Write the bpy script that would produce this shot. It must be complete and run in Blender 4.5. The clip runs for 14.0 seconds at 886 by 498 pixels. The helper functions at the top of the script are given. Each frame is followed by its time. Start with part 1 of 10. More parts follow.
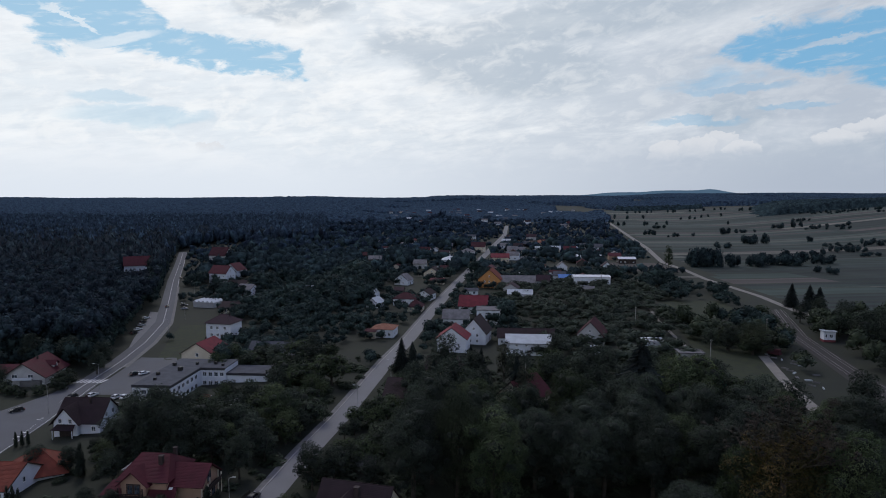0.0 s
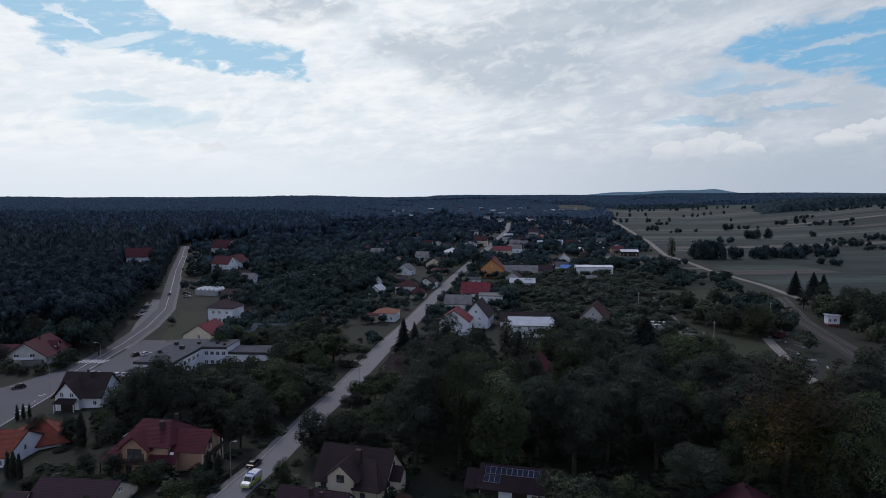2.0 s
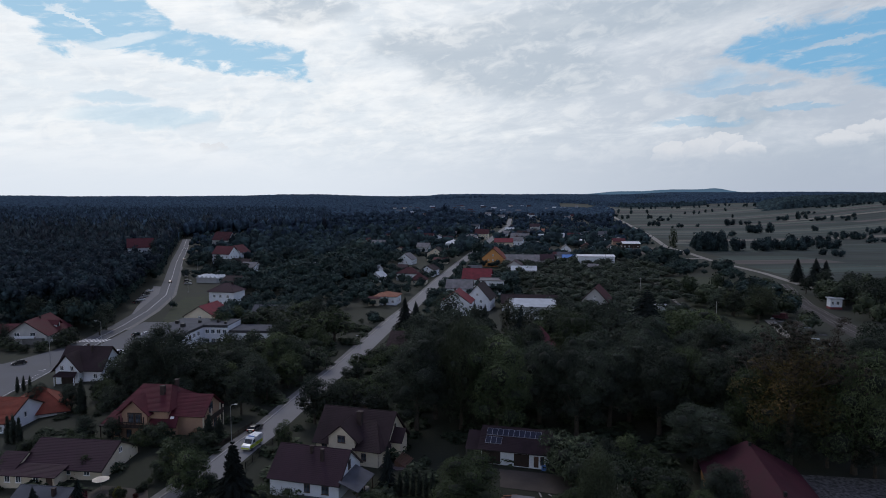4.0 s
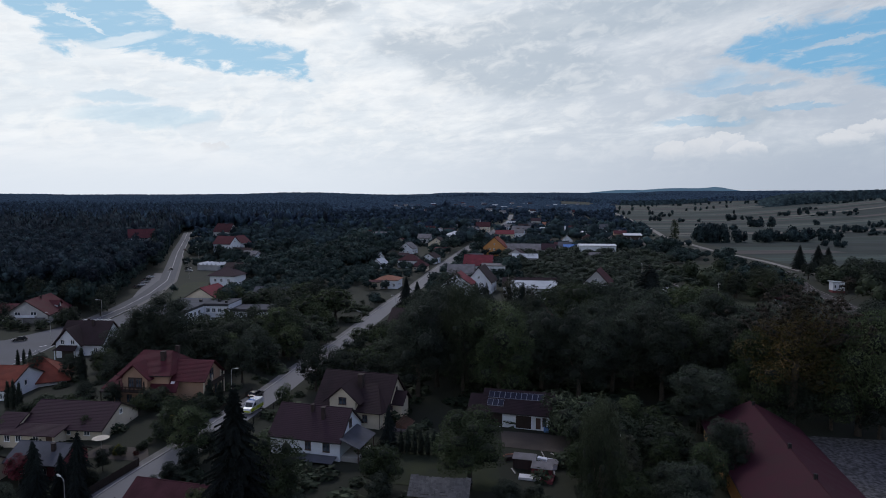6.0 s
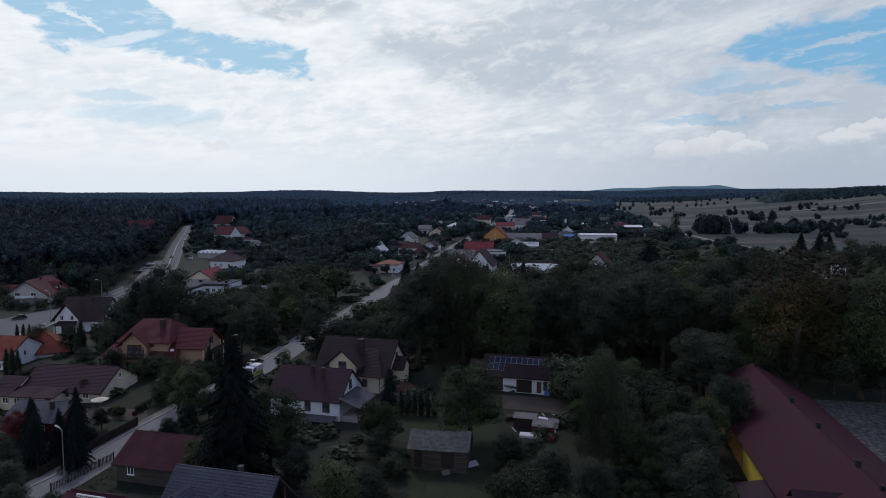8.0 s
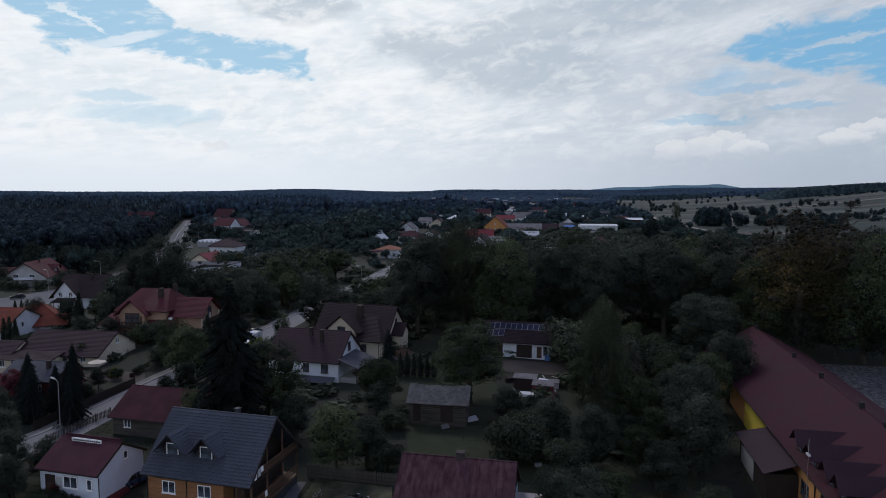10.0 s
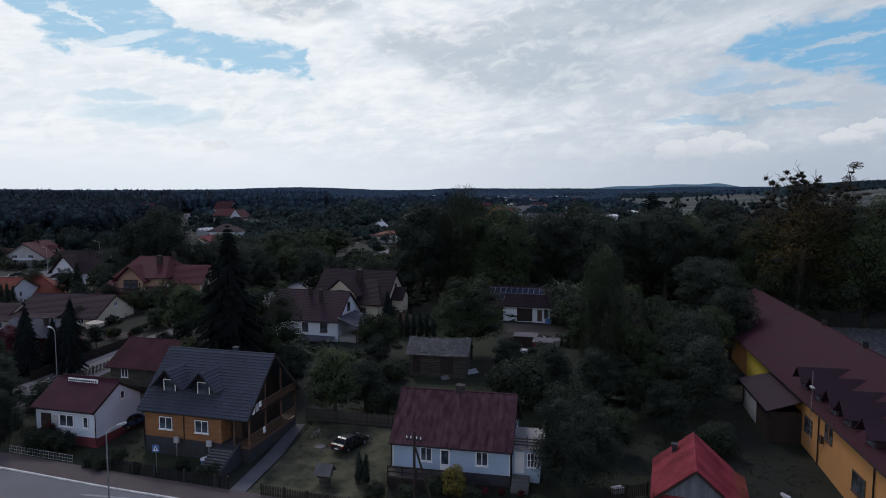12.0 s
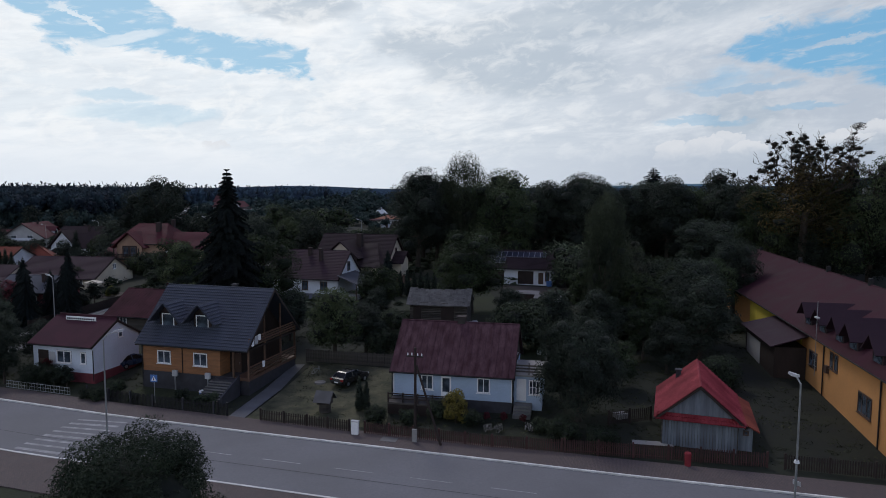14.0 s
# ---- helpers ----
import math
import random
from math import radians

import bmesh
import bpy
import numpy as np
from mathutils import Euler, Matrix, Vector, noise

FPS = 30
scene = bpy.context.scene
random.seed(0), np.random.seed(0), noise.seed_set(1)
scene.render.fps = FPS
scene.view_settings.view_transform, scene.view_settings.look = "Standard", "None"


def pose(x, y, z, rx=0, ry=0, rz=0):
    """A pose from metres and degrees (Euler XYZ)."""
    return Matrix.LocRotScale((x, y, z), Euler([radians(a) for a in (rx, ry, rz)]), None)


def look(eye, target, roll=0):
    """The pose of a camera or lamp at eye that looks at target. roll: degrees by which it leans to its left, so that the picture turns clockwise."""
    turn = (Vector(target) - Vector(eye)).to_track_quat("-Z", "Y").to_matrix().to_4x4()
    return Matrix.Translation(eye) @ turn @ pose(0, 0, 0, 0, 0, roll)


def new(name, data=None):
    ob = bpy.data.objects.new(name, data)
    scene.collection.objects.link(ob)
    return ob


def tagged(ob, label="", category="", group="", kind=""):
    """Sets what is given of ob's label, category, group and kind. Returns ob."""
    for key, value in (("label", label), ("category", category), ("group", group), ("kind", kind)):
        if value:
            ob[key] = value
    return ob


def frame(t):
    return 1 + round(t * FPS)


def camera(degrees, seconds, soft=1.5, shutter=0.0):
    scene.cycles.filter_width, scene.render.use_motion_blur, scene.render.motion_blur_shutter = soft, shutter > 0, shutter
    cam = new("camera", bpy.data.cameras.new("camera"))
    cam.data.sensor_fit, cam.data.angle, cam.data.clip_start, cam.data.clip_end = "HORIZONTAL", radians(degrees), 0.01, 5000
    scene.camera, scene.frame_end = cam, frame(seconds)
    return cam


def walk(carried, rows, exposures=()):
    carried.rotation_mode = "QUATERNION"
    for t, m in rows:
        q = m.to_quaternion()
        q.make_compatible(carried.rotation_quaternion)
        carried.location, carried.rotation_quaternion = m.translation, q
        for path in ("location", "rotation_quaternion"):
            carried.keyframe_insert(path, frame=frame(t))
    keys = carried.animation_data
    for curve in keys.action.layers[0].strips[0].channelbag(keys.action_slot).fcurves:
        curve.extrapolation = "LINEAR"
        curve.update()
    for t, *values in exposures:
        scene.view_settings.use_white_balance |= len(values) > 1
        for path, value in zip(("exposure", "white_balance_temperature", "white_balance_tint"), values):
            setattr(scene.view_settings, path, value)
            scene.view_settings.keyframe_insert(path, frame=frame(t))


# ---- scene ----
# ---- the camera and its way: a drone that sinks straight down in front of the town ----
cam = camera(68.0, 14.0, soft=0.95)
METRES, EYE, TILT, LEAN, TURN = 50.5, 71.3, -5.0, 0.0, 0.0
ROWS = [
    (0.0, 0.0, 0.0, 0.0, 0.0, 0.0, -0.0),
    (0.5, 0.0009, 0.0029, -0.0372, 0.05, 0.01, -0.01),
    (1.0, 0.0012, 0.0056, -0.0745, 0.11, 0.03, -0.02),
    (1.5, 0.0006, 0.0091, -0.1135, 0.15, 0.05, -0.04),
    (2.0, 0.0001, 0.0134, -0.1528, 0.2, 0.06, -0.05),
    (2.5, -0.0021, 0.0148, -0.1925, 0.22, 0.06, -0.07),
    (3.0, -0.0014, 0.0192, -0.2315, 0.24, 0.07, -0.07),
    (5.5, -0.0043, 0.0366, -0.4185, 0.37, 0.08, -0.12),
    (6.0, -0.0049, 0.0393, -0.454, 0.38, 0.04, -0.13),
    (6.5, -0.0042, 0.0419, -0.488, 0.4, 0.02, -0.14),
    (7.0, -0.0045, 0.0451, -0.5212, 0.41, 0.01, -0.15),
    (7.5, -0.004, 0.0473, -0.5537, 0.42, -0.03, -0.16),
    (8.0, -0.0038, 0.051, -0.5874, 0.43, -0.05, -0.13),
    (10.5, -0.0001, 0.0704, -0.7538, 0.47, -0.05, -0.13),
    (11.0, -0.0005, 0.0746, -0.7876, 0.47, -0.04, -0.15),
    (11.5, -0.0003, 0.0772, -0.8218, 0.47, -0.08, -0.17),
    (12.0, -0.0002, 0.0801, -0.8568, 0.47, -0.07, -0.18),
    (12.5, -0.0009, 0.0831, -0.8909, 0.46, -0.07, -0.19),
    (13.0, -0.0017, 0.0862, -0.9256, 0.46, -0.07, -0.2),
    (13.5, -0.0024, 0.0894, -0.9602, 0.46, -0.06, -0.24),
    (14.0, -0.0025, 0.0927, -0.9953, 0.46, -0.06, -0.25),
]
walk(cam, [(t, pose(0, 0, EYE, TILT, LEAN, TURN) @ pose(METRES * x, METRES * y, METRES * z, 90 + pitch, roll, yaw)) for t, x, y, z, yaw, pitch, roll in ROWS])

# ---- sky, sun and exposure ----
scene.view_settings.exposure = 0.0
SUN_AZ, SUN_EL = radians(-22), radians(48)          # azimuth from straight ahead (+y), to the left
world = bpy.data.worlds.new("sky")
scene.world = world
world.use_nodes = True
wn, wl = world.node_tree.nodes, world.node_tree.links
wn.clear()


def wnode(kind, **values):
    n = wn.new(kind)
    for k, v in values.items():
        if k == "operation":
            n.operation = v
        elif k == "blend":
            n.data_type, n.blend_type = "RGBA", v
    return n


def wput(socket, value):
    if isinstance(value, bpy.types.NodeSocket):
        wl.new(value, socket)
    else:
        socket.default_value = value


def wmath(op, a, b=0.0, c=0.0):
    n = wnode("ShaderNodeMath", operation=op)
    for s, v in zip(n.inputs, (a, b, c)):
        wput(s, v)
    return n.outputs[0]


def wmix(fac, a, b):
    n = wnode("ShaderNodeMix", blend="MIX")
    wput(n.inputs[0], fac), wput(n.inputs[6], a), wput(n.inputs[7], b)
    return n.outputs[2]


def wstep(v, lo, hi):
    n = wn.new("ShaderNodeMapRange")
    n.interpolation_type = "SMOOTHSTEP"
    wput(n.inputs[0], v), wput(n.inputs[1], lo), wput(n.inputs[2], hi)
    return n.outputs[0]


def wnoise(vec, scale, detail, rough=0.55, warp=0.0):
    n = wn.new("ShaderNodeTexNoise")
    wput(n.inputs["Vector"], vec)
    n.inputs["Scale"].default_value, n.inputs["Detail"].default_value = scale, detail
    n.inputs["Roughness"].default_value, n.inputs["Distortion"].default_value = rough, warp
    return n.outputs["Fac"]


way = wnode("ShaderNodeTexCoord").outputs["Generated"]
sep = wn.new("ShaderNodeSeparateXYZ")
wl.new(way, sep.inputs[0])
az = wmath("ARCTAN2", sep.outputs[0], sep.outputs[1])
el = wmath("ARCSINE", sep.outputs[2])


def wvec(x, y, z=0.0):
    n = wn.new("ShaderNodeCombineXYZ")
    wput(n.inputs[0], x), wput(n.inputs[1], y), wput(n.inputs[2], z)
    return n.outputs[0]


slope = wmath("SUBTRACT", el, wmath("MULTIPLY", az, 0.10))                 # the streaks climb a little to the right
flat = wvec(wmath("MULTIPLY", az, 2.2), wmath("MULTIPLY", slope, 7.5))      # long, low banks
n_bank = wnoise(flat, 1.6, 10, 0.62, 0.6)
n_puff = wnoise(wvec(wmath("MULTIPLY", az, 7.0), wmath("MULTIPLY", slope, 15.0), 3.0), 1.6, 11, 0.64, 0.5)
n_fine = wnoise(wvec(wmath("MULTIPLY", az, 9.0), wmath("MULTIPLY", slope, 42.0), 7.0), 2.0, 10, 0.62, 0.35)
n_lump = wnoise(wvec(wmath("MULTIPLY", az, 17.0), wmath("MULTIPLY", slope, 34.0), 11.0), 1.5, 11, 0.62, 0.4)
n_curl = wnoise(wvec(wmath("MULTIPLY", az, 30.0), wmath("MULTIPLY", el, 36.0), 17.0), 1.3, 8, 0.6, 0.3)
ragged = wmath("ADD", wmath("MULTIPLY", wmath("SUBTRACT", n_puff, 0.5), 0.060), wmath("MULTIPLY", wmath("SUBTRACT", n_lump, 0.5), 0.045))
uu, vv = wmath("ADD", az, wmath("MULTIPLY", ragged, 0.9)), wmath("ADD", el, wmath("MULTIPLY", ragged, 0.6))


def gap(u, v, ru, rv, slant=0.0):
    """How near a direction is to the middle of a patch in the clouds: 1 in its middle, 0 outside."""
    du = wmath("SUBTRACT", uu, u)
    dv = wmath("SUBTRACT", wmath("SUBTRACT", vv, v), wmath("MULTIPLY", du, slant))
    r = wmath("ADD", wmath("POWER", wmath("ABSOLUTE", wmath("DIVIDE", du, ru)), 2.0), wmath("POWER", wmath("ABSOLUTE", wmath("DIVIDE", dv, rv)), 2.0))
    return wstep(r, 1.25, 0.35)


def opening(corners, soft=0.006):
    """An opening in the clouds with straight sides and ragged edges: corners (azimuth, height) clockwise."""
    inside = None
    for (a, b), (c, d) in zip(corners, corners[1:] + corners[:1]):
        ln = math.hypot(c - a, d - b)
        nu, nv = (d - b) / ln, -(c - a) / ln
        dist = wmath("ADD", wmath("MULTIPLY", az, nu), wmath("MULTIPLY_ADD", el, nv, -(a * nu + b * nv)))
        inside = dist if inside is None else wmath("MINIMUM", inside, dist)
    return wstep(wmath("ADD", inside, ragged), -soft, soft)


def most(*fs):
    v = fs[0]
    for f in fs[1:]:
        v = wmath("MAXIMUM", v, f)
    return v


sky = wn.new("ShaderNodeTexSky")
sky.sky_type, sky.sun_disc = "NISHITA", False
sky.sun_elevation, sky.sun_rotation, sky.altitude = SUN_EL, SUN_AZ, 200
sky.air_density, sky.dust_density, sky.ozone_density = 1.0, 1.0, 2.0
sky_scale = wnode("ShaderNodeMix", blend="MULTIPLY")
sky_scale.inputs[0].default_value = 1.0
wl.new(sky.outputs[0], sky_scale.inputs[6])
sky_scale.inputs[7].default_value = (0.060, 0.075, 0.085, 1)
blue = wmix(0.75, sky_scale.outputs[2], wmix(wstep(az, -0.2, 0.4), (0.36, 0.60, 0.78, 1), (0.185, 0.46, 0.72, 1)))
holes = most(opening([(-0.420, 0.226), (-0.305, 0.213), (-0.208, 0.209), (-0.208, 0.166), (-0.290, 0.170), (-0.400, 0.182)]),
             opening([(-0.585, 0.236), (-0.462, 0.290), (-0.392, 0.228), (-0.392, 0.184), (-0.464, 0.185), (-0.530, 0.182)]),
             opening([(0.375, 0.186), (0.436, 0.214), (0.495, 0.222), (0.660, 0.224), (0.660, 0.124), (0.484, 0.158)], 0.009),
             wmath("MULTIPLY", opening([(0.340, 0.147), (0.395, 0.168), (0.435, 0.158), (0.360, 0.144)], 0.016), 0.55),
             gap(1.5, 0.5, 0.4, 0.16), gap(-1.9, 0.45, 0.5, 0.2), gap(2.8, 0.6, 0.5, 0.2))
weak = most(gap(-0.465, 0.124, 0.055, 0.009), gap(-0.43, 0.101, 0.10, 0.016), gap(0.365, 0.098, 0.07, 0.006), gap(0.49, 0.115, 0.05, 0.006), gap(0.41, 0.141, 0.08, 0.007))
grey = most(gap(0.09, 0.185, 0.17, 0.050, -0.1), gap(-0.02, 0.215, 0.10, 0.03), gap(0.25, 0.25, 0.30, 0.035, 0.1), gap(0.412, 0.106, 0.055, 0.030), gap(0.66, 0.03, 0.34, 0.05), gap(-0.22, 0.262, 0.09, 0.025))
# cloud brightness: thin white banks on the left, greyer to the right
left = wstep(az, 0.60, -0.30)
bright = wmix(left, (0.475, 0.535, 0.625, 1), (0.79, 0.85, 0.91, 1))
lit = wmix(wmath("MULTIPLY", wstep(n_bank, 0.44, 0.62), wmath("ADD", wmath("MULTIPLY", left, 0.7), 0.3)), bright, (0.92, 0.95, 0.98, 1))
shade = wmix(wmath("MULTIPLY", grey, 0.62), lit, (0.41, 0.49, 0.58, 1))
tex = wmix(wmath("MULTIPLY", wstep(n_fine, 0.36, 0.70), wmath("SUBTRACT", 0.36, wmath("MULTIPLY", left, 0.14))), shade, (0.48, 0.55, 0.645, 1))
tops = wmix(wmath("MULTIPLY", wstep(n_lump, 0.44, 0.68), wmath("ADD", wmath("MULTIPLY", left, 0.40), 0.14)), tex, (0.97, 0.98, 0.985, 1))
low = wmix(wstep(el, 0.10, 0.0), tops, wmix(left, (0.43, 0.49, 0.59, 1), (0.74, 0.80, 0.88, 1)))


def head(u, v, ru, rv):
    """A cumulus head: bright along its top, fading out downwards."""
    du = wmath("DIVIDE", wmath("SUBTRACT", wmath("ADD", az, wmath("MULTIPLY", wmath("SUBTRACT", n_curl, 0.5), 0.035)), u), ru)
    dv = wmath("DIVIDE", wmath("SUBTRACT", wmath("ADD", el, wmath("MULTIPLY", wmath("SUBTRACT", n_curl, 0.5), 0.030)), v), rv)
    r = wmath("ADD", wmath("MULTIPLY", du, du), wmath("MULTIPLY", dv, dv))
    return wmath("MULTIPLY", wstep(r, 1.08, 0.80), wstep(dv, -0.9, 0.7))


heads = most(head(0.322, 0.056, 0.024, 0.016), head(0.365, 0.060, 0.028, 0.017), head(0.395, 0.068, 0.022, 0.018), head(0.425, 0.058, 0.026, 0.012),
             head(0.535, 0.068, 0.032, 0.012), head(0.562, 0.076, 0.026, 0.016), head(0.60, 0.078, 0.035, 0.018), head(-0.34, 0.062, 0.022, 0.008))
low = wmix(wmath("MULTIPLY", heads, 0.72), low, (0.74, 0.76, 0.80, 1))
wisps = most(gap(0.527, 0.190, 0.04, 0.005, 0.1), gap(-0.50, 0.222, 0.035, 0.005, -0.5), gap(-0.45, 0.200, 0.06, 0.008, 0.3))
veil = wmath("MULTIPLY", wmath("MULTIPLY", holes, wstep(n_fine, 0.80, 0.50)), wmath("SUBTRACT", 1.0, wmath("MULTIPLY", wisps, 0.6)))
open_sky = wmath("MAXIMUM", wmath("MULTIPLY", veil, 0.95), wmath("MULTIPLY", weak, 0.42))
clouds = wmix(open_sky, low, blue)
# unseen sky overhead and behind the camera, set dim and deep blue to darken and tint the land; brighter towards the sun
# and the horizon
thick = wmath("MAXIMUM", wmath("MULTIPLY", wstep(el, 0.30, 0.95), 0.72), wmath("MULTIPLY", wstep(wmath("ABSOLUTE", az), 0.9, 2.2), 0.15))
back = wmix(thick, clouds, (0.082, 0.100, 0.400, 1))
bg = wn.new("ShaderNodeBackground")
wl.new(back, bg.inputs[0])
bg.inputs[1].default_value = 1.0
wout = wn.new("ShaderNodeOutputWorld")
wl.new(bg.outputs[0], wout.inputs[0])

sun_data = bpy.data.lights.new("sun", "SUN")
sun_data.energy, sun_data.angle, sun_data.color = 1.0, radians(14), (1.0, 0.97, 0.94)
sun = new("sun", sun_data)
sun_dir = Vector((math.sin(SUN_AZ) * math.cos(SUN_EL), math.cos(SUN_AZ) * math.cos(SUN_EL), math.sin(SUN_EL)))
sun.matrix_world = look((0, 0, 120), Vector((0, 0, 120)) - sun_dir)

# ---- materials ----
def material(name, colour, rough=0.8, metal=0.0, spread=0.25, scale=1.0, fine=12.0, bump=0.15, random_shift=0.0, second=None, spec=0.35, island=False, stretch=(1, 1, 1)):
    """A surface whose colour varies at two scales (stains and grain), with a fine relief. second: a colour that shows in patches."""
    m = bpy.data.materials.new(name)
    m.use_nodes = True
    nt = m.node_tree
    b = nt.nodes["Principled BSDF"]
    b.inputs["Metallic"].default_value, b.inputs["Specular IOR Level"].default_value = metal, spec
    tc = nt.nodes.new("ShaderNodeNewGeometry" if island is None else "ShaderNodeTexCoord")
    mp = nt.nodes.new("ShaderNodeMapping")
    mp.inputs["Scale"].default_value = stretch
    nt.links.new(tc.outputs["Object" if island is not None else "Position"], mp.inputs[0])

    def noise_tex(s, d):
        n = nt.nodes.new("ShaderNodeTexNoise")
        n.inputs["Scale"].default_value, n.inputs["Detail"].default_value = s, d
        nt.links.new(mp.outputs[0], n.inputs["Vector"])
        return n.outputs["Fac"]

    coarse, grain = noise_tex(scale, 5), noise_tex(fine, 4)
    dark = [c * (1 - spread) for c in colour]
    light = [min(1, c * (1 + spread)) for c in (second or colour)]

    def mix(f, a, c):
        n = nt.nodes.new("ShaderNodeMix")
        n.data_type = "RGBA"
        for s, v in ((0, f), (6, a), (7, c)):
            if isinstance(v, bpy.types.NodeSocket):
                nt.links.new(v, n.inputs[s])
            else:
                n.inputs[s].default_value = v if s == 0 else (*v, 1)
        return n.outputs[2]

    def span(v, lo, hi, a=0.0, c=1.0):
        n = nt.nodes.new("ShaderNodeMapRange")
        nt.links.new(v, n.inputs[0])
        for i, x in enumerate((lo, hi, a, c)):
            n.inputs[i + 1].default_value = x
        return n.outputs[0]

    col = mix(span(coarse, 0.35, 0.65), dark, light)
    col = mix(span(grain, 0.3, 0.7, 0.0, 0.45), col, [c * 0.75 for c in colour])
    if random_shift:
        src = nt.nodes.new("ShaderNodeNewGeometry" if island else "ShaderNodeObjectInfo")
        rnd = src.outputs["Random Per Island" if island else "Random"]
        h = nt.nodes.new("ShaderNodeHueSaturation")
        nt.links.new(span(rnd, 0, 1, 1 - random_shift, 1 + random_shift), h.inputs["Value"])
        nt.links.new(span(rnd, 0, 1, 0.5 + 0.04 * random_shift, 0.5 - 0.04 * random_shift), h.inputs["Hue"])
        nt.links.new(col, h.inputs["Color"])
        col = h.outputs[0]
    nt.links.new(col, b.inputs["Base Color"])
    nt.links.new(span(coarse, 0.3, 0.7, max(0.02, rough - 0.08), min(1, rough + 0.08)), b.inputs["Roughness"])
    if bump:
        bp = nt.nodes.new("ShaderNodeBump")
        bp.inputs["Strength"].default_value, bp.inputs["Distance"].default_value = bump, 0.03
        nt.links.new(grain, bp.inputs["Height"])
        nt.links.new(bp.outputs[0], b.inputs["Normal"])
    return m


def leaf_material(name, colour, second, shift=0.35, spec=0.12, turn=0.022):
    """Foliage: each leaf differs a little, each tree too; light passes through the leaves in part."""
    m = material(name, colour, 0.75, spread=0.3, scale=0.35, fine=2.5, bump=0, random_shift=shift, second=second, island=True, spec=spec)
    nt = m.node_tree
    b = nt.nodes["Principled BSDF"]
    h = nt.nodes.new("ShaderNodeHueSaturation")
    info = nt.nodes.new("ShaderNodeObjectInfo")
    mr = nt.nodes.new("ShaderNodeMapRange")
    mr.inputs[3].default_value, mr.inputs[4].default_value = 0.75, 1.3
    nt.links.new(info.outputs["Random"], mr.inputs[0])
    src = b.inputs["Base Color"].links[0].from_socket
    nt.links.new(src, h.inputs["Color"])
    geo = nt.nodes.new("ShaderNodeNewGeometry")
    stand = nt.nodes.new("ShaderNodeTexNoise")
    stand.inputs["Scale"].default_value, stand.inputs["Detail"].default_value = 0.11, 1.0
    nt.links.new(geo.outputs["Position"], stand.inputs["Vector"])
    tone, hue = nt.nodes.new("ShaderNodeMapRange"), nt.nodes.new("ShaderNodeMapRange")
    for node, lo, hi, to_lo, to_hi in ((tone, 0.32, 0.68, 0.62, 1.45), (hue, 0.32, 0.68, 0.5 + turn, 0.5 - turn)):
        node.inputs[1].default_value, node.inputs[2].default_value, node.inputs[3].default_value, node.inputs[4].default_value = lo, hi, to_lo, to_hi
        nt.links.new(stand.outputs["Fac"], node.inputs[0])
    both = nt.nodes.new("ShaderNodeMath")
    both.operation = "MULTIPLY"
    nt.links.new(mr.outputs[0], both.inputs[0]), nt.links.new(tone.outputs[0], both.inputs[1])
    nt.links.new(both.outputs[0], h.inputs["Value"]), nt.links.new(hue.outputs[0], h.inputs["Hue"])
    nt.links.new(h.outputs[0], b.inputs["Base Color"])
    tr = nt.nodes.new("ShaderNodeBsdfTranslucent")
    nt.links.new(h.outputs[0], tr.inputs[0])
    mx = nt.nodes.new("ShaderNodeMixShader")
    mx.inputs[0].default_value = 0.18
    out = nt.nodes["Material Output"]
    nt.links.new(b.outputs[0], mx.inputs[1])
    nt.links.new(tr.outputs[0], mx.inputs[2])
    nt.links.new(mx.outputs[0], out.inputs[0])
    return m


def brick_material(name, c1, c2, mortar, w, h, rough=0.85, turn=0.0):
    m = material(name, c1, rough, spread=0.2, scale=0.6)
    nt = m.node_tree
    b = nt.nodes["Principled BSDF"]
    tc = nt.nodes.new("ShaderNodeTexCoord")
    br = nt.nodes.new("ShaderNodeTexBrick")
    mp = nt.nodes.new("ShaderNodeMapping")
    mp.inputs["Rotation"].default_value = (0, 0, radians(turn))
    nt.links.new(tc.outputs["Object"], mp.inputs[0])
    nt.links.new(mp.outputs[0], br.inputs["Vector"])
    br.inputs["Color1"].default_value, br.inputs["Color2"].default_value, br.inputs["Mortar"].default_value = (*c1, 1), (*c2, 1), (*mortar, 1)
    br.inputs["Scale"].default_value = 1.0
    br.inputs["Brick Width"].default_value, br.inputs["Row Height"].default_value, br.inputs["Mortar Size"].default_value = w, h, 0.010
    src = b.inputs["Base Color"].links[0].from_socket
    mx = nt.nodes.new("ShaderNodeMix")
    mx.data_type = "RGBA"
    mx.inputs[0].default_value = 0.8
    nt.links.new(src, mx.inputs[6]), nt.links.new(br.outputs[0], mx.inputs[7])
    nt.links.new(mx.outputs[2], b.inputs["Base Color"])
    return m


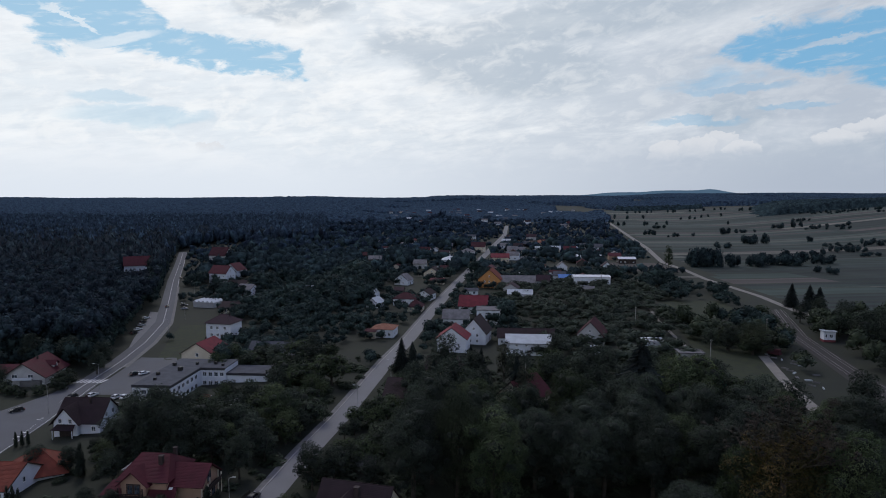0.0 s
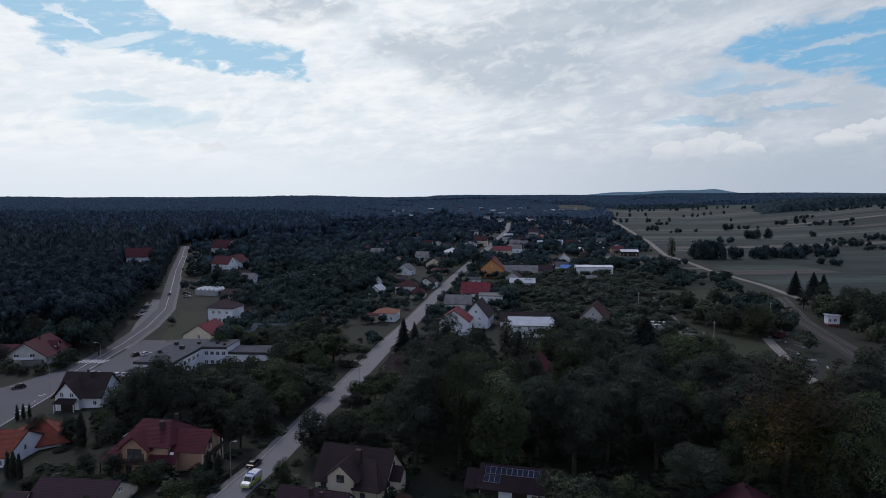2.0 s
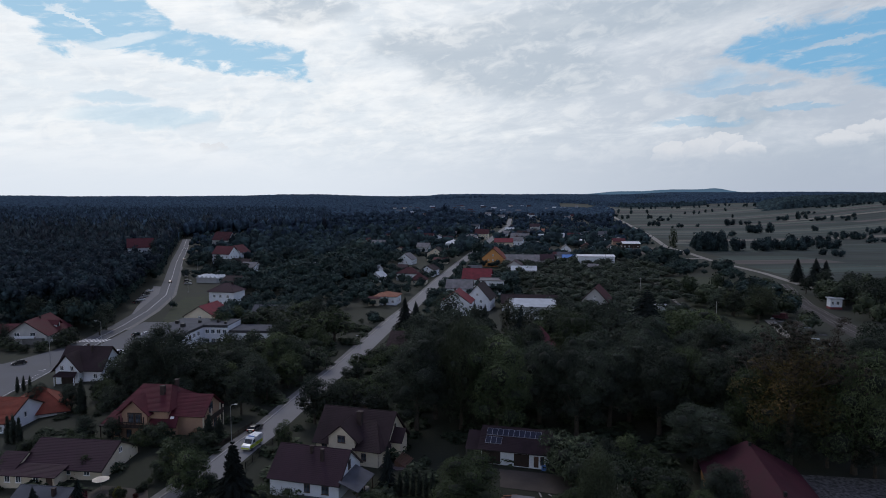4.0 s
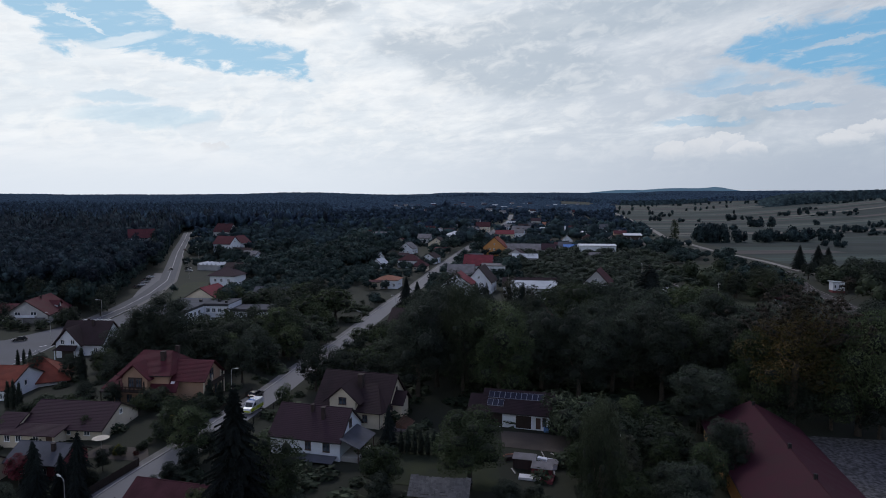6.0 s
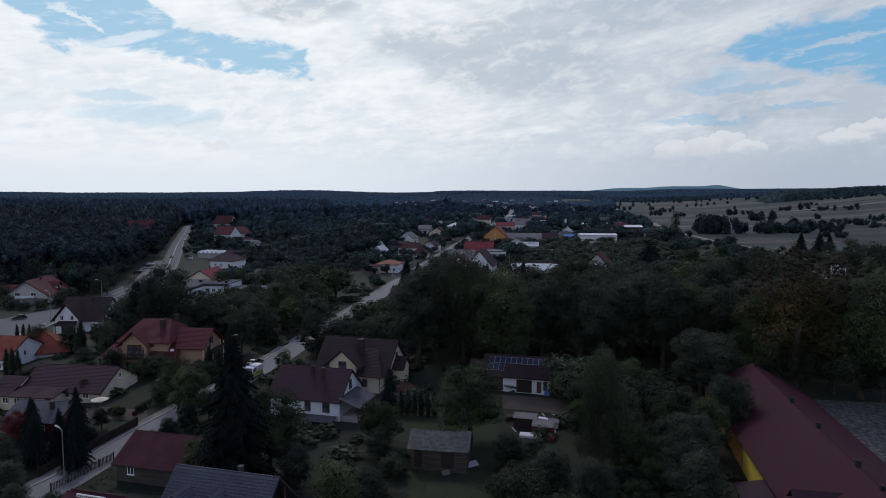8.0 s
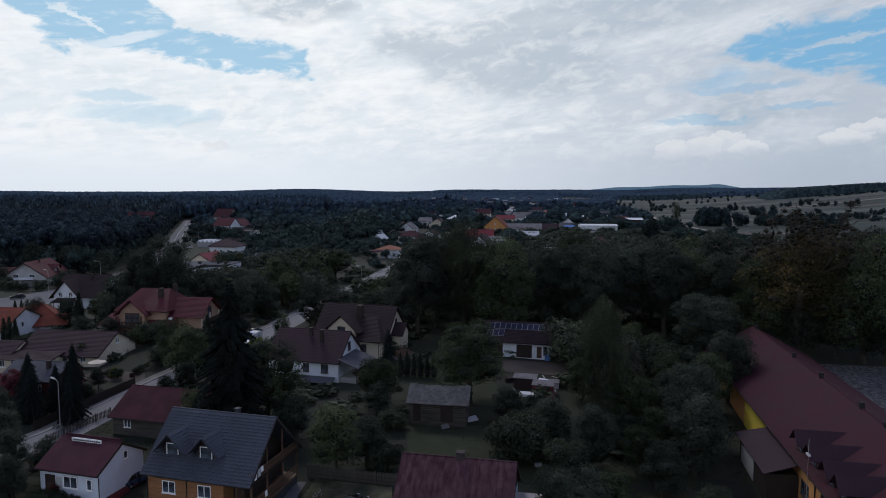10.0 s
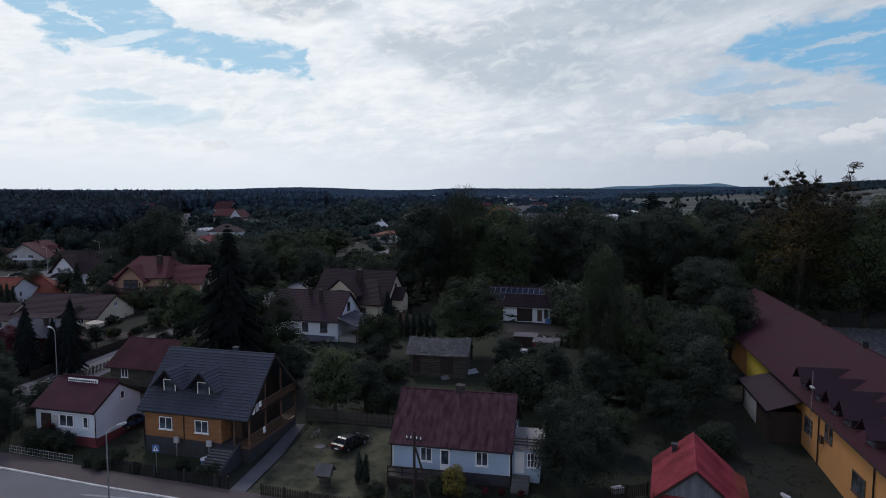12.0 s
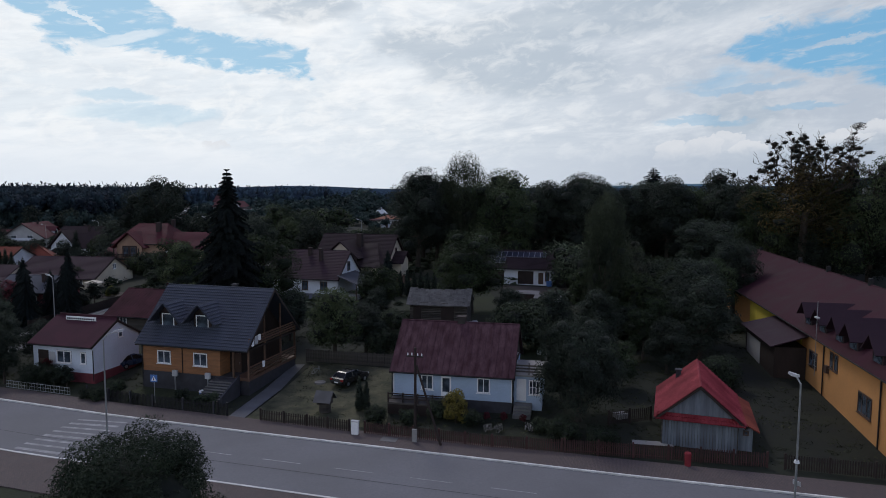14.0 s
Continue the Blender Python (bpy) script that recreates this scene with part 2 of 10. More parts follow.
def field_material():
    """Long narrow fields side by side: grass, stubble, ploughed soil, each strip with its own crop."""
    m = material("fields", (0.070, 0.070, 0.045), 0.95, spread=0.25, scale=0.02, fine=0.4, bump=0.0, island=None)
    nt = m.node_tree
    b = nt.nodes["Principled BSDF"]
    geo = nt.nodes.new("ShaderNodeNewGeometry")
    sp = nt.nodes.new("ShaderNodeSeparateXYZ")
    nt.links.new(geo.outputs["Position"], sp.inputs[0])

    def mth(op, a, c=0.0):
        n = nt.nodes.new("ShaderNodeMath")
        n.operation = op
        for s, v in zip(n.inputs, (a, c)):
            if isinstance(v, bpy.types.NodeSocket):
                nt.links.new(v, s)
            else:
                s.default_value = v
        return n.outputs[0]

    wob = nt.nodes.new("ShaderNodeTexNoise")
    wob.inputs["Scale"].default_value, wob.inputs["Detail"].default_value = 0.0022, 2
    nt.links.new(geo.outputs["Position"], wob.inputs["Vector"])
    across = mth("ADD", mth("ADD", sp.outputs[1], mth("MULTIPLY", sp.outputs[0], -0.10)), mth("MULTIPLY", wob.outputs[0], 120.0))
    along = mth("FLOOR", mth("MULTIPLY", mth("ADD", sp.outputs[0], mth("MULTIPLY", sp.outputs[1], 0.25)), 1 / 420.0))
    strip = mth("ADD", mth("FLOOR", mth("MULTIPLY", across, 1 / 83.0)), mth("MULTIPLY", mth("FLOOR", mth("MULTIPLY", across, 1 / 29.0)), 0.37))
    wn1 = nt.nodes.new("ShaderNodeTexWhiteNoise")
    wn1.noise_dimensions = "2D"
    cv = nt.nodes.new("ShaderNodeCombineXYZ")
    nt.links.new(strip, cv.inputs[0]), nt.links.new(along, cv.inputs[1])
    nt.links.new(cv.outputs[0], wn1.inputs["Vector"])
    ramp = nt.nodes.new("ShaderNodeValToRGB")
    ramp.color_ramp.interpolation = "CONSTANT"
    crops = [(0.0, (0.028, 0.044, 0.036)), (0.17, (0.060, 0.068, 0.055)), (0.30, (0.012, 0.021, 0.018)), (0.48, (0.108, 0.100, 0.082)), (0.58, (0.025, 0.040, 0.032)), (0.72, (0.056, 0.046, 0.041)), (0.84, (0.010, 0.017, 0.014))]
    for i, (p, c) in enumerate(crops):
        e = ramp.color_ramp.elements[i] if i < 2 else ramp.color_ramp.elements.new(p)
        e.position, e.color = p, (*c, 1)
    nt.links.new(wn1.outputs["Value"], ramp.inputs[0])
    wn2 = nt.nodes.new("ShaderNodeTexWhiteNoise")
    wn2.noise_dimensions = "1D"
    nt.links.new(mth("ADD", mth("FLOOR", mth("MULTIPLY", across, 1 / 6.5)), along), wn2.inputs["W"])
    furrow = mth("ADD", mth("MULTIPLY", wn2.outputs["Value"], 0.9), 0.55)
    edge = mth("LESS_THAN", mth("FRACT", mth("MULTIPLY", across, 1 / 29.0)), 0.14)
    src = b.inputs["Base Color"].links[0].from_socket
    mx = nt.nodes.new("ShaderNodeMix")
    mx.data_type, mx.inputs[0].default_value = "RGBA", 1.0
    lines = nt.nodes.new("ShaderNodeHueSaturation")
    nt.links.new(furrow, lines.inputs["Value"]), nt.links.new(ramp.outputs[0], lines.inputs["Color"])
    nt.links.new(src, mx.inputs[6]), nt.links.new(lines.outputs[0], mx.inputs[7])
    m2 = nt.nodes.new("ShaderNodeMix")
    m2.data_type = "RGBA"
    nt.links.new(mth("MULTIPLY", edge, 0.85), m2.inputs[0]), nt.links.new(mx.outputs[2], m2.inputs[6])
    m2.inputs[7].default_value = (0.014, 0.021, 0.013, 1)
    nt.links.new(m2.outputs[2], b.inputs["Base Color"])
    return m


M = {}
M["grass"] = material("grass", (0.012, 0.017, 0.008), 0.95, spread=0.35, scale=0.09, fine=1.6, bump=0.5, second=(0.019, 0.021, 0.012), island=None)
M["lawn"] = material("lawn", (0.015, 0.023, 0.008), 0.95, spread=0.3, scale=0.25, fine=5, bump=0.6, second=(0.025, 0.030, 0.012), island=None)
M["dry"] = material("dry_lawn", (0.042, 0.049, 0.023), 0.95, spread=0.5, scale=0.6, fine=5, bump=0.6, second=(0.074, 0.069, 0.041), island=None)
M["soil"] = material("soil", (0.060, 0.050, 0.042), 0.95, spread=0.3, scale=0.2, fine=3, bump=0.5, island=None)
M["field"] = field_material()
M["asphalt"] = material("asphalt", (0.152, 0.152, 0.160), 0.85, spread=0.14, scale=0.15, fine=6, bump=0.15, island=None)
M["darkasphalt"] = material("dark_asphalt", (0.090, 0.092, 0.102), 0.85, spread=0.16, scale=0.1, fine=5, bump=0.15, island=None)
M["street"] = material("worn_asphalt", (0.172, 0.171, 0.173), 0.85, spread=0.10, scale=0.12, fine=5, bump=0.2, island=None)
M["track"] = material("gravel_track", (0.20, 0.185, 0.165), 0.95, spread=0.2, scale=0.3, fine=4, bump=0.4, island=None)
M["ballast"] = material("ballast", (0.038, 0.033, 0.031), 0.95, spread=0.25, scale=0.6, fine=8, bump=0.6, island=None)
M["steel"] = material("rail_steel", (0.30, 0.28, 0.26), 0.45, metal=0.8, spread=0.2)
M["concrete"] = material("concrete", (0.30, 0.29, 0.275), 0.9, spread=0.2, scale=0.4, fine=8, bump=0.3)
M["slab"] = material("yard_slabs", (0.15, 0.146, 0.14), 0.9, spread=0.28, scale=0.5, fine=6, bump=0.3)
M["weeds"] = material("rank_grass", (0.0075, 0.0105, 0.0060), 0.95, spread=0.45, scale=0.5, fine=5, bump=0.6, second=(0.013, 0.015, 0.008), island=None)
M["rubble"] = material("stony_yard", (0.046, 0.046, 0.046), 0.95, spread=0.55, scale=1.6, fine=7, bump=0.6, second=(0.095, 0.093, 0.094), island=None)
M["darkslab"] = material("dark_grey_slabs", (0.095, 0.097, 0.105), 0.9, spread=0.25, scale=0.5, fine=4, bump=0.3)
M["paint"] = material("road_paint", (0.55, 0.55, 0.55), 0.7, spread=0.2, scale=1.5, fine=9, bump=0.1)
M["wornpaint"] = material("worn_road_paint", (0.23, 0.23, 0.235), 0.8, spread=0.12, scale=1.1, fine=6, bump=0.1, second=(0.34, 0.34, 0.34))
M["kerb"] = material("painted_kerb", (0.62, 0.61, 0.58), 0.85, spread=0.2, scale=0.9, fine=10)
M["paver"] = brick_material("pavers", (0.110, 0.082, 0.076), (0.075, 0.064, 0.064), (0.045, 0.037, 0.036), 0.20, 0.10, turn=105.0)
M["white"] = material("white_render", (0.67, 0.70, 0.76), 0.85, spread=0.07, scale=0.5, fine=6, bump=0.1)
M["coolwhite"] = material("cool_white_render", (0.64, 0.69, 0.78), 0.85, spread=0.07, scale=0.5, fine=6, bump=0.1)
M["cream"] = material("cream_render", (0.60, 0.53, 0.42), 0.85, spread=0.08, scale=0.5, fine=6, bump=0.1)
M["greywall"] = material("grey_render", (0.42, 0.42, 0.43), 0.85, spread=0.1, scale=0.5, fine=6, bump=0.1)
M["ochre"] = material("ochre_render", (0.50, 0.24, 0.085), 0.85, spread=0.08, scale=0.4, fine=6, bump=0.1)
M["yellow"] = material("yellow_render", (0.62, 0.48, 0.06), 0.85, spread=0.08, scale=0.4, fine=6, bump=0.1)
M["peach"] = material("peach_render", (0.36, 0.23, 0.165), 0.85, spread=0.1, scale=0.4, fine=6, bump=0.1)
M["blue_siding"] = material("pale_blue_siding", (0.40, 0.50, 0.64), 0.7, spread=0.06, scale=0.8, fine=9, bump=0.1)
M["logs"] = material("honey_wood_boards", (0.29, 0.134, 0.060), 0.6, spread=0.22, scale=1.2, fine=7, bump=0.2, stretch=(0.35, 1, 4))
M["plinth"] = material("slate_plinth", (0.040, 0.040, 0.048), 0.7, spread=0.3, scale=1.5, fine=10)
M["redplinth"] = material("brick_red_plinth", (0.17, 0.040, 0.050), 0.8, spread=0.2, scale=1.5, fine=10)
M["darkwood"] = material("dark_wood", (0.030, 0.020, 0.017), 0.75, spread=0.35, scale=1.5, fine=9, bump=0.3, stretch=(1, 1, 0.3))
M["greywood"] = material("weathered_grey_boards", (0.15, 0.168, 0.195), 0.85, spread=0.3, scale=1.2, fine=8, bump=0.4, stretch=(3, 3, 0.3), random_shift=0.15)
M["oldwood"] = material("old_dark_boards", (0.070, 0.062, 0.055), 0.9, spread=0.4, scale=1.0, fine=8, bump=0.4, stretch=(0.4, 1, 3))
M["balcony"] = material("oiled_balcony_boards", (0.115, 0.065, 0.042), 0.6, spread=0.25, scale=2, fine=9, random_shift=0.2)
M["bark"] = material("bark", (0.055, 0.045, 0.036), 0.95, spread=0.35, scale=2, fine=9, bump=0.6)
# inside of the crowns: twigs, and the shade among leaves painted near black
M["twigs"] = material("inner_twigs_and_shade", (0.012, 0.016, 0.011), 0.95, spread=0.5, scale=1.5, fine=8, bump=0.5)
M["birchbark"] = material("birch_bark", (0.34, 0.33, 0.31), 0.85, spread=0.4, scale=2, fine=9, bump=0.4, second=(0.2, 0.19, 0.18))
M["glass"] = material("window_glass", (0.018, 0.024, 0.034), 0.08, spread=0.7, scale=0.9, bump=0, spec=0.45, second=(0.060, 0.078, 0.100))
M["carglass"] = material("dark_car_glass", (0.008, 0.009, 0.011), 0.2, spread=0.2, bump=0, spec=0.18)
M["solar"] = material("solar_cells", (0.010, 0.014, 0.030), 0.35, spread=0.2, scale=2, bump=0, spec=0.3)
M["frame"] = material("white_window_frame", (0.86, 0.86, 0.86), 0.5, spread=0.05, bump=0)
M["brownframe"] = material("brown_window_frame", (0.075, 0.045, 0.035), 0.5, spread=0.15, bump=0)
M["iron"] = material("dark_iron", (0.025, 0.025, 0.027), 0.5, metal=0.5, spread=0.2, bump=0)
M["zinc"] = material("galvanised_steel", (0.33, 0.34, 0.35), 0.5, metal=0.7, spread=0.15, bump=0)
M["brick"] = brick_material("chimney_brick", (0.040, 0.024, 0.023), (0.030, 0.021, 0.020), (0.045, 0.040, 0.038), 0.25, 0.075)
M["lens"] = material("lamp_glass", (0.75, 0.76, 0.78), 0.25, spread=0.03, bump=0)


def roof_material(name, colour, rough=0.5, spread=0.2, second=None, spec=0.10):
    return material(name, colour, min(0.9, rough + 0.2), spread=spread, scale=0.45, fine=7, bump=0.15, second=second, spec=spec)


R = {
    "slate": roof_material("slate_blue_metal_tile", (0.068, 0.076, 0.098), 0.40, 0.12),
    "burgundy": roof_material("burgundy_sheet_roof", (0.050, 0.016, 0.026), 0.5, 0.15, (0.057, 0.021, 0.030)),
    "wornred": material("worn_violet_red_sheet", (0.056, 0.021, 0.029), 0.75, spread=0.22, scale=1.3, fine=6, bump=0.15, second=(0.084, 0.046, 0.054), spec=0.1, stretch=(1.5, 0.6, 0.6)),
    "maroon": roof_material("maroon_sheet_roof", (0.041, 0.0125, 0.0195), 0.55, 0.2),
    "purple": roof_material("brown_violet_roof", (0.040, 0.023, 0.031), 0.5, 0.15),
    "brown": roof_material("dark_brown_roof", (0.034, 0.023, 0.026), 0.55, 0.2),
    "wine": roof_material("wine_red_metal_tile", (0.078, 0.020, 0.027), 0.45, 0.18),
    "red": roof_material("red_sheet_roof", (0.20, 0.022, 0.030), 0.5, 0.25, (0.27, 0.050, 0.060)),
    "crimson": roof_material("crimson_roof", (0.155, 0.030, 0.040), 0.5, 0.22),
    "orange": roof_material("orange_red_tile", (0.165, 0.046, 0.032), 0.55, 0.22),
    "salmon": roof_material("salmon_tile", (0.24, 0.115, 0.080), 0.7, 0.15),
    "grey": roof_material("grey_eternit", (0.16, 0.155, 0.16), 0.85, 0.25),
    "darkgrey": roof_material("dark_grey_felt", (0.082, 0.086, 0.098), 0.85, 0.2),
    "white": roof_material("white_sheet_roof", (0.62, 0.63, 0.65), 0.6, 0.1),
    "tin": roof_material("pale_tin_roof", (0.42, 0.45, 0.48), 0.5, 0.12),
    "shake": material("weathered_shakes", (0.125, 0.120, 0.118), 0.95, spread=0.35, scale=0.8, fine=7, bump=0.4, random_shift=0.22, second=(0.09, 0.088, 0.086)),
    "green": roof_material("green_roof", (0.05, 0.19, 0.15), 0.6, 0.15),
    "bluesheet": roof_material("blue_sheet", (0.10, 0.20, 0.45), 0.6, 0.15),
    "rustred": roof_material("faded_orange_red_sheet", (0.150, 0.034, 0.026), 0.7, 0.3, (0.185, 0.050, 0.034)),
    "rust": roof_material("rusty_red_sheet", (0.060, 0.024, 0.029), 0.7, 0.3),
}
L = {
    "oak": leaf_material("oak_leaves", (0.0275, 0.0375, 0.0285), (0.0350, 0.0445, 0.0325)),
    "lime": leaf_material("lime_leaves", (0.0360, 0.0510, 0.0250), (0.0460, 0.0620, 0.0300)),
    "chestnut": leaf_material("chestnut_leaves", (0.0195, 0.0280, 0.0185), (0.0260, 0.0360, 0.0215)),
    "walnut": leaf_material("walnut_leaves", (0.0500, 0.0690, 0.0330), (0.0640, 0.0840, 0.0390)),
    "ash": leaf_material("ash_leaves", (0.0310, 0.0425, 0.0325), (0.0425, 0.0545, 0.0395)),
    "birch": leaf_material("birch_leaves", (0.0387, 0.0427, 0.0297), (0.0484, 0.0512, 0.0352)),
    "willow": leaf_material("willow_leaves", (0.0326, 0.0422, 0.0246), (0.0414, 0.0510, 0.0299)),
    "spruce": leaf_material("spruce_needles", (0.0136, 0.0187, 0.0187), (0.0174, 0.0231, 0.0220)),
    # haze is put into these forest colours as blue, stronger for the farther woods
    "pine": leaf_material("haze_tinted_pine_needles", (0.0205, 0.0300, 0.0390), (0.0255, 0.0360, 0.0450), 0.35, 0.03),
    # garden leaves with haze blue mixed into the green
    "midwood": leaf_material("haze_blue_garden_leaves", (0.0270, 0.0410, 0.0460), (0.0330, 0.0490, 0.0530), 0.35, 0.0, 0.012),
    "farpine": leaf_material("haze_blue_pine_canopy", (0.0290, 0.0450, 0.0660), (0.0350, 0.0530, 0.0750), 0.25, 0.0, 0.010),
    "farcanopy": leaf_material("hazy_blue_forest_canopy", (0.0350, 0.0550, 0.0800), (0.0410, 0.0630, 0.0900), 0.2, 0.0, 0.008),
    # broadleaf green shifted towards blue to imitate haze over the town
    "bluegreen": leaf_material("haze_tinted_broadleaf", (0.0220, 0.0350, 0.0340), (0.0280, 0.0425, 0.0400), 0.35, 0.05, 0.015),
    "thuja": leaf_material("thuja_scales", (0.0184, 0.0265, 0.0198), (0.0232, 0.0307, 0.0220)),
    "golden": leaf_material("yellow_green_leaves", (0.110, 0.105, 0.026), (0.150, 0.140, 0.034)),
    "blades": leaf_material("grass_blades", (0.036, 0.046, 0.022), (0.050, 0.054, 0.028), 0.3),
    "bush": leaf_material("bush_leaves", (0.0310, 0.0427, 0.0264), (0.0407, 0.0529, 0.0330)),
    "autumn": leaf_material("turning_leaves", (0.0480, 0.0430, 0.0190), (0.1100, 0.0850, 0.0280), 0.5),
    "mistletoe": leaf_material("mistletoe_leaves", (0.0330, 0.0291, 0.0238), (0.0440, 0.0349, 0.0250)),
    "redleaf": leaf_material("red_leaves", (0.0770, 0.0175, 0.0180), (0.0935, 0.0213, 0.0220)),
    "flower": leaf_material("white_flowers", (0.26, 0.27, 0.24), (0.50, 0.46, 0.46), 0.1),
}

# ---- building blocks ----
def mesh_of(name, bm, mat):
    me = bpy.data.meshes.new(name)
    bm.to_mesh(me)
    bm.free()
    me.materials.append(mat)
    return me


def part(name, bm, mat, parent, label=""):
    """Links a bmesh (or a mesh) as one object under a thing or under a part."""
    me = bm if isinstance(bm, bpy.types.Mesh) else mesh_of(name, bm, mat)
    ob = new(name, me)
    ob.parent = parent
    if label:
        ob["label"] = label
    return ob


def thing(name, m, label, category, group="", kind=""):
    ob = new(name)
    ob.empty_display_size = 0.2
    ob.matrix_world = m
    return tagged(ob, label, category, group, kind)


def faces(bm, pts, quads):
    vs = [bm.verts.new(p) for p in pts]
    for q in quads:
        bm.faces.new([vs[i] for i in q])


def box(bm, x0, x1, y0, y1, z0, z1):
    faces(bm, [(x, y, z) for z in (z0, z1) for x, y in ((x0, y0), (x1, y0), (x1, y1), (x0, y1))],
          [(3, 2, 1, 0), (4, 5, 6, 7), (0, 1, 5, 4), (1, 2, 6, 5), (2, 3, 7, 6), (3, 0, 4, 7)])
    return bm


def boxed(*args):
    return box(bmesh.new(), *args)


def hexa(bm, lower, upper):
    """A solid between two four-cornered faces."""
    faces(bm, list(lower) + list(upper), [(3, 2, 1, 0), (4, 5, 6, 7), (0, 1, 5, 4), (1, 2, 6, 5), (2, 3, 7, 6), (3, 0, 4, 7)])
    return bm


def rod(bm, a, b, r0, r1=None, n=6):
    a, b = Vector(a), Vector(b)
    r1 = r0 if r1 is None else r1
    q = (b - a).to_track_quat("Z", "Y")
    ring = [Vector((math.cos(2 * math.pi * i / n), math.sin(2 * math.pi * i / n), 0)) for i in range(n)]
    vs = [bm.verts.new(a + q @ (v * r0)) for v in ring] + [bm.verts.new(b + q @ (v * r1)) for v in ring]
    for i in range(n):
        j = (i + 1) % n
        bm.faces.new((vs[i], vs[j], vs[n + j], vs[n + i]))
    bm.faces.new(vs[:n][::-1])
    bm.faces.new(vs[n:])
    return bm


def prism(bm, poly, a, b, axis="y"):
    """A polygon (pairs) pulled from a to b along an axis; the pairs are (x, z) for y, (y, z) for x and (x, y) for z."""
    def at(p, s):
        return {"y": (p[0], s, p[1]), "x": (s, p[0], p[1]), "z": (p[0], p[1], s)}[axis]
    n = len(poly)
    vs = [bm.verts.new(at(p, a)) for p in poly] + [bm.verts.new(at(p, b)) for p in poly]
    bm.faces.new(vs[:n])
    bm.faces.new(vs[n:][::-1])
    for i in range(n):
        j = (i + 1) % n
        bm.faces.new((vs[i], vs[n + i], vs[n + j], vs[j]))
    bmesh.ops.recalc_face_normals(bm, faces=bm.faces)
    return bm


def smooth(a, b, v):
    u = min(1.0, max(0.0, (v - a) / (b - a)))
    return u * u * (3 - 2 * u)


def near_ground(x, y):
    u = y + 0.28 * min(30.0, max(-60.0, x)) * (1 - smooth(60, 110, y))      # the road in front is level, the gardens rise behind it
    return 4.0 * min(1.0, max(0.0, (u - 53.8) / 77)) * smooth(-130, -50, x)


def ground(x, y):
    """The height of the land: a low rise behind the gardens, a field hill to the east, wooded ridges and a far hill on the horizon."""
    z = near_ground(x, y)
    z += 37 * smooth(360, 940, x - 0.18 * (y - 700)) * smooth(380, 1050, y) * (1 - 0.55 * smooth(1300, 2600, y))
    if y > 1500:
        z += 21 * math.exp(-((x + 820) / 430) ** 2 - ((y - 3600) / 800) ** 2)
        z += (9 + 11 * smooth(-700, 250, x)) * smooth(2700, 4400, y)
        z += smooth(2600, 4300, y) * (2 * math.sin(x / 310.0) + 1.5 * math.sin(x / 127.0 + 1))
    return z


def on(x, y, rz=0.0, dz=0.0):
    return pose(x, y, ground(x, y) + dz, 0, 0, rz)


def strip(name, left, right, lift, mat, label, category, step=5.0, kind="structure", thick=0.0):
    """A band of ground between two lines of plan points, laid on the land."""
    pts = []
    for (a, b), (c, d) in zip(zip(left, left[1:]), zip(right, right[1:])):
        n = max(1, int(max((Vector(b) - Vector(a)).length, (Vector(d) - Vector(c)).length) / step))
        for i in range(n):
            u = i / n
            pts.append((Vector(a).lerp(Vector(b), u), Vector(c).lerp(Vector(d), u)))
    pts.append((Vector(left[-1]), Vector(right[-1])))
    bm = bmesh.new()
    rows = []
    for p, q in pts:
        m = max(1, int((p - q).length / 6))
        row = [p.lerp(q, i / m) for i in range(2)] if m == 1 else [p.lerp(q, i / 3) for i in range(4)]
        rows.append(row)
    k = max(len(r) for r in rows)
    rows = [[p.lerp(q, i / (k - 1)) for i in range(k)] for p, q in pts]
    vs = [[bm.verts.new((v.x, v.y, ground(v.x, v.y) + lift)) for v in r] for r in rows]
    for r, s in zip(vs, vs[1:]):
        for i in range(k - 1):
            bm.faces.new((r[i], r[i + 1], s[i + 1], s[i]))
    bmesh.ops.recalc_face_normals(bm, faces=bm.faces)
    if sum(f.normal.z for f in bm.faces) < 0:
        bmesh.ops.reverse_faces(bm, faces=bm.faces)
    if thick:
        for side in (0, k - 1):
            foot = [bm.verts.new(r[side].co - Vector((0, 0, thick))) for r in vs]
            for a, b, c, d in zip(vs, vs[1:], foot[1:], foot):
                bm.faces.new((a[side], b[side], c, d) if side else (b[side], a[side], d, c))
    ob = new(name, mesh_of(name, bm, mat))
    return tagged(ob, label, category, kind=kind)


def offset_line(line, d):
    """A line of plan points moved sideways by d metres (to its left)."""
    out = []
    for i, p in enumerate(line):
        a, b = Vector(line[max(0, i - 1)]), Vector(line[min(len(line) - 1, i + 1)])
        t = (b - a).normalized()
        out.append((p[0] - t.y * d, p[1] + t.x * d))
    return out


# ---- houses ----
def profile_solid(bm, left, right):
    """A solid between two outlines with the same number of points (closed at both ends)."""
    vl, vr = [bm.verts.new(p) for p in left], [bm.verts.new(p) for p in right]
    n = len(left)
    for i in range(n):
        k = (i + 1) % n
        bm.faces.new((vl[i], vr[i], vr[k], vl[k]))
    bm.faces.new(vl)
    bm.faces.new(vr[::-1])


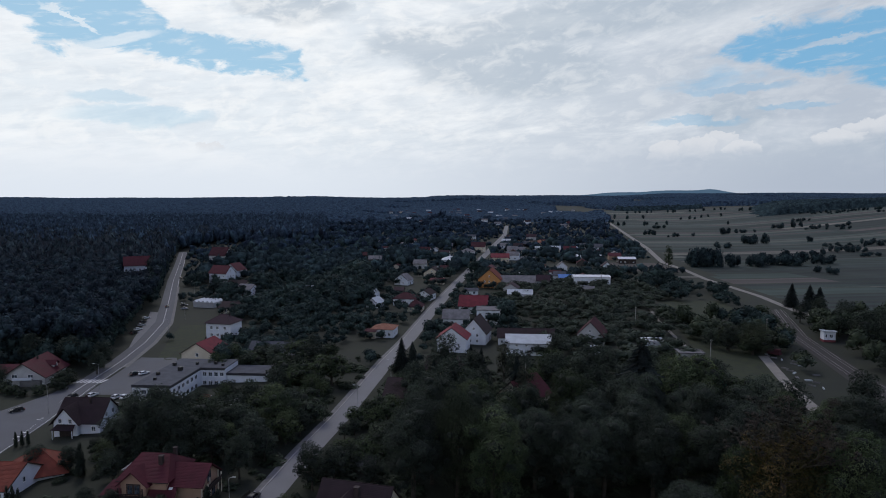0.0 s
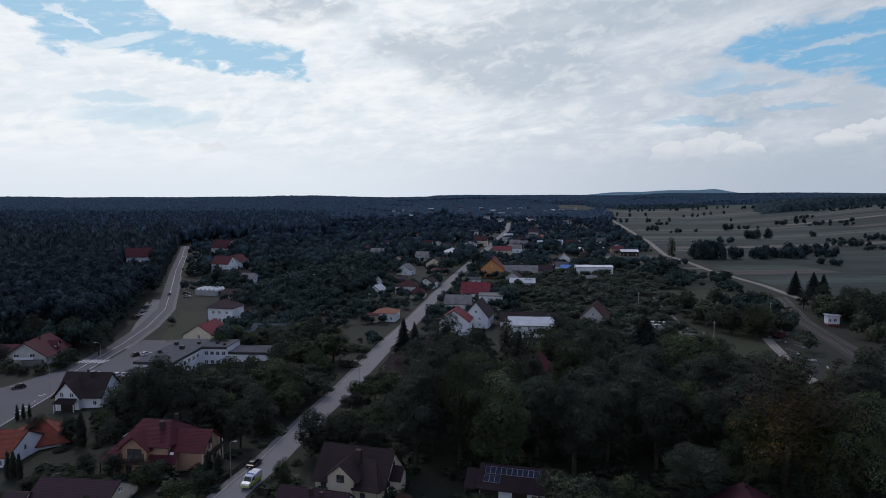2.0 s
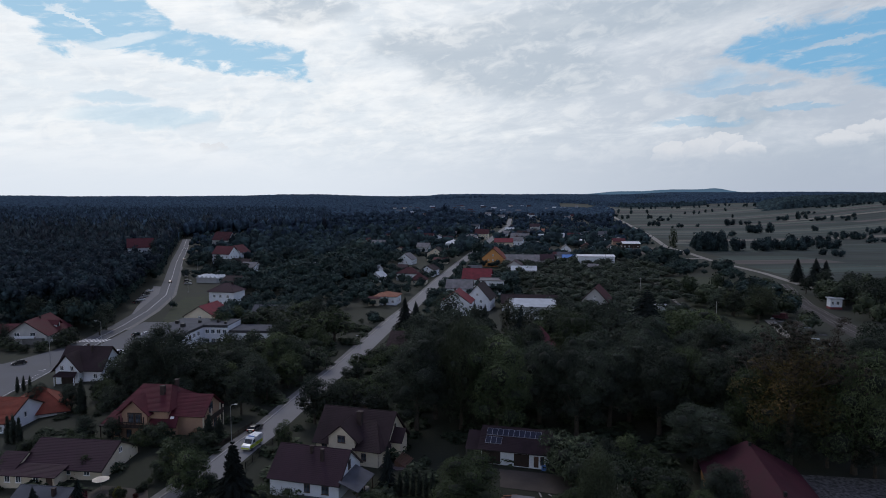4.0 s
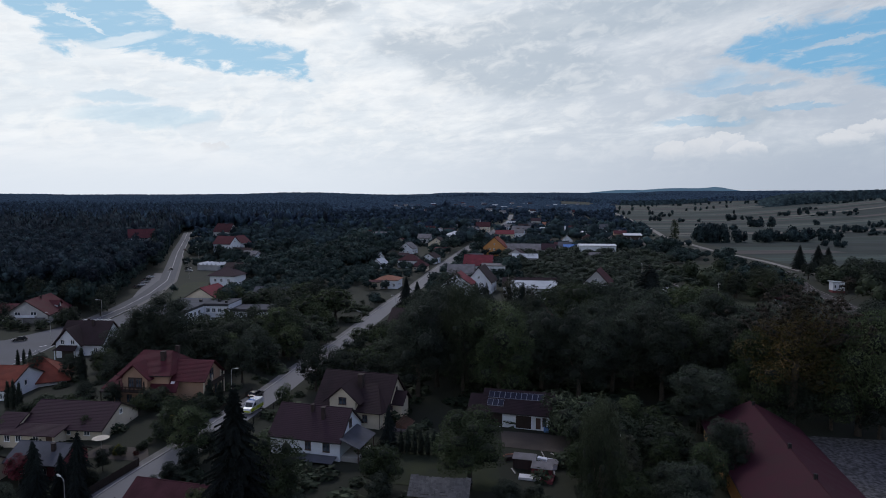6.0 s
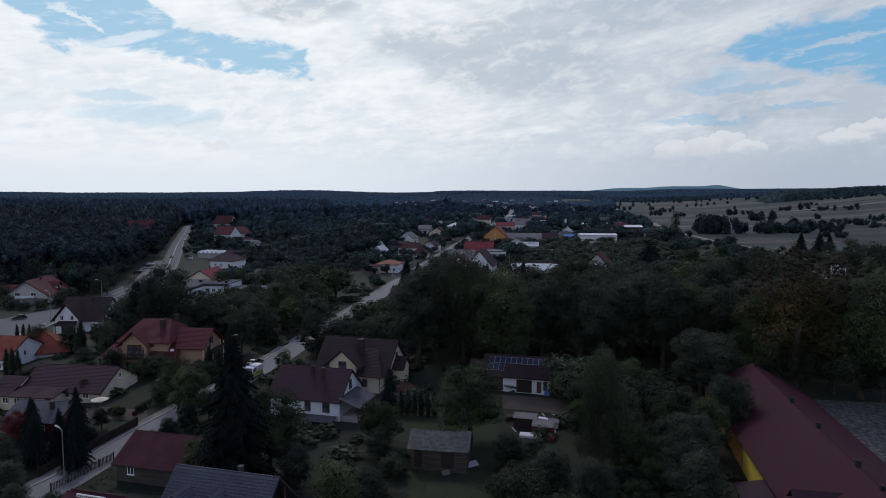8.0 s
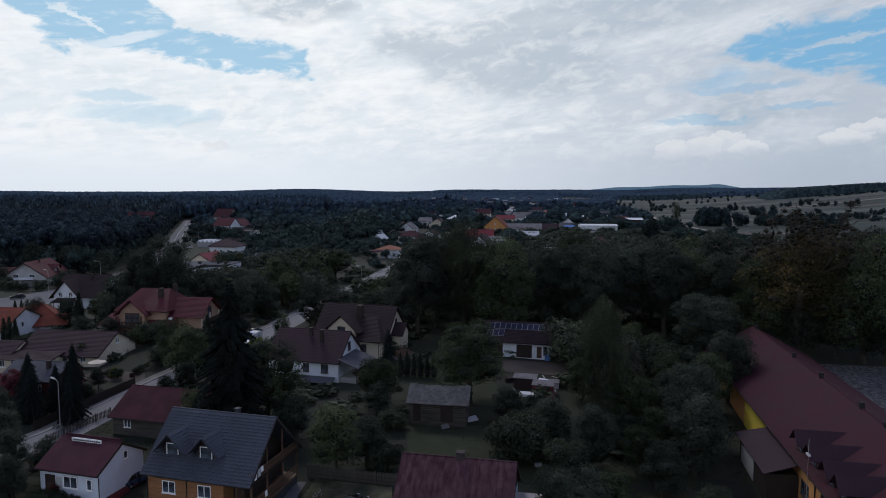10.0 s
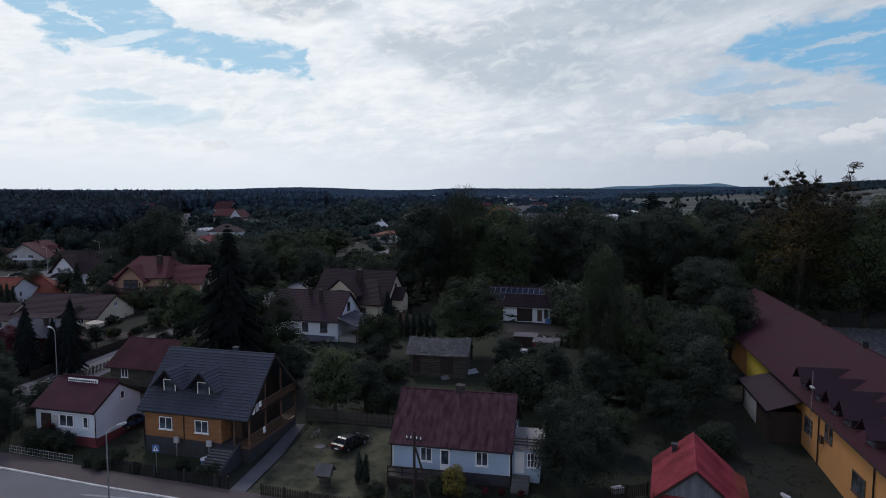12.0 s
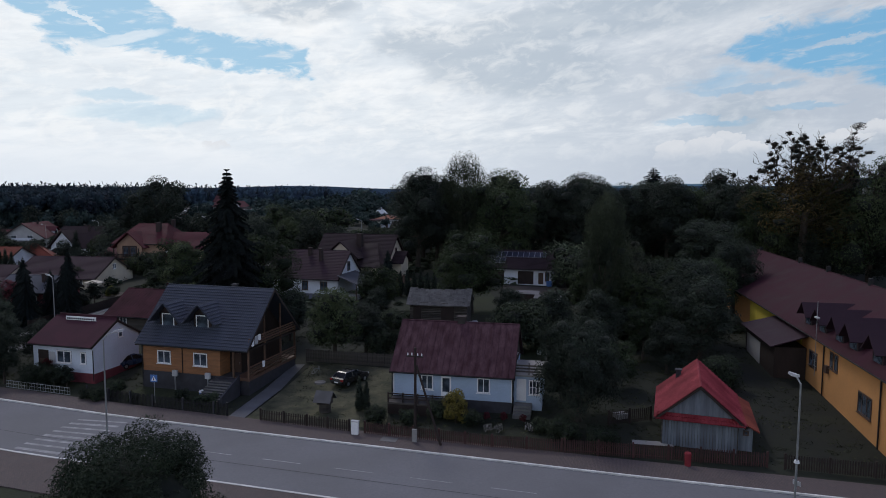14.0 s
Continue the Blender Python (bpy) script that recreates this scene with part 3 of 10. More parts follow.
def roof_slab(bm, a, b, c, d, thick, style, pitch=0.35):
    """A roof plane: a, b along the eave, d, c along the ridge (d over a). Laid in courses, with seams, or plain."""
    a, b, c, d = (Vector(v) for v in (a, b, c, d))
    nrm = (b - a).cross(d - a).normalized()
    if style == "courses":
        n = max(2, int((d - a).length / pitch))

        def edge(p, q):
            out = [p]
            for i in range(n):
                out += [p.lerp(q, i / n) + nrm * (thick + 0.035), p.lerp(q, (i + 1) / n) + nrm * thick]
            return out + [q]
        profile_solid(bm, edge(a, d), edge(b, c))
    elif style == "tiles":
        n, m = max(2, int((d - a).length / pitch)), max(4, int((b - a).length / 0.115))
        up = nrm * (thick - 0.02)
        hexa(bm, (a, b, c, d), (a + up, b + up, c + up, d + up))
        rows = []
        for i in range(n):
            for v, lift in ((i / n, thick + 0.075), ((i + 1) / n, thick)):
                p, q = a.lerp(d, v), b.lerp(c, v)
                rows.append([bm.verts.new(p.lerp(q, k / m) + nrm * (lift + 0.026 * (1 - 2 * (k % 2)))) for k in range(m + 1)])
        for r0, r1 in zip(rows, rows[1:]):
            for k in range(m):
                bm.faces.new((r0[k], r0[k + 1], r1[k + 1], r1[k]))
    elif style == "seams":
        n = max(2, int((b - a).length / pitch))

        def edge(p, q):
            side = (q - p).normalized() * 0.028
            out = [p]
            for i in range(n + 1):
                m = p.lerp(q, i / n)
                k = 0 if i == 0 else 1
                e = 0 if i == n else 1
                out += [m - side * k + nrm * thick, m - side * k + nrm * (thick + 0.03), m + side * e + nrm * (thick + 0.03), m + side * e + nrm * thick]
            return out + [q]
        profile_solid(bm, edge(d, c), edge(a, b))
    else:
        up = nrm * thick
        hexa(bm, (a, b, c, d), (a + up, b + up, c + up, d + up))


def window(parent, m, w, h, mat_frame, bars=1, sill=True, cross=False):
    """A window as part of a house: pane in a frame, with mullion and sill. m: its middle on the wall, facing -y."""
    win = part("window", boxed(-w / 2 - 0.02, w / 2 + 0.02, -0.012, 0.05, -h / 2 - 0.02, h / 2 + 0.02), M["plinth"], parent)
    win.matrix_local = m
    f = 0.10
    bm = bmesh.new()
    for x0, x1, z0, z1 in ((-w / 2, w / 2, h / 2 - f, h / 2), (-w / 2, w / 2, -h / 2, -h / 2 + f), (-w / 2, -w / 2 + f, -h / 2 + f, h / 2 - f), (w / 2 - f, w / 2, -h / 2 + f, h / 2 - f)):
        box(bm, x0, x1, -0.06, -0.014, z0, z1)
    for i in range(bars):
        x = -w / 2 + w * (i + 1) / (bars + 1)
        box(bm, x - 0.04, x + 0.04, -0.058, -0.014, -h / 2 + f, h / 2 - f)
    if cross:
        box(bm, -w / 2 + f, w / 2 - f, -0.056, -0.014, -0.03, 0.03)
    part("window_frame", bm, mat_frame, win)
    part("pane", boxed(-w / 2 + f, w / 2 - f, -0.03, -0.016, -h / 2 + f, h / 2 - f), M["glass"], win)
    if sill:
        part("sill", boxed(-w / 2 - 0.08, w / 2 + 0.08, -0.14, -0.013, -h / 2 - 0.07, -h / 2 - 0.025), mat_frame, win)
    return win


FACE = {"F": (0, 0), "R": (90, 1), "B": (180, 2), "L": (270, 3)}


def on_wall(face, u, z, length, depth):
    """Where a thing sits on a wall of a house (front, right, back, left), u metres from that wall's middle."""
    return {"F": pose(u, -depth / 2, z), "B": pose(-u, depth / 2, z, 0, 0, 180), "R": pose(length / 2, u, z, 0, 0, 90), "L": pose(-length / 2, -u, z, 0, 0, -90)}[face]


def chimney(parent, x, y, z0, z1, w=0.55, mat=None, d=None):
    d = d or w
    c = part("chimney", boxed(x - w / 2, x + w / 2, y - d / 2, y + d / 2, z0, z1), mat or M["brick"], parent)
    part("chimney_cap", boxed(x - w / 2 - 0.07, x + w / 2 + 0.07, y - d / 2 - 0.07, y + d / 2 + 0.07, z1, z1 + 0.1), mat or M["brick"], c)
    return c


def shell(bm, length, depth, z0, z1, rise, roof):
    """The walls of a house; with a gable at each end where the roof has one."""
    x, y = length / 2, depth / 2
    if roof == "gable":
        prism(bm, [(-y, z0), (y, z0), (y, z1), (0, z1 + rise), (-y, z1)], -x, x, "x")
    elif roof == "lean":
        prism(bm, [(-y, z0), (y, z0), (y, z1 + rise), (-y, z1)], -x, x, "x")
    else:
        box(bm, -x, x, -y, y, z0, z1)
    return bm


def make_roof(parent, length, depth, z1, rise, roof, over, style, mat, pitch, thick=0.16, gable_over=None, hip=0.5):
    x, y = length / 2 + (over if gable_over is None else gable_over), depth / 2 + over
    drop = rise * over / (depth / 2)
    made = []
    if roof == "gable":
        for s in (-1, 1):
            bm = bmesh.new()
            e, r = z1 - drop, z1 + rise
            if s < 0:
                roof_slab(bm, (-x, -y, e), (x, -y, e), (x, 0, r), (-x, 0, r), thick, style, pitch)
            else:
                roof_slab(bm, (x, y, e), (-x, y, e), (-x, 0, r), (x, 0, r), thick, style, pitch)
            made.append(part("roof_slope", bm, mat, parent))
        part("ridge_cap", rod(bmesh.new(), (-x, 0, z1 + rise + thick * 1.02), (x, 0, z1 + rise + thick * 1.02), 0.09, n=6), mat, made[0])
        for sx in (-1, 1):
            for sy in (-1, 1):
                p, q = Vector((sx * x, sy * y, z1 - drop)), Vector((sx * x, 0, z1 + rise))
                o, dn, up = Vector((sx * 0.04, 0, 0)), Vector((0, 0, -0.12)), Vector((0, 0, thick + 0.02))
                part("barge_board", hexa(bmesh.new(), (p + dn, p + o + dn, q + o + dn, q + dn), (p + up, p + o + up, q + o + up, q + up)), M["darkwood"], made[0 if sy < 0 else 1])
    elif roof == "hip":
        h = min(length, depth) / 2 * 2 * hip
        ridge = max(0.05, length / 2 - h)
        e, r = z1 - drop, z1 + rise
        bm = bmesh.new()
        A, B, C, D = Vector((-x, -y, e)), Vector((x, -y, e)), Vector((x, y, e)), Vector((-x, y, e))
        P, Q = Vector((-ridge, 0, r)), Vector((ridge, 0, r))
        up = Vector((0, 0, thick))
        if style == "courses":
            e1, e2 = Vector((0, 0.02, 0)), Vector((0, -0.02, 0))
            for q in ((A, B, Q, P), (C, D, P, Q), (B, C, Q + e1, Q + e2), (D, A, P + e2, P + e1)):
                roof_slab(bm, *q, thick, style, pitch)
        else:
            vs = [bm.verts.new(v) for v in (A, B, C, D)] + [bm.verts.new(v + up) for v in (A, B, C, D, P, Q)]
            a, b, c, d, a2, b2, c2, d2, p2, q2 = vs
            for f in ((d, c, b, a), (a, b, b2, a2), (b, c, c2, b2), (c, d, d2, c2), (d, a, a2, d2), (a2, b2, q2, p2), (b2, c2, q2), (c2, d2, p2, q2), (d2, a2, p2)):
                bm.faces.new(f)
        made.append(part("roof", bm, mat, parent))
        bm = bmesh.new()
        for s, t in ((A, P), (D, P), (B, Q), (C, Q), (P, Q)):
            rod(bm, s + up, t + up * 1.05, 0.08, n=5)
        part("ridge_cap", bm, mat, made[0])
    elif roof == "lean":
        bm = bmesh.new()
        roof_slab(bm, (-x, -y, z1 - drop / 2), (x, -y, z1 - drop / 2), (x, y, z1 + rise + drop / 2), (-x, y, z1 + rise + drop / 2), thick, style, pitch)
        made.append(part("roof", bm, mat, parent))
    else:
        made.append(part("roof", boxed(-x, x, -y, y, z1, z1 + 0.22), mat, parent))
        bm = bmesh.new()
        for b in ((-x, x, -y, -y + 0.2), (-x, x, y - 0.2, y), (-x, -x + 0.2, -y + 0.2, y - 0.2), (x - 0.2, x, -y + 0.2, y - 0.2)):
            box(bm, *b, z1 + 0.22, z1 + 0.42)
        part("parapet", bm, mat, made[0])
    if roof in ("gable", "hip", "lean"):
        for s in ((-1, 1) if roof != "lean" else (-1,)):
            part("gutter", rod(bmesh.new(), (-x, s * (y + 0.05), z1 - drop + 0.02), (x, s * (y + 0.05), z1 - drop + 0.02), 0.07, n=6), M["iron"], parent)
    return made


def house(name, x, y, rz, length, depth, z1, rise, roof, wall, cover, label, over=0.5, style="plain", pitch=0.35, windows="auto",
          plinth=None, base=0.5, chimneys=((0.2, 0.1),), category="house", group="", mat_frame=None, deep=1.2, hip=0.5, door=True, gable_over=None):
    """A house on the land: walls on a plinth, roof, windows, door, chimneys. rz turns it; its front faces -y. chimneys: shares of length and depth."""
    h = thing(name, on(x, y, rz), label, category, group)
    part("wall", shell(bmesh.new(), length, depth, -deep, z1, rise, roof), wall, h)
    if plinth:
        part("plinth", boxed(-length / 2 - 0.04, length / 2 + 0.04, -depth / 2 - 0.04, depth / 2 + 0.04, -deep, base), plinth, h)
    make_roof(h, length, depth, z1, rise, roof, over, style, cover, pitch, gable_over=gable_over, hip=hip)
    mf = mat_frame or M["frame"]
    if windows == "auto":
        windows = []
        storeys = 2 if z1 > 4.6 else 1
        for s in range(storeys):
            z = 1.6 + (z1 - 0.2) / storeys * s
            n = max(1, int(length / 3.2))
            for i in range(n):
                u = (i - (n - 1) / 2) * length / n
                if not (door and s == 0 and i == n // 2):
                    windows.append(("F", u, z, 1.1, 1.25))
            for i in range(max(1, int(depth / 4))):
                u = (i - (max(1, int(depth / 4)) - 1) / 2) * 3.2
                windows += [("L", u, z, 1.0, 1.25), ("R", u, z, 1.0, 1.25)]
        if roof == "gable" and rise > 2.2:
            windows += [("L", 0, z1 + rise * 0.3, 1.0, 1.15), ("R", 0, z1 + rise * 0.3, 1.0, 1.15)]
    for w in windows:
        window(h, on_wall(w[0], w[1], w[2], length, depth), w[3], w[4], mf, bars=w[5] if len(w) > 5 else 1)
    if door:
        n = max(1, int(length / 3.2))
        u = (n // 2 - (n - 1) / 2) * length / n if door is True else door
        d = part("door", boxed(-0.5, 0.5, -0.05, 0.03, 0.05, 2.1), M["brownframe"], h)
        d.matrix_local = on_wall("F", u, 0.0, length, depth)
        part("handle", rod(bmesh.new(), (0.38, -0.10, 1.0), (0.38, -0.10, 1.15), 0.02), M["zinc"], d)
    for u, v in chimneys:
        px, py = u * length, v * depth
        top = z1 + (rise if roof != "flat" else 0) * (1 - abs(py) / (depth / 2))
        chimney(h, px, py, max(0.5, top - 0.8), z1 + (rise if roof != "flat" else 0) + 0.55)
    return h


def two_slopes(parent, name, x0, x1, y0, y1, eave, top, axis, cover):
    """The two slopes of a gabled roof over a stretch of plan; its ridge runs along the axis."""
    xm, ym = (x0 + x1) / 2, (y0 + y1) / 2
    for s in (-1, 1):
        bm = bmesh.new()
        if axis == "y":
            a, b = ((x0, y1), (x0, y0)) if s < 0 else ((x1, y0), (x1, y1))
            roof_slab(bm, (*a, eave), (*b, eave), (xm, b[1], top), (xm, a[1], top), 0.16, "courses")
        else:
            a, b = ((x0, y0), (x1, y0)) if s < 0 else ((x1, y1), (x0, y1))
            roof_slab(bm, (*a, eave), (*b, eave), (b[0], ym, top), (a[0], ym, top), 0.16, "courses")
        part(name, bm, cover, parent)


# ---- trees ----
def leaves_mesh(name, mat, lobes, count, size, seed, droop=0.0, core=0.56, slim=0.6, cores=40, flatness=0.0, corners=3):
    """A crown: many small leaf sprays over a cluster of uneven lobes (x, y, z, rx, rz), with dark cores inside for
    twigs and painted inner shade.
    """
    rng = np.random.default_rng(seed)
    lob = np.array(lobes, float)
    wgt = lob[:, 3] ** 2
    pick = rng.choice(len(lob), count, p=wgt / wgt.sum())
    d = rng.normal(size=(count, 3))
    d[:, 2] = d[:, 2] * 0.9 + 0.25
    d /= np.linalg.norm(d, axis=1)[:, None]
    rad = 0.70 + 0.40 * rng.random(count) ** 0.8 + 0.10 * np.sin(d[:, 0] * 7 + pick) * np.cos(d[:, 2] * 6 + pick)
    c = lob[pick]
    pos = c[:, :3] + d * rad[:, None] * np.stack([c[:, 3], c[:, 3], c[:, 4]], 1)
    pos[:, 2] -= droop * rng.random(count) ** 2
    nrm = d * (1 - flatness) + rng.normal(size=(count, 3)) * 0.55
    nrm[:, 2] += 0.35
    nrm /= np.linalg.norm(nrm, axis=1)[:, None]
    t = rng.normal(size=(count, 3))
    if droop:
        t[:, 2] -= 2.2
    t -= (t * nrm).sum(1)[:, None] * nrm
    t /= np.linalg.norm(t, axis=1)[:, None] + 1e-9
    b = np.cross(nrm, t)
    s = size * (0.6 + 0.8 * rng.random(count))[:, None]
    v = np.stack([pos - t * s, pos + b * s * slim + nrm * s * 0.15, pos + t * s, pos - b * s * slim - nrm * s * 0.1], 1).reshape(-1, 3)
    if corners == 3:
        v = v.reshape(-1, 4, 3)[:, :3].reshape(-1, 3)
    f = np.arange(count * corners).reshape(-1, corners)
    verts, polys = [v], [f]
    at = count * corners
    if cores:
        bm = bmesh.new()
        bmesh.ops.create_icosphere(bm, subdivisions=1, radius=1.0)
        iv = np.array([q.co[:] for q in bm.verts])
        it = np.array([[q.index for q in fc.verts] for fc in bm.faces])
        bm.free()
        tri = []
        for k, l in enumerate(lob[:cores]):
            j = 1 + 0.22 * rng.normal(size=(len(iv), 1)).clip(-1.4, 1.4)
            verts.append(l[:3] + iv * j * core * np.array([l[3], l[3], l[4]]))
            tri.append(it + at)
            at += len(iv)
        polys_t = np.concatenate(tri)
    else:
        polys_t = np.zeros((0, 3), int)
    vv = np.concatenate(verts)
    me = bpy.data.meshes.new(name)
    nq, ntri = len(f), len(polys_t)
    me.vertices.add(len(vv))
    me.vertices.foreach_set("co", vv.astype(np.float32).ravel())
    me.loops.add(nq * corners + ntri * 3)
    me.loops.foreach_set("vertex_index", np.concatenate([f.ravel(), polys_t.ravel()]).astype(np.int32))
    me.polygons.add(nq + ntri)
    me.polygons.foreach_set("loop_start", np.concatenate([np.arange(nq) * corners, nq * corners + np.arange(ntri) * 3]).astype(np.int32))
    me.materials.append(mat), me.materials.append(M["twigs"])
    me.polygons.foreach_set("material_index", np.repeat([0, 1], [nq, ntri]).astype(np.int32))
    me.update(calc_edges=True)
    me.validate()
    return me


def trunk_mesh(name, mat, height, r, lobes, seed, lean=0.2, limbs=True):
    rng = random.Random(seed)
    bm = bmesh.new()
    top = Vector((rng.uniform(-lean, lean), rng.uniform(-lean, lean), height))
    mid = Vector((top.x * 0.4 + rng.uniform(-lean, lean) * 0.5, top.y * 0.4, height * 0.5))
    rod(bm, (0, 0, -0.6), (0, 0, 0.35), r * 1.45, r * 1.05, 8)
    rod(bm, (0, 0, 0.35), mid, r * 1.05, r * 0.7, 8)
    rod(bm, mid, top, r * 0.7, r * 0.15, 7)
    if limbs:
        for l in lobes:
            z = min(l[2] - 0.2, height * rng.uniform(0.3, 0.75))
            p = mid * (z / mid.z) if z < mid.z else mid.lerp(top, (z - mid.z) / (height - mid.z))
            e = Vector(l[:3])
            k = p.lerp(e, 0.5) + Vector((rng.uniform(-.2, .2), rng.uniform(-.2, .2), -0.15))
            rod(bm, p, k, r * 0.4, r * 0.26, 5)
            rod(bm, k, e, r * 0.26, r * 0.08, 5)
    return mesh_of(name, bm, mat)


def lobes_round(seed, n, height, spread, low, r):
    """Lobes of a round or oval crown of a tree of the given height, from the height low upwards."""
    rng = random.Random(seed)
    out = [(0, 0, (height + low) / 2, spread * 0.62, (height - low) * 0.40)]
    for i in range(n):
        a = 2.4 * i + rng.uniform(-.4, .4)
        t = (i + 0.5) / n
        z = low + (height - low) * (0.14 + 0.76 * t)
        rr = spread * math.sqrt(max(0.05, 1 - ((t - 0.40) / 0.68) ** 2)) * rng.uniform(0.55, 0.80)
        q = r * rng.uniform(0.75, 1.25)
        out.append((rr * math.cos(a), rr * math.sin(a), z, q, q * rng.uniform(0.7, 0.95)))
    return out


def conifer_mesh(name, mat, height, spread, tiers, seed, low=0.06, fan=11, bits=4):
    """A spruce: tiers of drooping boughs, each with slim needle sprays to both sides."""
    rng = np.random.default_rng(seed)
    vs, fs = [], []
    for k in range(tiers):
        t = k / (tiers - 1)
        level = height * (low + (1 - low) * t ** 0.92)
        rr = spread * (1 - t) ** 0.78 * (0.66 + 0.55 * rng.random()) + 0.05
        n = max(5, int(fan * (1 - 0.5 * t)))
        for i in range(n):
            a = 2 * math.pi * (i + rng.random() * 0.9) / n + k
            ln = rr * (0.50 + 0.68 * rng.random())
            z = level + (rng.random() - 0.5) * 1.5 * height / tiers * (1 - t)
            ux, uy = math.cos(a), math.sin(a)
            for j in range(bits):
                p = (j + 0.4) / bits
                q = p + 0.9 / bits
                z0, z1 = z - ln * (0.20 * p + 0.30 * p * p), z - ln * (0.20 * q + 0.30 * q * q)
                w = (0.42 - 0.24 * p) * min(1.0, 0.06 + rr * 0.62)
                for s in (-1, 1):
                    e = 0.10 + 0.12 * rng.random()
                    at = len(vs)
                    bx, by = ux * ln * p, uy * ln * p
                    ex, ey = ux * ln * q - uy * w * s, uy * ln * q + ux * w * s
                    nx, ny = -uy * s * e * 0.5 + ux * e * 0.3, ux * s * e * 0.5 + uy * e * 0.3
                    vs += [(bx, by, z0 + 0.03), ((bx + ex) / 2 - nx, (by + ey) / 2 - ny, (z0 + z1) / 2 - 0.03), (ex, ey, z1 - 0.35 * w), ((bx + ex) / 2 + nx, (by + ey) / 2 + ny, (z0 + z1) / 2 + 0.06)]
                    fs.append((at, at + 1, at + 2, at + 3))
            at = len(vs)
            zt = z - ln * 0.5
            w = min(0.07, 0.02 + 0.06 * rr) + 0.04 * rr
            vs += [(0, 0, z + 0.05), (ux * ln * 0.6 - uy * w, uy * ln * 0.6 + ux * w, z - ln * 0.24), (ux * ln * 1.04, uy * ln * 1.04, zt), (ux * ln * 0.6 + uy * w, uy * ln * 0.6 - ux * w, z - ln * 0.24)]
            fs.append((at, at + 1, at + 2, at + 3))
    me = bpy.data.meshes.new(name)
    me.from_pydata(vs, [], fs)
    me.materials.append(mat)
    return me


TREE = {}


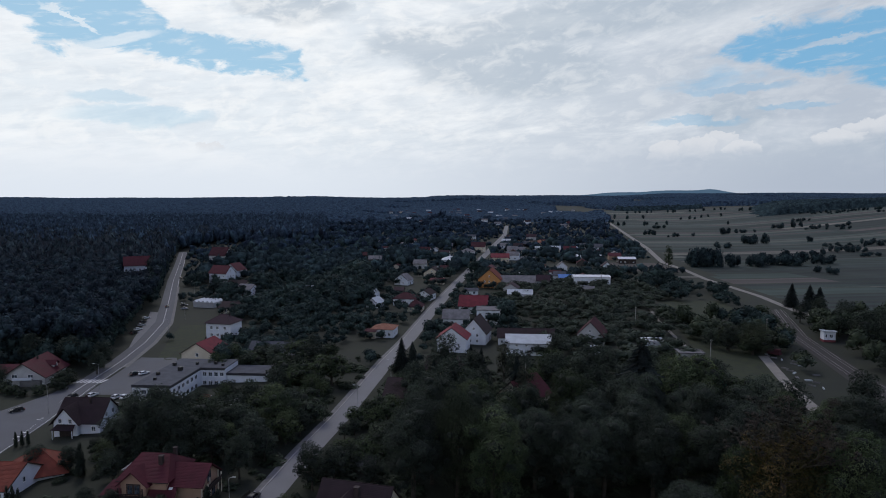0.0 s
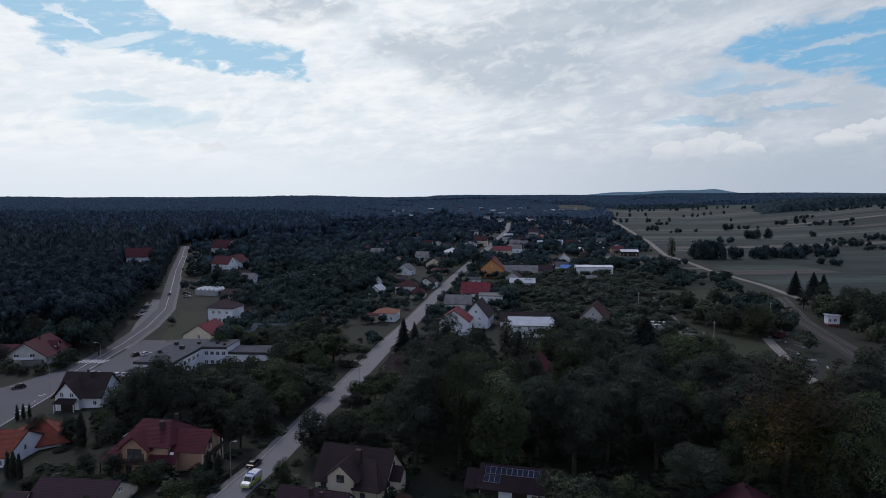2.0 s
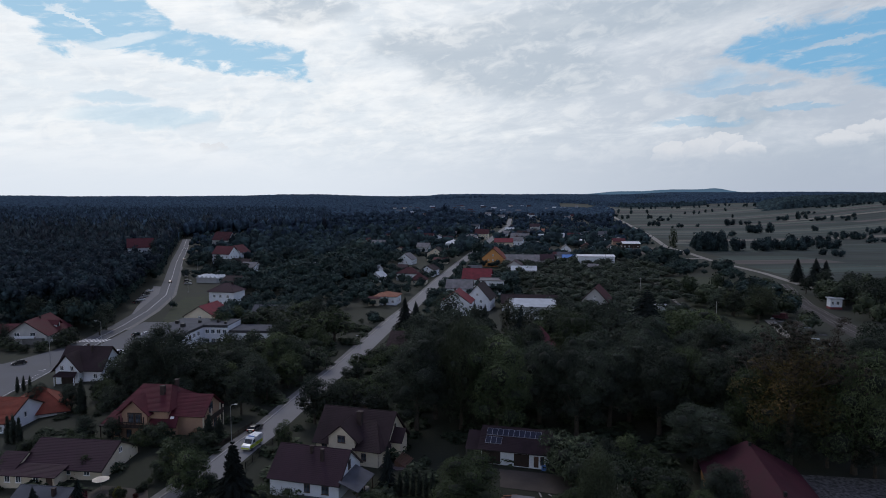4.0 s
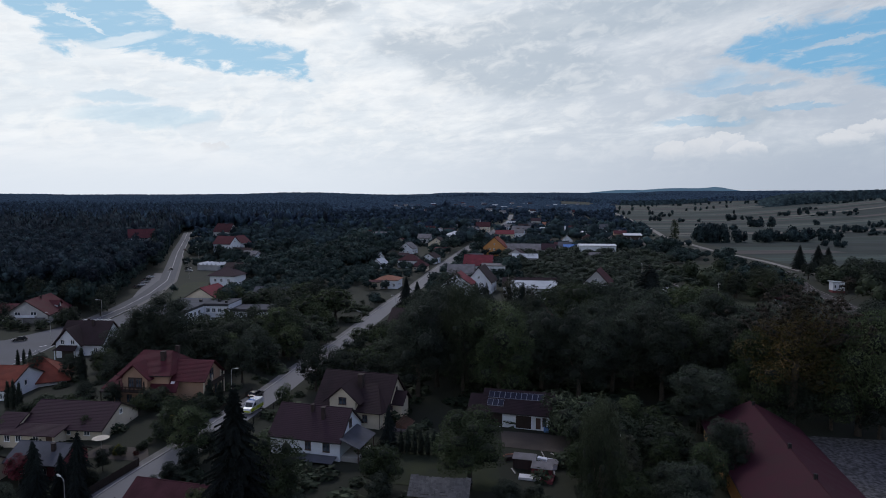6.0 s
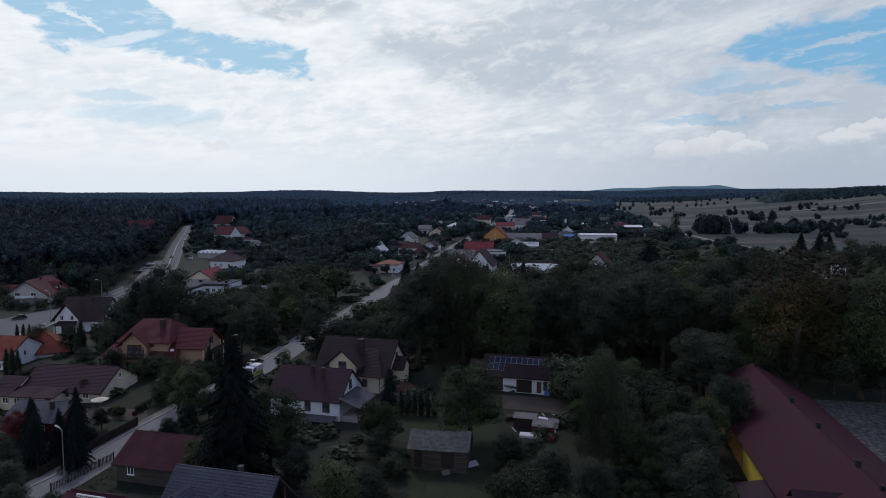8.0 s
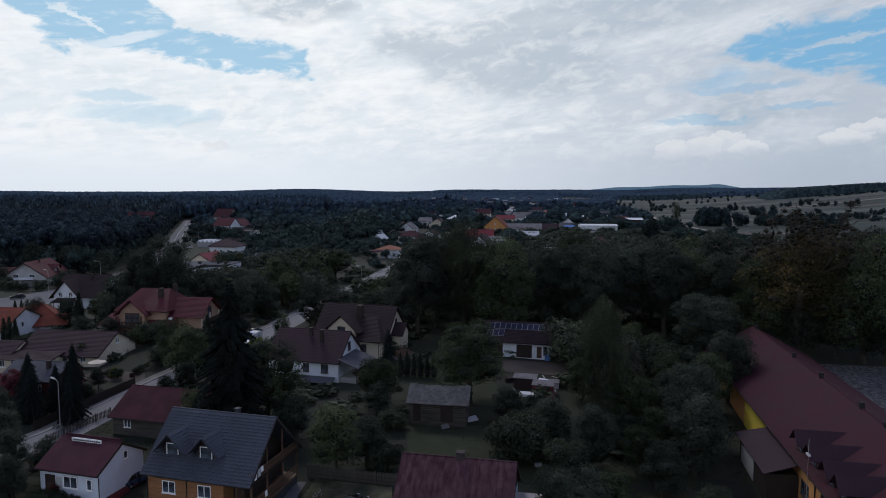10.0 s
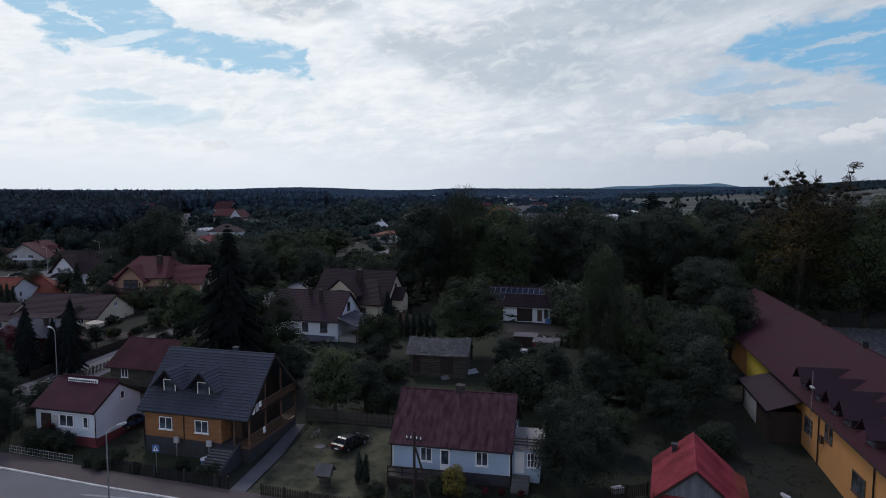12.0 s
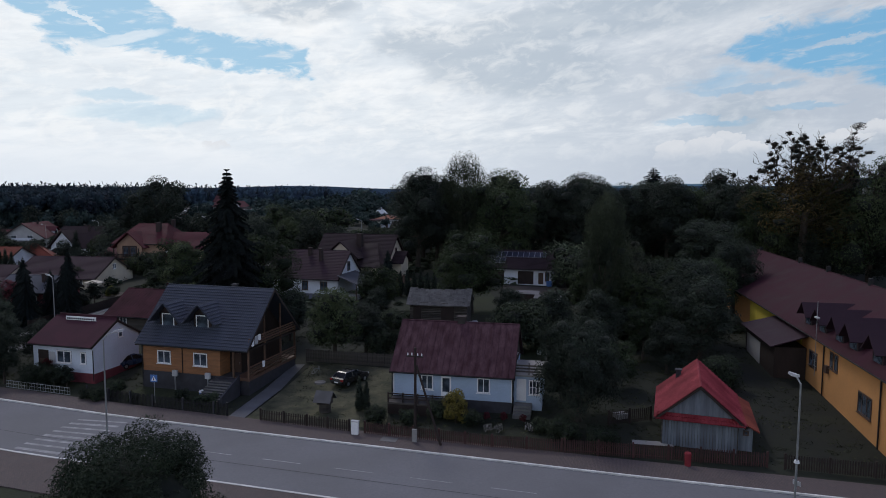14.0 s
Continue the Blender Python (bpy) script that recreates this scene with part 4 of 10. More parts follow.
def tree_kind(kind, light=0):
    """The crown and trunk meshes of a kind of tree, made once: (height, trunk, crown). light: fewer, larger leaf sprays, for trees far off."""
    if (kind, light) in TREE:
        return TREE[kind, light]
    k = sum(ord(c) for c in kind)
    f, g = ((1.4, 1.02), (0.68, 1.28), (0.28, 1.8), (2.3, 0.70))[light]
    if kind in ("oak", "oak_b", "lime", "lime_b", "walnut", "ash", "ash_b", "autumn", "redleaf"):
        leaf = {"oak_b": "oak", "lime_b": "lime", "ash_b": "ash"}.get(kind, kind)
        ash = leaf == "ash"
        lob = lobes_round(k, 15, 10, 3.3 if not ash else 2.9, 1.3, 1.35)
        crown = leaves_mesh("crown", L[leaf], lob, int(6800 * f), (0.165 if not ash else 0.20) * g, k, slim=0.6 if not ash else 0.34, core=0.54, cores=(16, 12, 7, 16)[light])
        out = (10, trunk_mesh("trunk", M["bark"], 8, 0.26, lob[:8 if light in (1, 2) else 16], k), crown)
    elif kind == "chestnut":
        lob = lobes_round(k, 110, 10, 4.0, 1.0, 0.72)
        out = (10, trunk_mesh("trunk", M["bark"], 8, 0.26, lob[:30], k), leaves_mesh("crown", L["chestnut"], lob, 90000, 0.072, k, slim=0.55, core=1.05, cores=1))
    elif kind == "birch":
        lob = lobes_round(k, 20, 10, 1.45, 1.0, 0.62)
        out = (10, trunk_mesh("trunk", M["birchbark"], 9.6, 0.13, lob[:10], k), leaves_mesh("crown", L["birch"], lob, int(8600 * f), 0.11 * g, k, droop=0.9, core=0.5, slim=0.4))
    elif kind == "willow":
        lob = lobes_round(k, 12, 10, 3.8, 3.2, 1.5)
        out = (10, trunk_mesh("trunk", M["bark"], 8, 0.4, lob[:8], k), leaves_mesh("crown", L["willow"], lob, int(5200 * f), 0.28 * g, k, droop=4.0, slim=0.28))
    elif kind == "spruce":
        out = (10, trunk_mesh("trunk", M["bark"], 10.2, 0.15, [], k, 0.0, False), conifer_mesh("crown", L["spruce"], 10.2, 2.3, 40 if light else 44, k, fan=15 if light else 24, bits=5 if light else 9))
    elif kind == "small_spruce":
        out = (10, trunk_mesh("trunk", M["bark"], 9.5, 0.3, [], k, 0.0, False), conifer_mesh("crown", L["spruce"], 10.2, 3.3, 40, k, low=0.03, fan=18, bits=4))
    elif kind == "thuja":
        lob = [(0, 0, 1.8, 1.25, 2.0), (0.1, 0, 4.2, 1.2, 2.4), (0, 0.1, 6.6, 0.95, 2.2), (0, 0, 8.6, 0.5, 1.6)]
        out = (10, trunk_mesh("trunk", M["bark"], 3, 0.25, [], k, 0.0, False), leaves_mesh("crown", L["thuja"], lob, 2600, 0.20, k, core=0.9))
    elif kind == "fruit":
        lob = lobes_round(k, 10, 10, 5.2, 2.2, 2.1)
        out = (10, trunk_mesh("trunk", M["bark"], 7, 0.4, lob[:7], k), leaves_mesh("crown", L["lime"], lob, int(5200 * f), 0.29 * g, k, slim=0.5))
    elif kind == "bush":
        lob = lobes_round(k, 10, 10, 7.0, 0.2, 3.2)
        out = (10, trunk_mesh("trunk", M["bark"], 6, 0.4, lob[:6], k), leaves_mesh("crown", L["bush"], lob, int(4200 * f), 0.42 * g, k, slim=0.55))
    elif kind == "flowers":
        lob = lobes_round(k, 7, 10, 7.0, 1.0, 3.2)
        out = (10, trunk_mesh("trunk", M["bark"], 6, 0.4, lob[:5], k), leaves_mesh("crown", L["flower"], lob, 420, 0.6, k, core=0.6))
    elif kind == "pine":
        lob = lobes_round(k, 7, 10, 1.9, 5.6, 1.1)
        out = (10, trunk_mesh("trunk", M["bark"], 9.2, 0.2, lob, k), leaves_mesh("crown", L["pine"], lob, int(1900 * f), 0.22 * g, k, slim=0.35, core=0.65))
    elif kind == "mistletoe":
        rng = random.Random(6)
        bm, tips = bmesh.new(), []

        def branch(p, d, ln, r, depth):
            for k2 in range(3):
                d = (d + Vector((rng.gauss(0, 0.15), rng.gauss(0, 0.15), 0.09 if depth else 0.0))).normalized()
                q = p + d * ln / 3
                rod(bm, p, q, r * (1 - 0.2 * k2), r * (0.8 - 0.2 * k2), 6 if depth < 2 else 3)
                p = q
                if depth < 5:
                    side = Vector((rng.gauss(0, 1), rng.gauss(0, 1), rng.gauss(0.25, 0.45))).normalized()
                    branch(p, (d * 0.75 + side * 0.75).normalized(), ln * rng.uniform(0.50, 0.68), max(0.011, r * 0.52), depth + 1)
            tips.append((p, depth))

        rod(bm, (0, 0, -0.6), (0, 0, 1.0), 0.30, 0.22, 8)
        rod(bm, (0, 0, 1.0), (0.1, 0, 4.2), 0.22, 0.16, 8)
        rod(bm, (0.1, 0, 4.2), (0.25, 0.1, 6.4), 0.16, 0.09, 8)
        for i in range(11):
            t = i / 10
            a = 2.4 * i
            up = 0.45 + 1.5 * t
            branch(Vector((0.1 + 0.1 * t, 0, 4.1 + 2.2 * t)), Vector((math.cos(a), math.sin(a), up)).normalized(), 2.6 - 0.6 * t, 0.085, 1)
        balls = [(p.x, p.y, p.z, rng.uniform(0.08, 0.21), rng.uniform(0.08, 0.20)) for p, dp in tips if p.z > 4.6 and rng.random() < (0.75 if dp == 2 else 0.42 if dp == 3 else 0.09)]
        sparse = [(p.x, p.y, p.z, 0.30, 0.25) for p, dp in tips if dp == 4 and p.x > 0.5 and rng.random() < 0.10]
        out = (10, mesh_of("trunk", bm, M["bark"]), leaves_mesh("crown", L["mistletoe"], balls + sparse, 70 * len(balls), 0.055, k, core=0.80, cores=len(balls)))
    elif kind == "weeping":
        lob = lobes_round(k, 20, 10, 3.2, 1.6, 1.15)
        out = (10, trunk_mesh("trunk", M["bark"], 7.5, 0.26, lob[:14], k), leaves_mesh("crown", L["willow"], lob, int(16000 * f), 0.13 * g, k, droop=1.5, slim=0.30, core=0.42, cores=12))
    elif kind == "acacia":
        lob = lobes_round(k, 24, 10, 3.6, 1.0, 1.2)
        out = (10, trunk_mesh("trunk", M["bark"], 7.5, 0.26, lob[:14], k), leaves_mesh("crown", L["ash"], lob, int(15000 * f), 0.16 * g, k, droop=0.9, slim=0.30, core=0.52))
    elif kind == "golden":
        lob = lobes_round(k, 10, 10, 4.6, 0.2, 2.2)
        out = (10, trunk_mesh("trunk", M["bark"], 6, 0.4, lob[:6], k), leaves_mesh("crown", L["golden"], lob, 4200, 0.5, k, slim=0.4, core=0.6))
    TREE[kind, light] = out
    return out


WORDS = {"walnut": "fresh green walnut tree with a full rounded crown", "oak": "broad dark-green oak with a dense uneven crown", "oak_b": "dark-green broadleaf tree with a thick crown", "lime": "fresh green lime tree with a rounded crown",
         "lime_b": "light green garden tree with a full crown", "ash": "tall ash tree with feathery green leaves", "ash_b": "spreading false-acacia tree with layered leaf sprays",
         "autumn": "tree with leaves turning yellow and brown", "redleaf": "ornamental shrub tree with dark red leaves", "birch": "tall slender birch with drooping twigs",
         "willow": "weeping willow with long hanging branches", "spruce": "tall dark spruce with drooping boughs", "small_spruce": "young dark green spruce in a garden",
         "thuja": "narrow columnar thuja of a garden hedge", "fruit": "low fruit tree with an open rounded crown", "bush": "dense green garden bush",
         "pine": "tall pine with a high dark crown", "chestnut": "dense dark green street tree seen from above", "flowers": "clump of white garden flowers", "weeping": "dense tree with hanging feathery sprays", "acacia": "spreading false-acacia with hanging leaf sprays", "golden": "yellow-green ornamental garden shrub", "mistletoe": "old half-bare tree full of mistletoe balls"}


def tree(kind, x, y, h, wide=1.0, label="", turn=None, sink=0.0):
    """One tree of a kind, h metres high, on the land."""
    broad = kind in ("oak", "oak_b", "walnut", "lime", "lime_b", "ash", "ash_b", "autumn")
    grain = 0 if y < 110 or not broad and kind not in ("birch", "willow", "spruce", "fruit", "bush", "pine") else 1 if y < 182 else 2
    if broad and h >= 12 and y < 182:
        grain = 3          # a tall tree near by: finer leaf sprays
    base, tr, cr = tree_kind(kind, grain)
    s = h / base
    turn = random.uniform(0, 360) if turn is None else turn
    m = on(x, y, turn, -sink) @ Matrix.Diagonal((s * wide, s * wide, s, 1))
    names = {"bush": "bush", "flowers": "flower_clump", "spruce": "spruce_tree", "small_spruce": "spruce_tree", "thuja": "thuja", "birch": "birch_tree", "willow": "willow_tree", "pine": "pine_tree", "fruit": "fruit_tree"}
    ob = new(names.get(kind, "tree"))
    ob.matrix_basis = m
    tagged(ob, label or WORDS[kind], {"bush": "bush", "flowers": "flowers"}.get(kind, "tree"), {"bush": "garden bushes", "thuja": "thuja hedge", "pine": "forest pines"}.get(kind, "trees of the gardens"))
    part("trunk", tr, None, ob)
    part("crown", cr, None, ob)
    if kind == "mistletoe":
        lob = lobes_round(11, 22, 8.4, 2.7, 2.4, 0.85)
        part("leaves", leaves_mesh("leaves", L["autumn"], lob, 9000, 0.10, 12, core=0.3, slim=0.45, cores=6), None, ob, "sparse leaves turning yellow and brown")
    return ob

# ---- the land ----
def axis(lo, hi, dense_lo, dense_hi, step, grow):
    v = list(np.arange(dense_lo, dense_hi + 0.01, step))
    s = step
    while v[-1] < hi:
        s = min(s * grow, 130)
        v.append(v[-1] + s)
    s = step
    while v[0] > lo:
        s = min(s * grow, 130)
        v.insert(0, v[0] - s)
    return v


def is_field(x, y):
    edge = float(np.interp(y, [300, 455, 777, 1931, 2600], [212, 209, 246, 460, 640]))
    return edge < x and 330 < y < 2300


def make_land():
    xs, ys = axis(-4200, 4200, -160, 180, 5, 1.09), axis(-420, 4930, 20, 320, 5, 1.055)
    vs = [(x, y, ground(x, y)) for y in ys for x in xs]
    n = len(xs)
    fs, mi = [], []
    for j in range(len(ys) - 1):
        for i in range(n - 1):
            fs.append((j * n + i, j * n + i + 1, (j + 1) * n + i + 1, (j + 1) * n + i))
            mi.append(1 if is_field((xs[i] + xs[i + 1]) / 2, (ys[j] + ys[j + 1]) / 2) else 0)
    me = bpy.data.meshes.new("ground")
    me.from_pydata(vs, [], fs)
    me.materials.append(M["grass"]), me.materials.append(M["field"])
    me.polygons.foreach_set("material_index", mi)
    me.polygons.foreach_set("use_smooth", [True] * len(fs))
    tagged(new("ground", me), "grassy land with strip fields, rising to a wooded horizon", "ground", kind="structure")


make_land()

# the main road in front, its pavements and kerbs
KERB = [(-150, 92.0), (-90, 75.8), (-60, 67.6), (-44.4, 63.3), (-31.6, 59.1), (-17.1, 54.9), (-2.7, 51.0), (12.6, 46.9), (25.7, 43.6), (60, 35.0), (130, 18.0)]
ROAD_W = 9.1
near_kerb = offset_line(KERB, -ROAD_W)
strip("road", KERB, near_kerb, 0.05, M["asphalt"], "grey asphalt main road through the town", "road")
strip("kerb_far", offset_line(KERB, 0.16), offset_line(KERB, -0.02), 0.17, M["kerb"], "white painted kerb along the road", "kerb", thick=0.3)
strip("kerb_near", offset_line(KERB, -ROAD_W + 0.02), offset_line(KERB, -ROAD_W - 0.16), 0.17, M["kerb"], "white painted kerb along the road", "kerb", thick=0.3)
strip("pavement_far", offset_line(KERB, 3.0), offset_line(KERB, 0.15), 0.14, M["paver"], "red and grey paver pavement along the road", "pavement", thick=0.3)
strip("pavement_near", offset_line(KERB, -ROAD_W - 0.15), offset_line(KERB, -ROAD_W - 5.0), 0.14, M["paver"], "red and grey paver pavement along the road", "pavement", thick=0.3)
strip("forecourt", offset_line(KERB, -ROAD_W - 5.0), offset_line(KERB, -ROAD_W - 40.0), 0.06, M["lawn"], "mown grass beside the pavement", "lawn")

# the side street that runs away through the town
STREET = [(-64, 64.5), (-58.5, 76), (-53, 87), (-48.5, 103), (-43.5, 119), (-38.4, 140), (-35.0, 165), (-30, 194), (-21.5, 258), (-16.0, 290), (-5, 373), (7.5, 458), (34.4, 626), (95, 1010), (126, 1290)]
strip("street", offset_line(STREET, 2.8), offset_line(STREET, -2.8), 0.07, M["street"], "worn pale asphalt side street", "road")
strip("street_path", offset_line(STREET, 4.6), offset_line(STREET, 3.1), 0.10, M["slab"], "grey slab path beside the street", "pavement")
strip("street_kerb", offset_line(STREET, 3.1), offset_line(STREET, 2.8), 0.19, M["concrete"], "concrete kerb of the side street", "kerb", thick=0.3)

# the road and the square on the left
ROAD_LR = [(-118, 150), (-120.5, 174), (-122.5, 198), (-127.5, 232), (-131, 271.5), (-136.6, 307), (-148, 354), (-171, 416), (-213, 527), (-260, 658), (-303, 775)]
ROAD_L = offset_line(ROAD_LR, 9.0)
strip("road_left", ROAD_L, ROAD_LR, 0.06, M["darkasphalt"], "pale asphalt road past the forest edge", "road")
strip("square", [(-215, 186), (-165, 202), (-144, 209), (-138.5, 228), (-138.5, 246)], [(-180, 120), (-150, 140), (-121, 172), (-123, 198), (-127.5, 236)], 0.05, M["darkasphalt"], "wide asphalt junction with painted markings", "road")
strip("car_park", [(-126, 226), (-129, 262), (-130, 278)], [(-96, 222), (-106, 258), (-114, 276)], 0.07, M["darkasphalt"], "asphalt car park beside the flat-roofed building", "car park")
strip("parking_bay", [(-144.0, 296), (-151.0, 316), (-163.0, 356), (-174, 386)], [(-143.0, 296), (-147.9, 316), (-157.8, 356), (-168.7, 384)], 0.09, M["asphalt"], "asphalt parking bay at the forest edge", "car park")
strip("verge_path", [(-130.2, 262), (-137.0, 305), (-148.2, 352), (-171.2, 414), (-199, 488)], [(-128.2, 262), (-134.9, 305), (-146.2, 351), (-169.2, 413), (-197, 487)], 0.10, M["slab"], "grey slab path along the road", "pavement")

# tracks across the fields, the path to the railway
strip("field_track", [(199.5, 340), (197, 365), (202, 420), (200, 500), (205, 560), (207, 625), (240, 780), (300, 1109), (448, 1931)], [(204, 340), (201.5, 365), (206.5, 420), (204.5, 500), (210, 560), (212, 625), (246, 780), (306, 1109), (456, 1931)], 0.12, M["track"], "pale gravel track along the fields", "track", step=12)
strip("side_track", [(160, 512), (203, 512)], [(160, 516), (203, 517)], 0.14, M["track"], "pale gravel track joining from the gardens", "track")
strip("rail_path", [(129.5, 265), (117, 219), (112, 193), (112.5, 176), (110, 150), (104, 120)], [(133.5, 265), (121, 219), (116.5, 193), (118.5, 180), (115, 150), (109, 120)], 0.09, M["track"], "pale gravel path beside the railway", "track")
strip("rail_bed", [(187, 370), (160.5, 300), (151.5, 260), (141, 212), (128, 150)], [(193, 370), (169.4, 300), (161, 260), (151.6, 212), (139, 150)], 0.10, M["ballast"], "dark ballast bed of the railway", "railway")
for i, (dx, dy) in enumerate(((2.2, 0), (3.7, 0), (6.8, 0), (8.3, 0))):
    ln = [(187 + dx * 0.8, 370), (160.5 + dx, 300), (151.5 + dx, 260), (141 + dx * 1.1, 212), (128 + dx * 1.1, 150)]
    strip("rail", offset_line(ln, 0.06), offset_line(ln, -0.06), 0.30, M["steel"], "worn steel rail on the ballast", "rail", kind="")
strip("yard", [(63, 119), (60.5, 105), (55, 80), (50, 60)], [(100, 114), (96, 104), (88, 80), (82, 60)], 0.08, M["rubble"], "stony bare yard behind the long house", "yard")
strip("works_yard", [(150, 560), (155, 620)], [(200, 545), (204, 618)], 0.12, M["soil"], "bare sandy yard by the sheds", "yard")
# open grass patches
strip("verge_meadow", [(-121, 272), (-130, 304), (-140, 346)], [(-92, 276), (-108, 316), (-112, 350)], 0.05, M["lawn"], "mown grass plot beside the road", "lawn")
strip("railway_meadow", [(100, 200), (105, 262), (118, 330)], [(118, 200), (128, 262), (140, 330)], 0.05, M["lawn"], "grass plot by the railway", "lawn")
strip("garden_meadow", [(128, 345), (134, 402)], [(163, 345), (172, 402)], 0.06, M["lawn"], "green meadow among the allotments", "lawn")
strip("allotment_path", [(103, 262), (107, 300), (112, 340), (118, 372)], [(104.6, 262), (108.6, 300), (113.6, 340), (119.6, 372)], 0.08, M["track"], "pale path through the allotments", "path")

# ---- houses near the main road ----
def dormer(parent, x, y0, z0, w, h, run, rise, cover, cheek, mat_frame, over=0.35, style="tiles"):
    """A dormer that looks to -y: its front at y0, sill height z0, front wall w wide and h high, running back into the roof."""
    d = part("dormer", prism(bmesh.new(), [(x - w / 2, z0), (x + w / 2, z0), (x + w / 2, z0 + h), (x, z0 + h + rise), (x - w / 2, z0 + h)], y0, y0 + run), cheek, parent)
    drop = rise * over / (w / 2)
    for s in (-1, 1):
        bm = bmesh.new()
        e, r, f, b = z0 + h - drop, z0 + h + rise, y0 - 0.85, y0 + run
        if s < 0:
            roof_slab(bm, (x - w / 2 - over, b, e), (x - w / 2 - over, f, e), (x, f, r), (x, b, r), 0.1, style)
        else:
            roof_slab(bm, (x + w / 2 + over, f, e), (x + w / 2 + over, b, e), (x, b, r), (x, f, r), 0.1, style)
        part("dormer_roof", bm, cover, d)
    window(parent, pose(x, y0, z0 + h * 0.52), w * 0.72, h * 0.92, mat_frame, bars=0)
    return d


def downpipe(parent, x, y, z0, z1):
    part("downpipe", rod(bmesh.new(), (x, y, z0), (x, y, z1), 0.05), M["iron"], parent)


def wood_house():
    """The honey-coloured wooden house with the slate-blue roof, two dormers, a stair and a two-level side porch."""
    h = thing("house", on(-24.8, 70.65, -14.6, 0.30), "honey-wood house with slate-blue tiled roof, two dormers and side porch", "house")
    z1, rise, hd = 4.62, 4.75, 4.9
    part("wall", prism(bmesh.new(), [(-hd, 1.2), (hd, 1.2), (hd, z1), (0, z1 + rise), (-hd, z1)], -6.1, 3.0, "x"), M["logs"], h)
    for i in range(24):
        z = 1.25 + i * 0.14
        part("board", boxed(-6.12, 3.02, -hd - 0.03, -hd - 0.004, z, z + 0.125), M["logs"], h)
    part("porch_wall", prism(bmesh.new(), [(-hd + 1.8, 1.2), (hd, 1.2), (hd, z1), (0, z1 + rise - 0.1), (-hd + 1.8, z1)], 3.0, 4.4, "x"), M["darkwood"], h)
    part("plinth", boxed(-6.2, 4.6, -hd - 0.08, hd + 0.06, -1.5, 1.2), M["plinth"], h)
    part("porch_floor", boxed(4.6, 6.3, -hd, hd, 0.9, 1.2), M["balcony"], h)
    part("porch_base", boxed(4.6, 6.2, -hd + 0.1, hd, -1.5, 0.9), M["plinth"], h)
    part("gallery_floor", boxed(4.4, 6.3, -hd, hd, 3.95, 4.1), M["darkwood"], h)
    make_roof(h, 12.2, 9.8, z1, rise, "gable", 0.62, "tiles", R["slate"], 0.36, gable_over=0.42)
    for y in (-hd + 0.08, -1.7, 1.6, hd - 0.1):
        part("post", boxed(6.12, 6.28, y - 0.08, y + 0.08, 1.2, z1 + rise * (1 - abs(y) / hd) - 0.1), M["balcony"], h)
    for z0 in (1.45, 4.3):
        for k in range(4):
            part("railing_board", boxed(6.28, 6.32, -hd, hd, z0 + k * 0.26, z0 + 0.15 + k * 0.26), M["balcony"], h)
    part("entrance_post", boxed(4.4, 4.58, -hd, -hd + 0.18, 1.2, z1), M["balcony"], h)
    for u in (-3.55, 0.75):
        window(h, on_wall("F", u, 2.75, 12.2, 9.8 + 0.05), 1.6, 1.35, M["frame"])
    door = part("door", boxed(3.4, 4.3, -hd + 1.74, -hd + 1.82, 1.2, 3.2), M["brownframe"], h)
    part("handle", rod(bmesh.new(), (4.2, -hd + 1.7, 2.1), (4.2, -hd + 1.7, 2.3), 0.02), M["zinc"], door)
    for u in (-3.75, 0.36):
        dormer(h, u, -hd + 1.05, z1 + 0.80, 2.05, 1.72, 3.9, 1.12, R["slate"], M["darkwood"], M["frame"], 0.82)
    stair = part("stair", boxed(2.7, 5.0, -hd - 0.9, -hd - 0.1, -0.6, 1.14), M["plinth"], h)
    part("stair_wall", hexa(bmesh.new(), ((5.1, -hd - 3.3, -0.8), (5.3, -hd - 3.3, -0.8), (5.3, -hd - 0.1, -0.8), (5.1, -hd - 0.1, -0.8)), ((5.1, -hd - 3.3, 0.2), (5.3, -hd - 3.3, 0.2), (5.3, -hd - 0.1, 1.5), (5.1, -hd - 0.1, 1.5))), M["plinth"], stair)
    for i in range(7):
        st = part("step", boxed(2.6, 5.1, -hd - 1.24 - i * 0.34, -hd - 0.9 - i * 0.34, -0.8, 0.95 - i * 0.165), M["plinth"], stair)
        part("tread", boxed(2.55, 5.1, -hd - 1.25 - i * 0.34, -hd - 0.98 - i * 0.34, 0.95 - i * 0.165, 1.0 - i * 0.165), M["slab"], st)
    for x in (-2.0, 1.85):
        b = part("meter_box", boxed(x - 0.28, x + 0.28, -hd - 0.55, -hd - 0.3, 0.95, 1.55), M["greywall"], h, "grey metal meter box on a post")
        part("meter_post", boxed(x - 0.05, x + 0.05, -hd - 0.48, -hd - 0.38, -0.5, 0.95), M["zinc"], b)
    downpipe(h, -6.15, -hd - 0.12, 0.2, z1 - 0.4)
    downpipe(h, -1.35, -hd - 0.08, 1.2, z1 - 0.4)
    chimney(h, 1.0, 1.2, z1 + rise - 2.0, z1 + rise + 0.25, 0.5, M["plinth"])
    return h


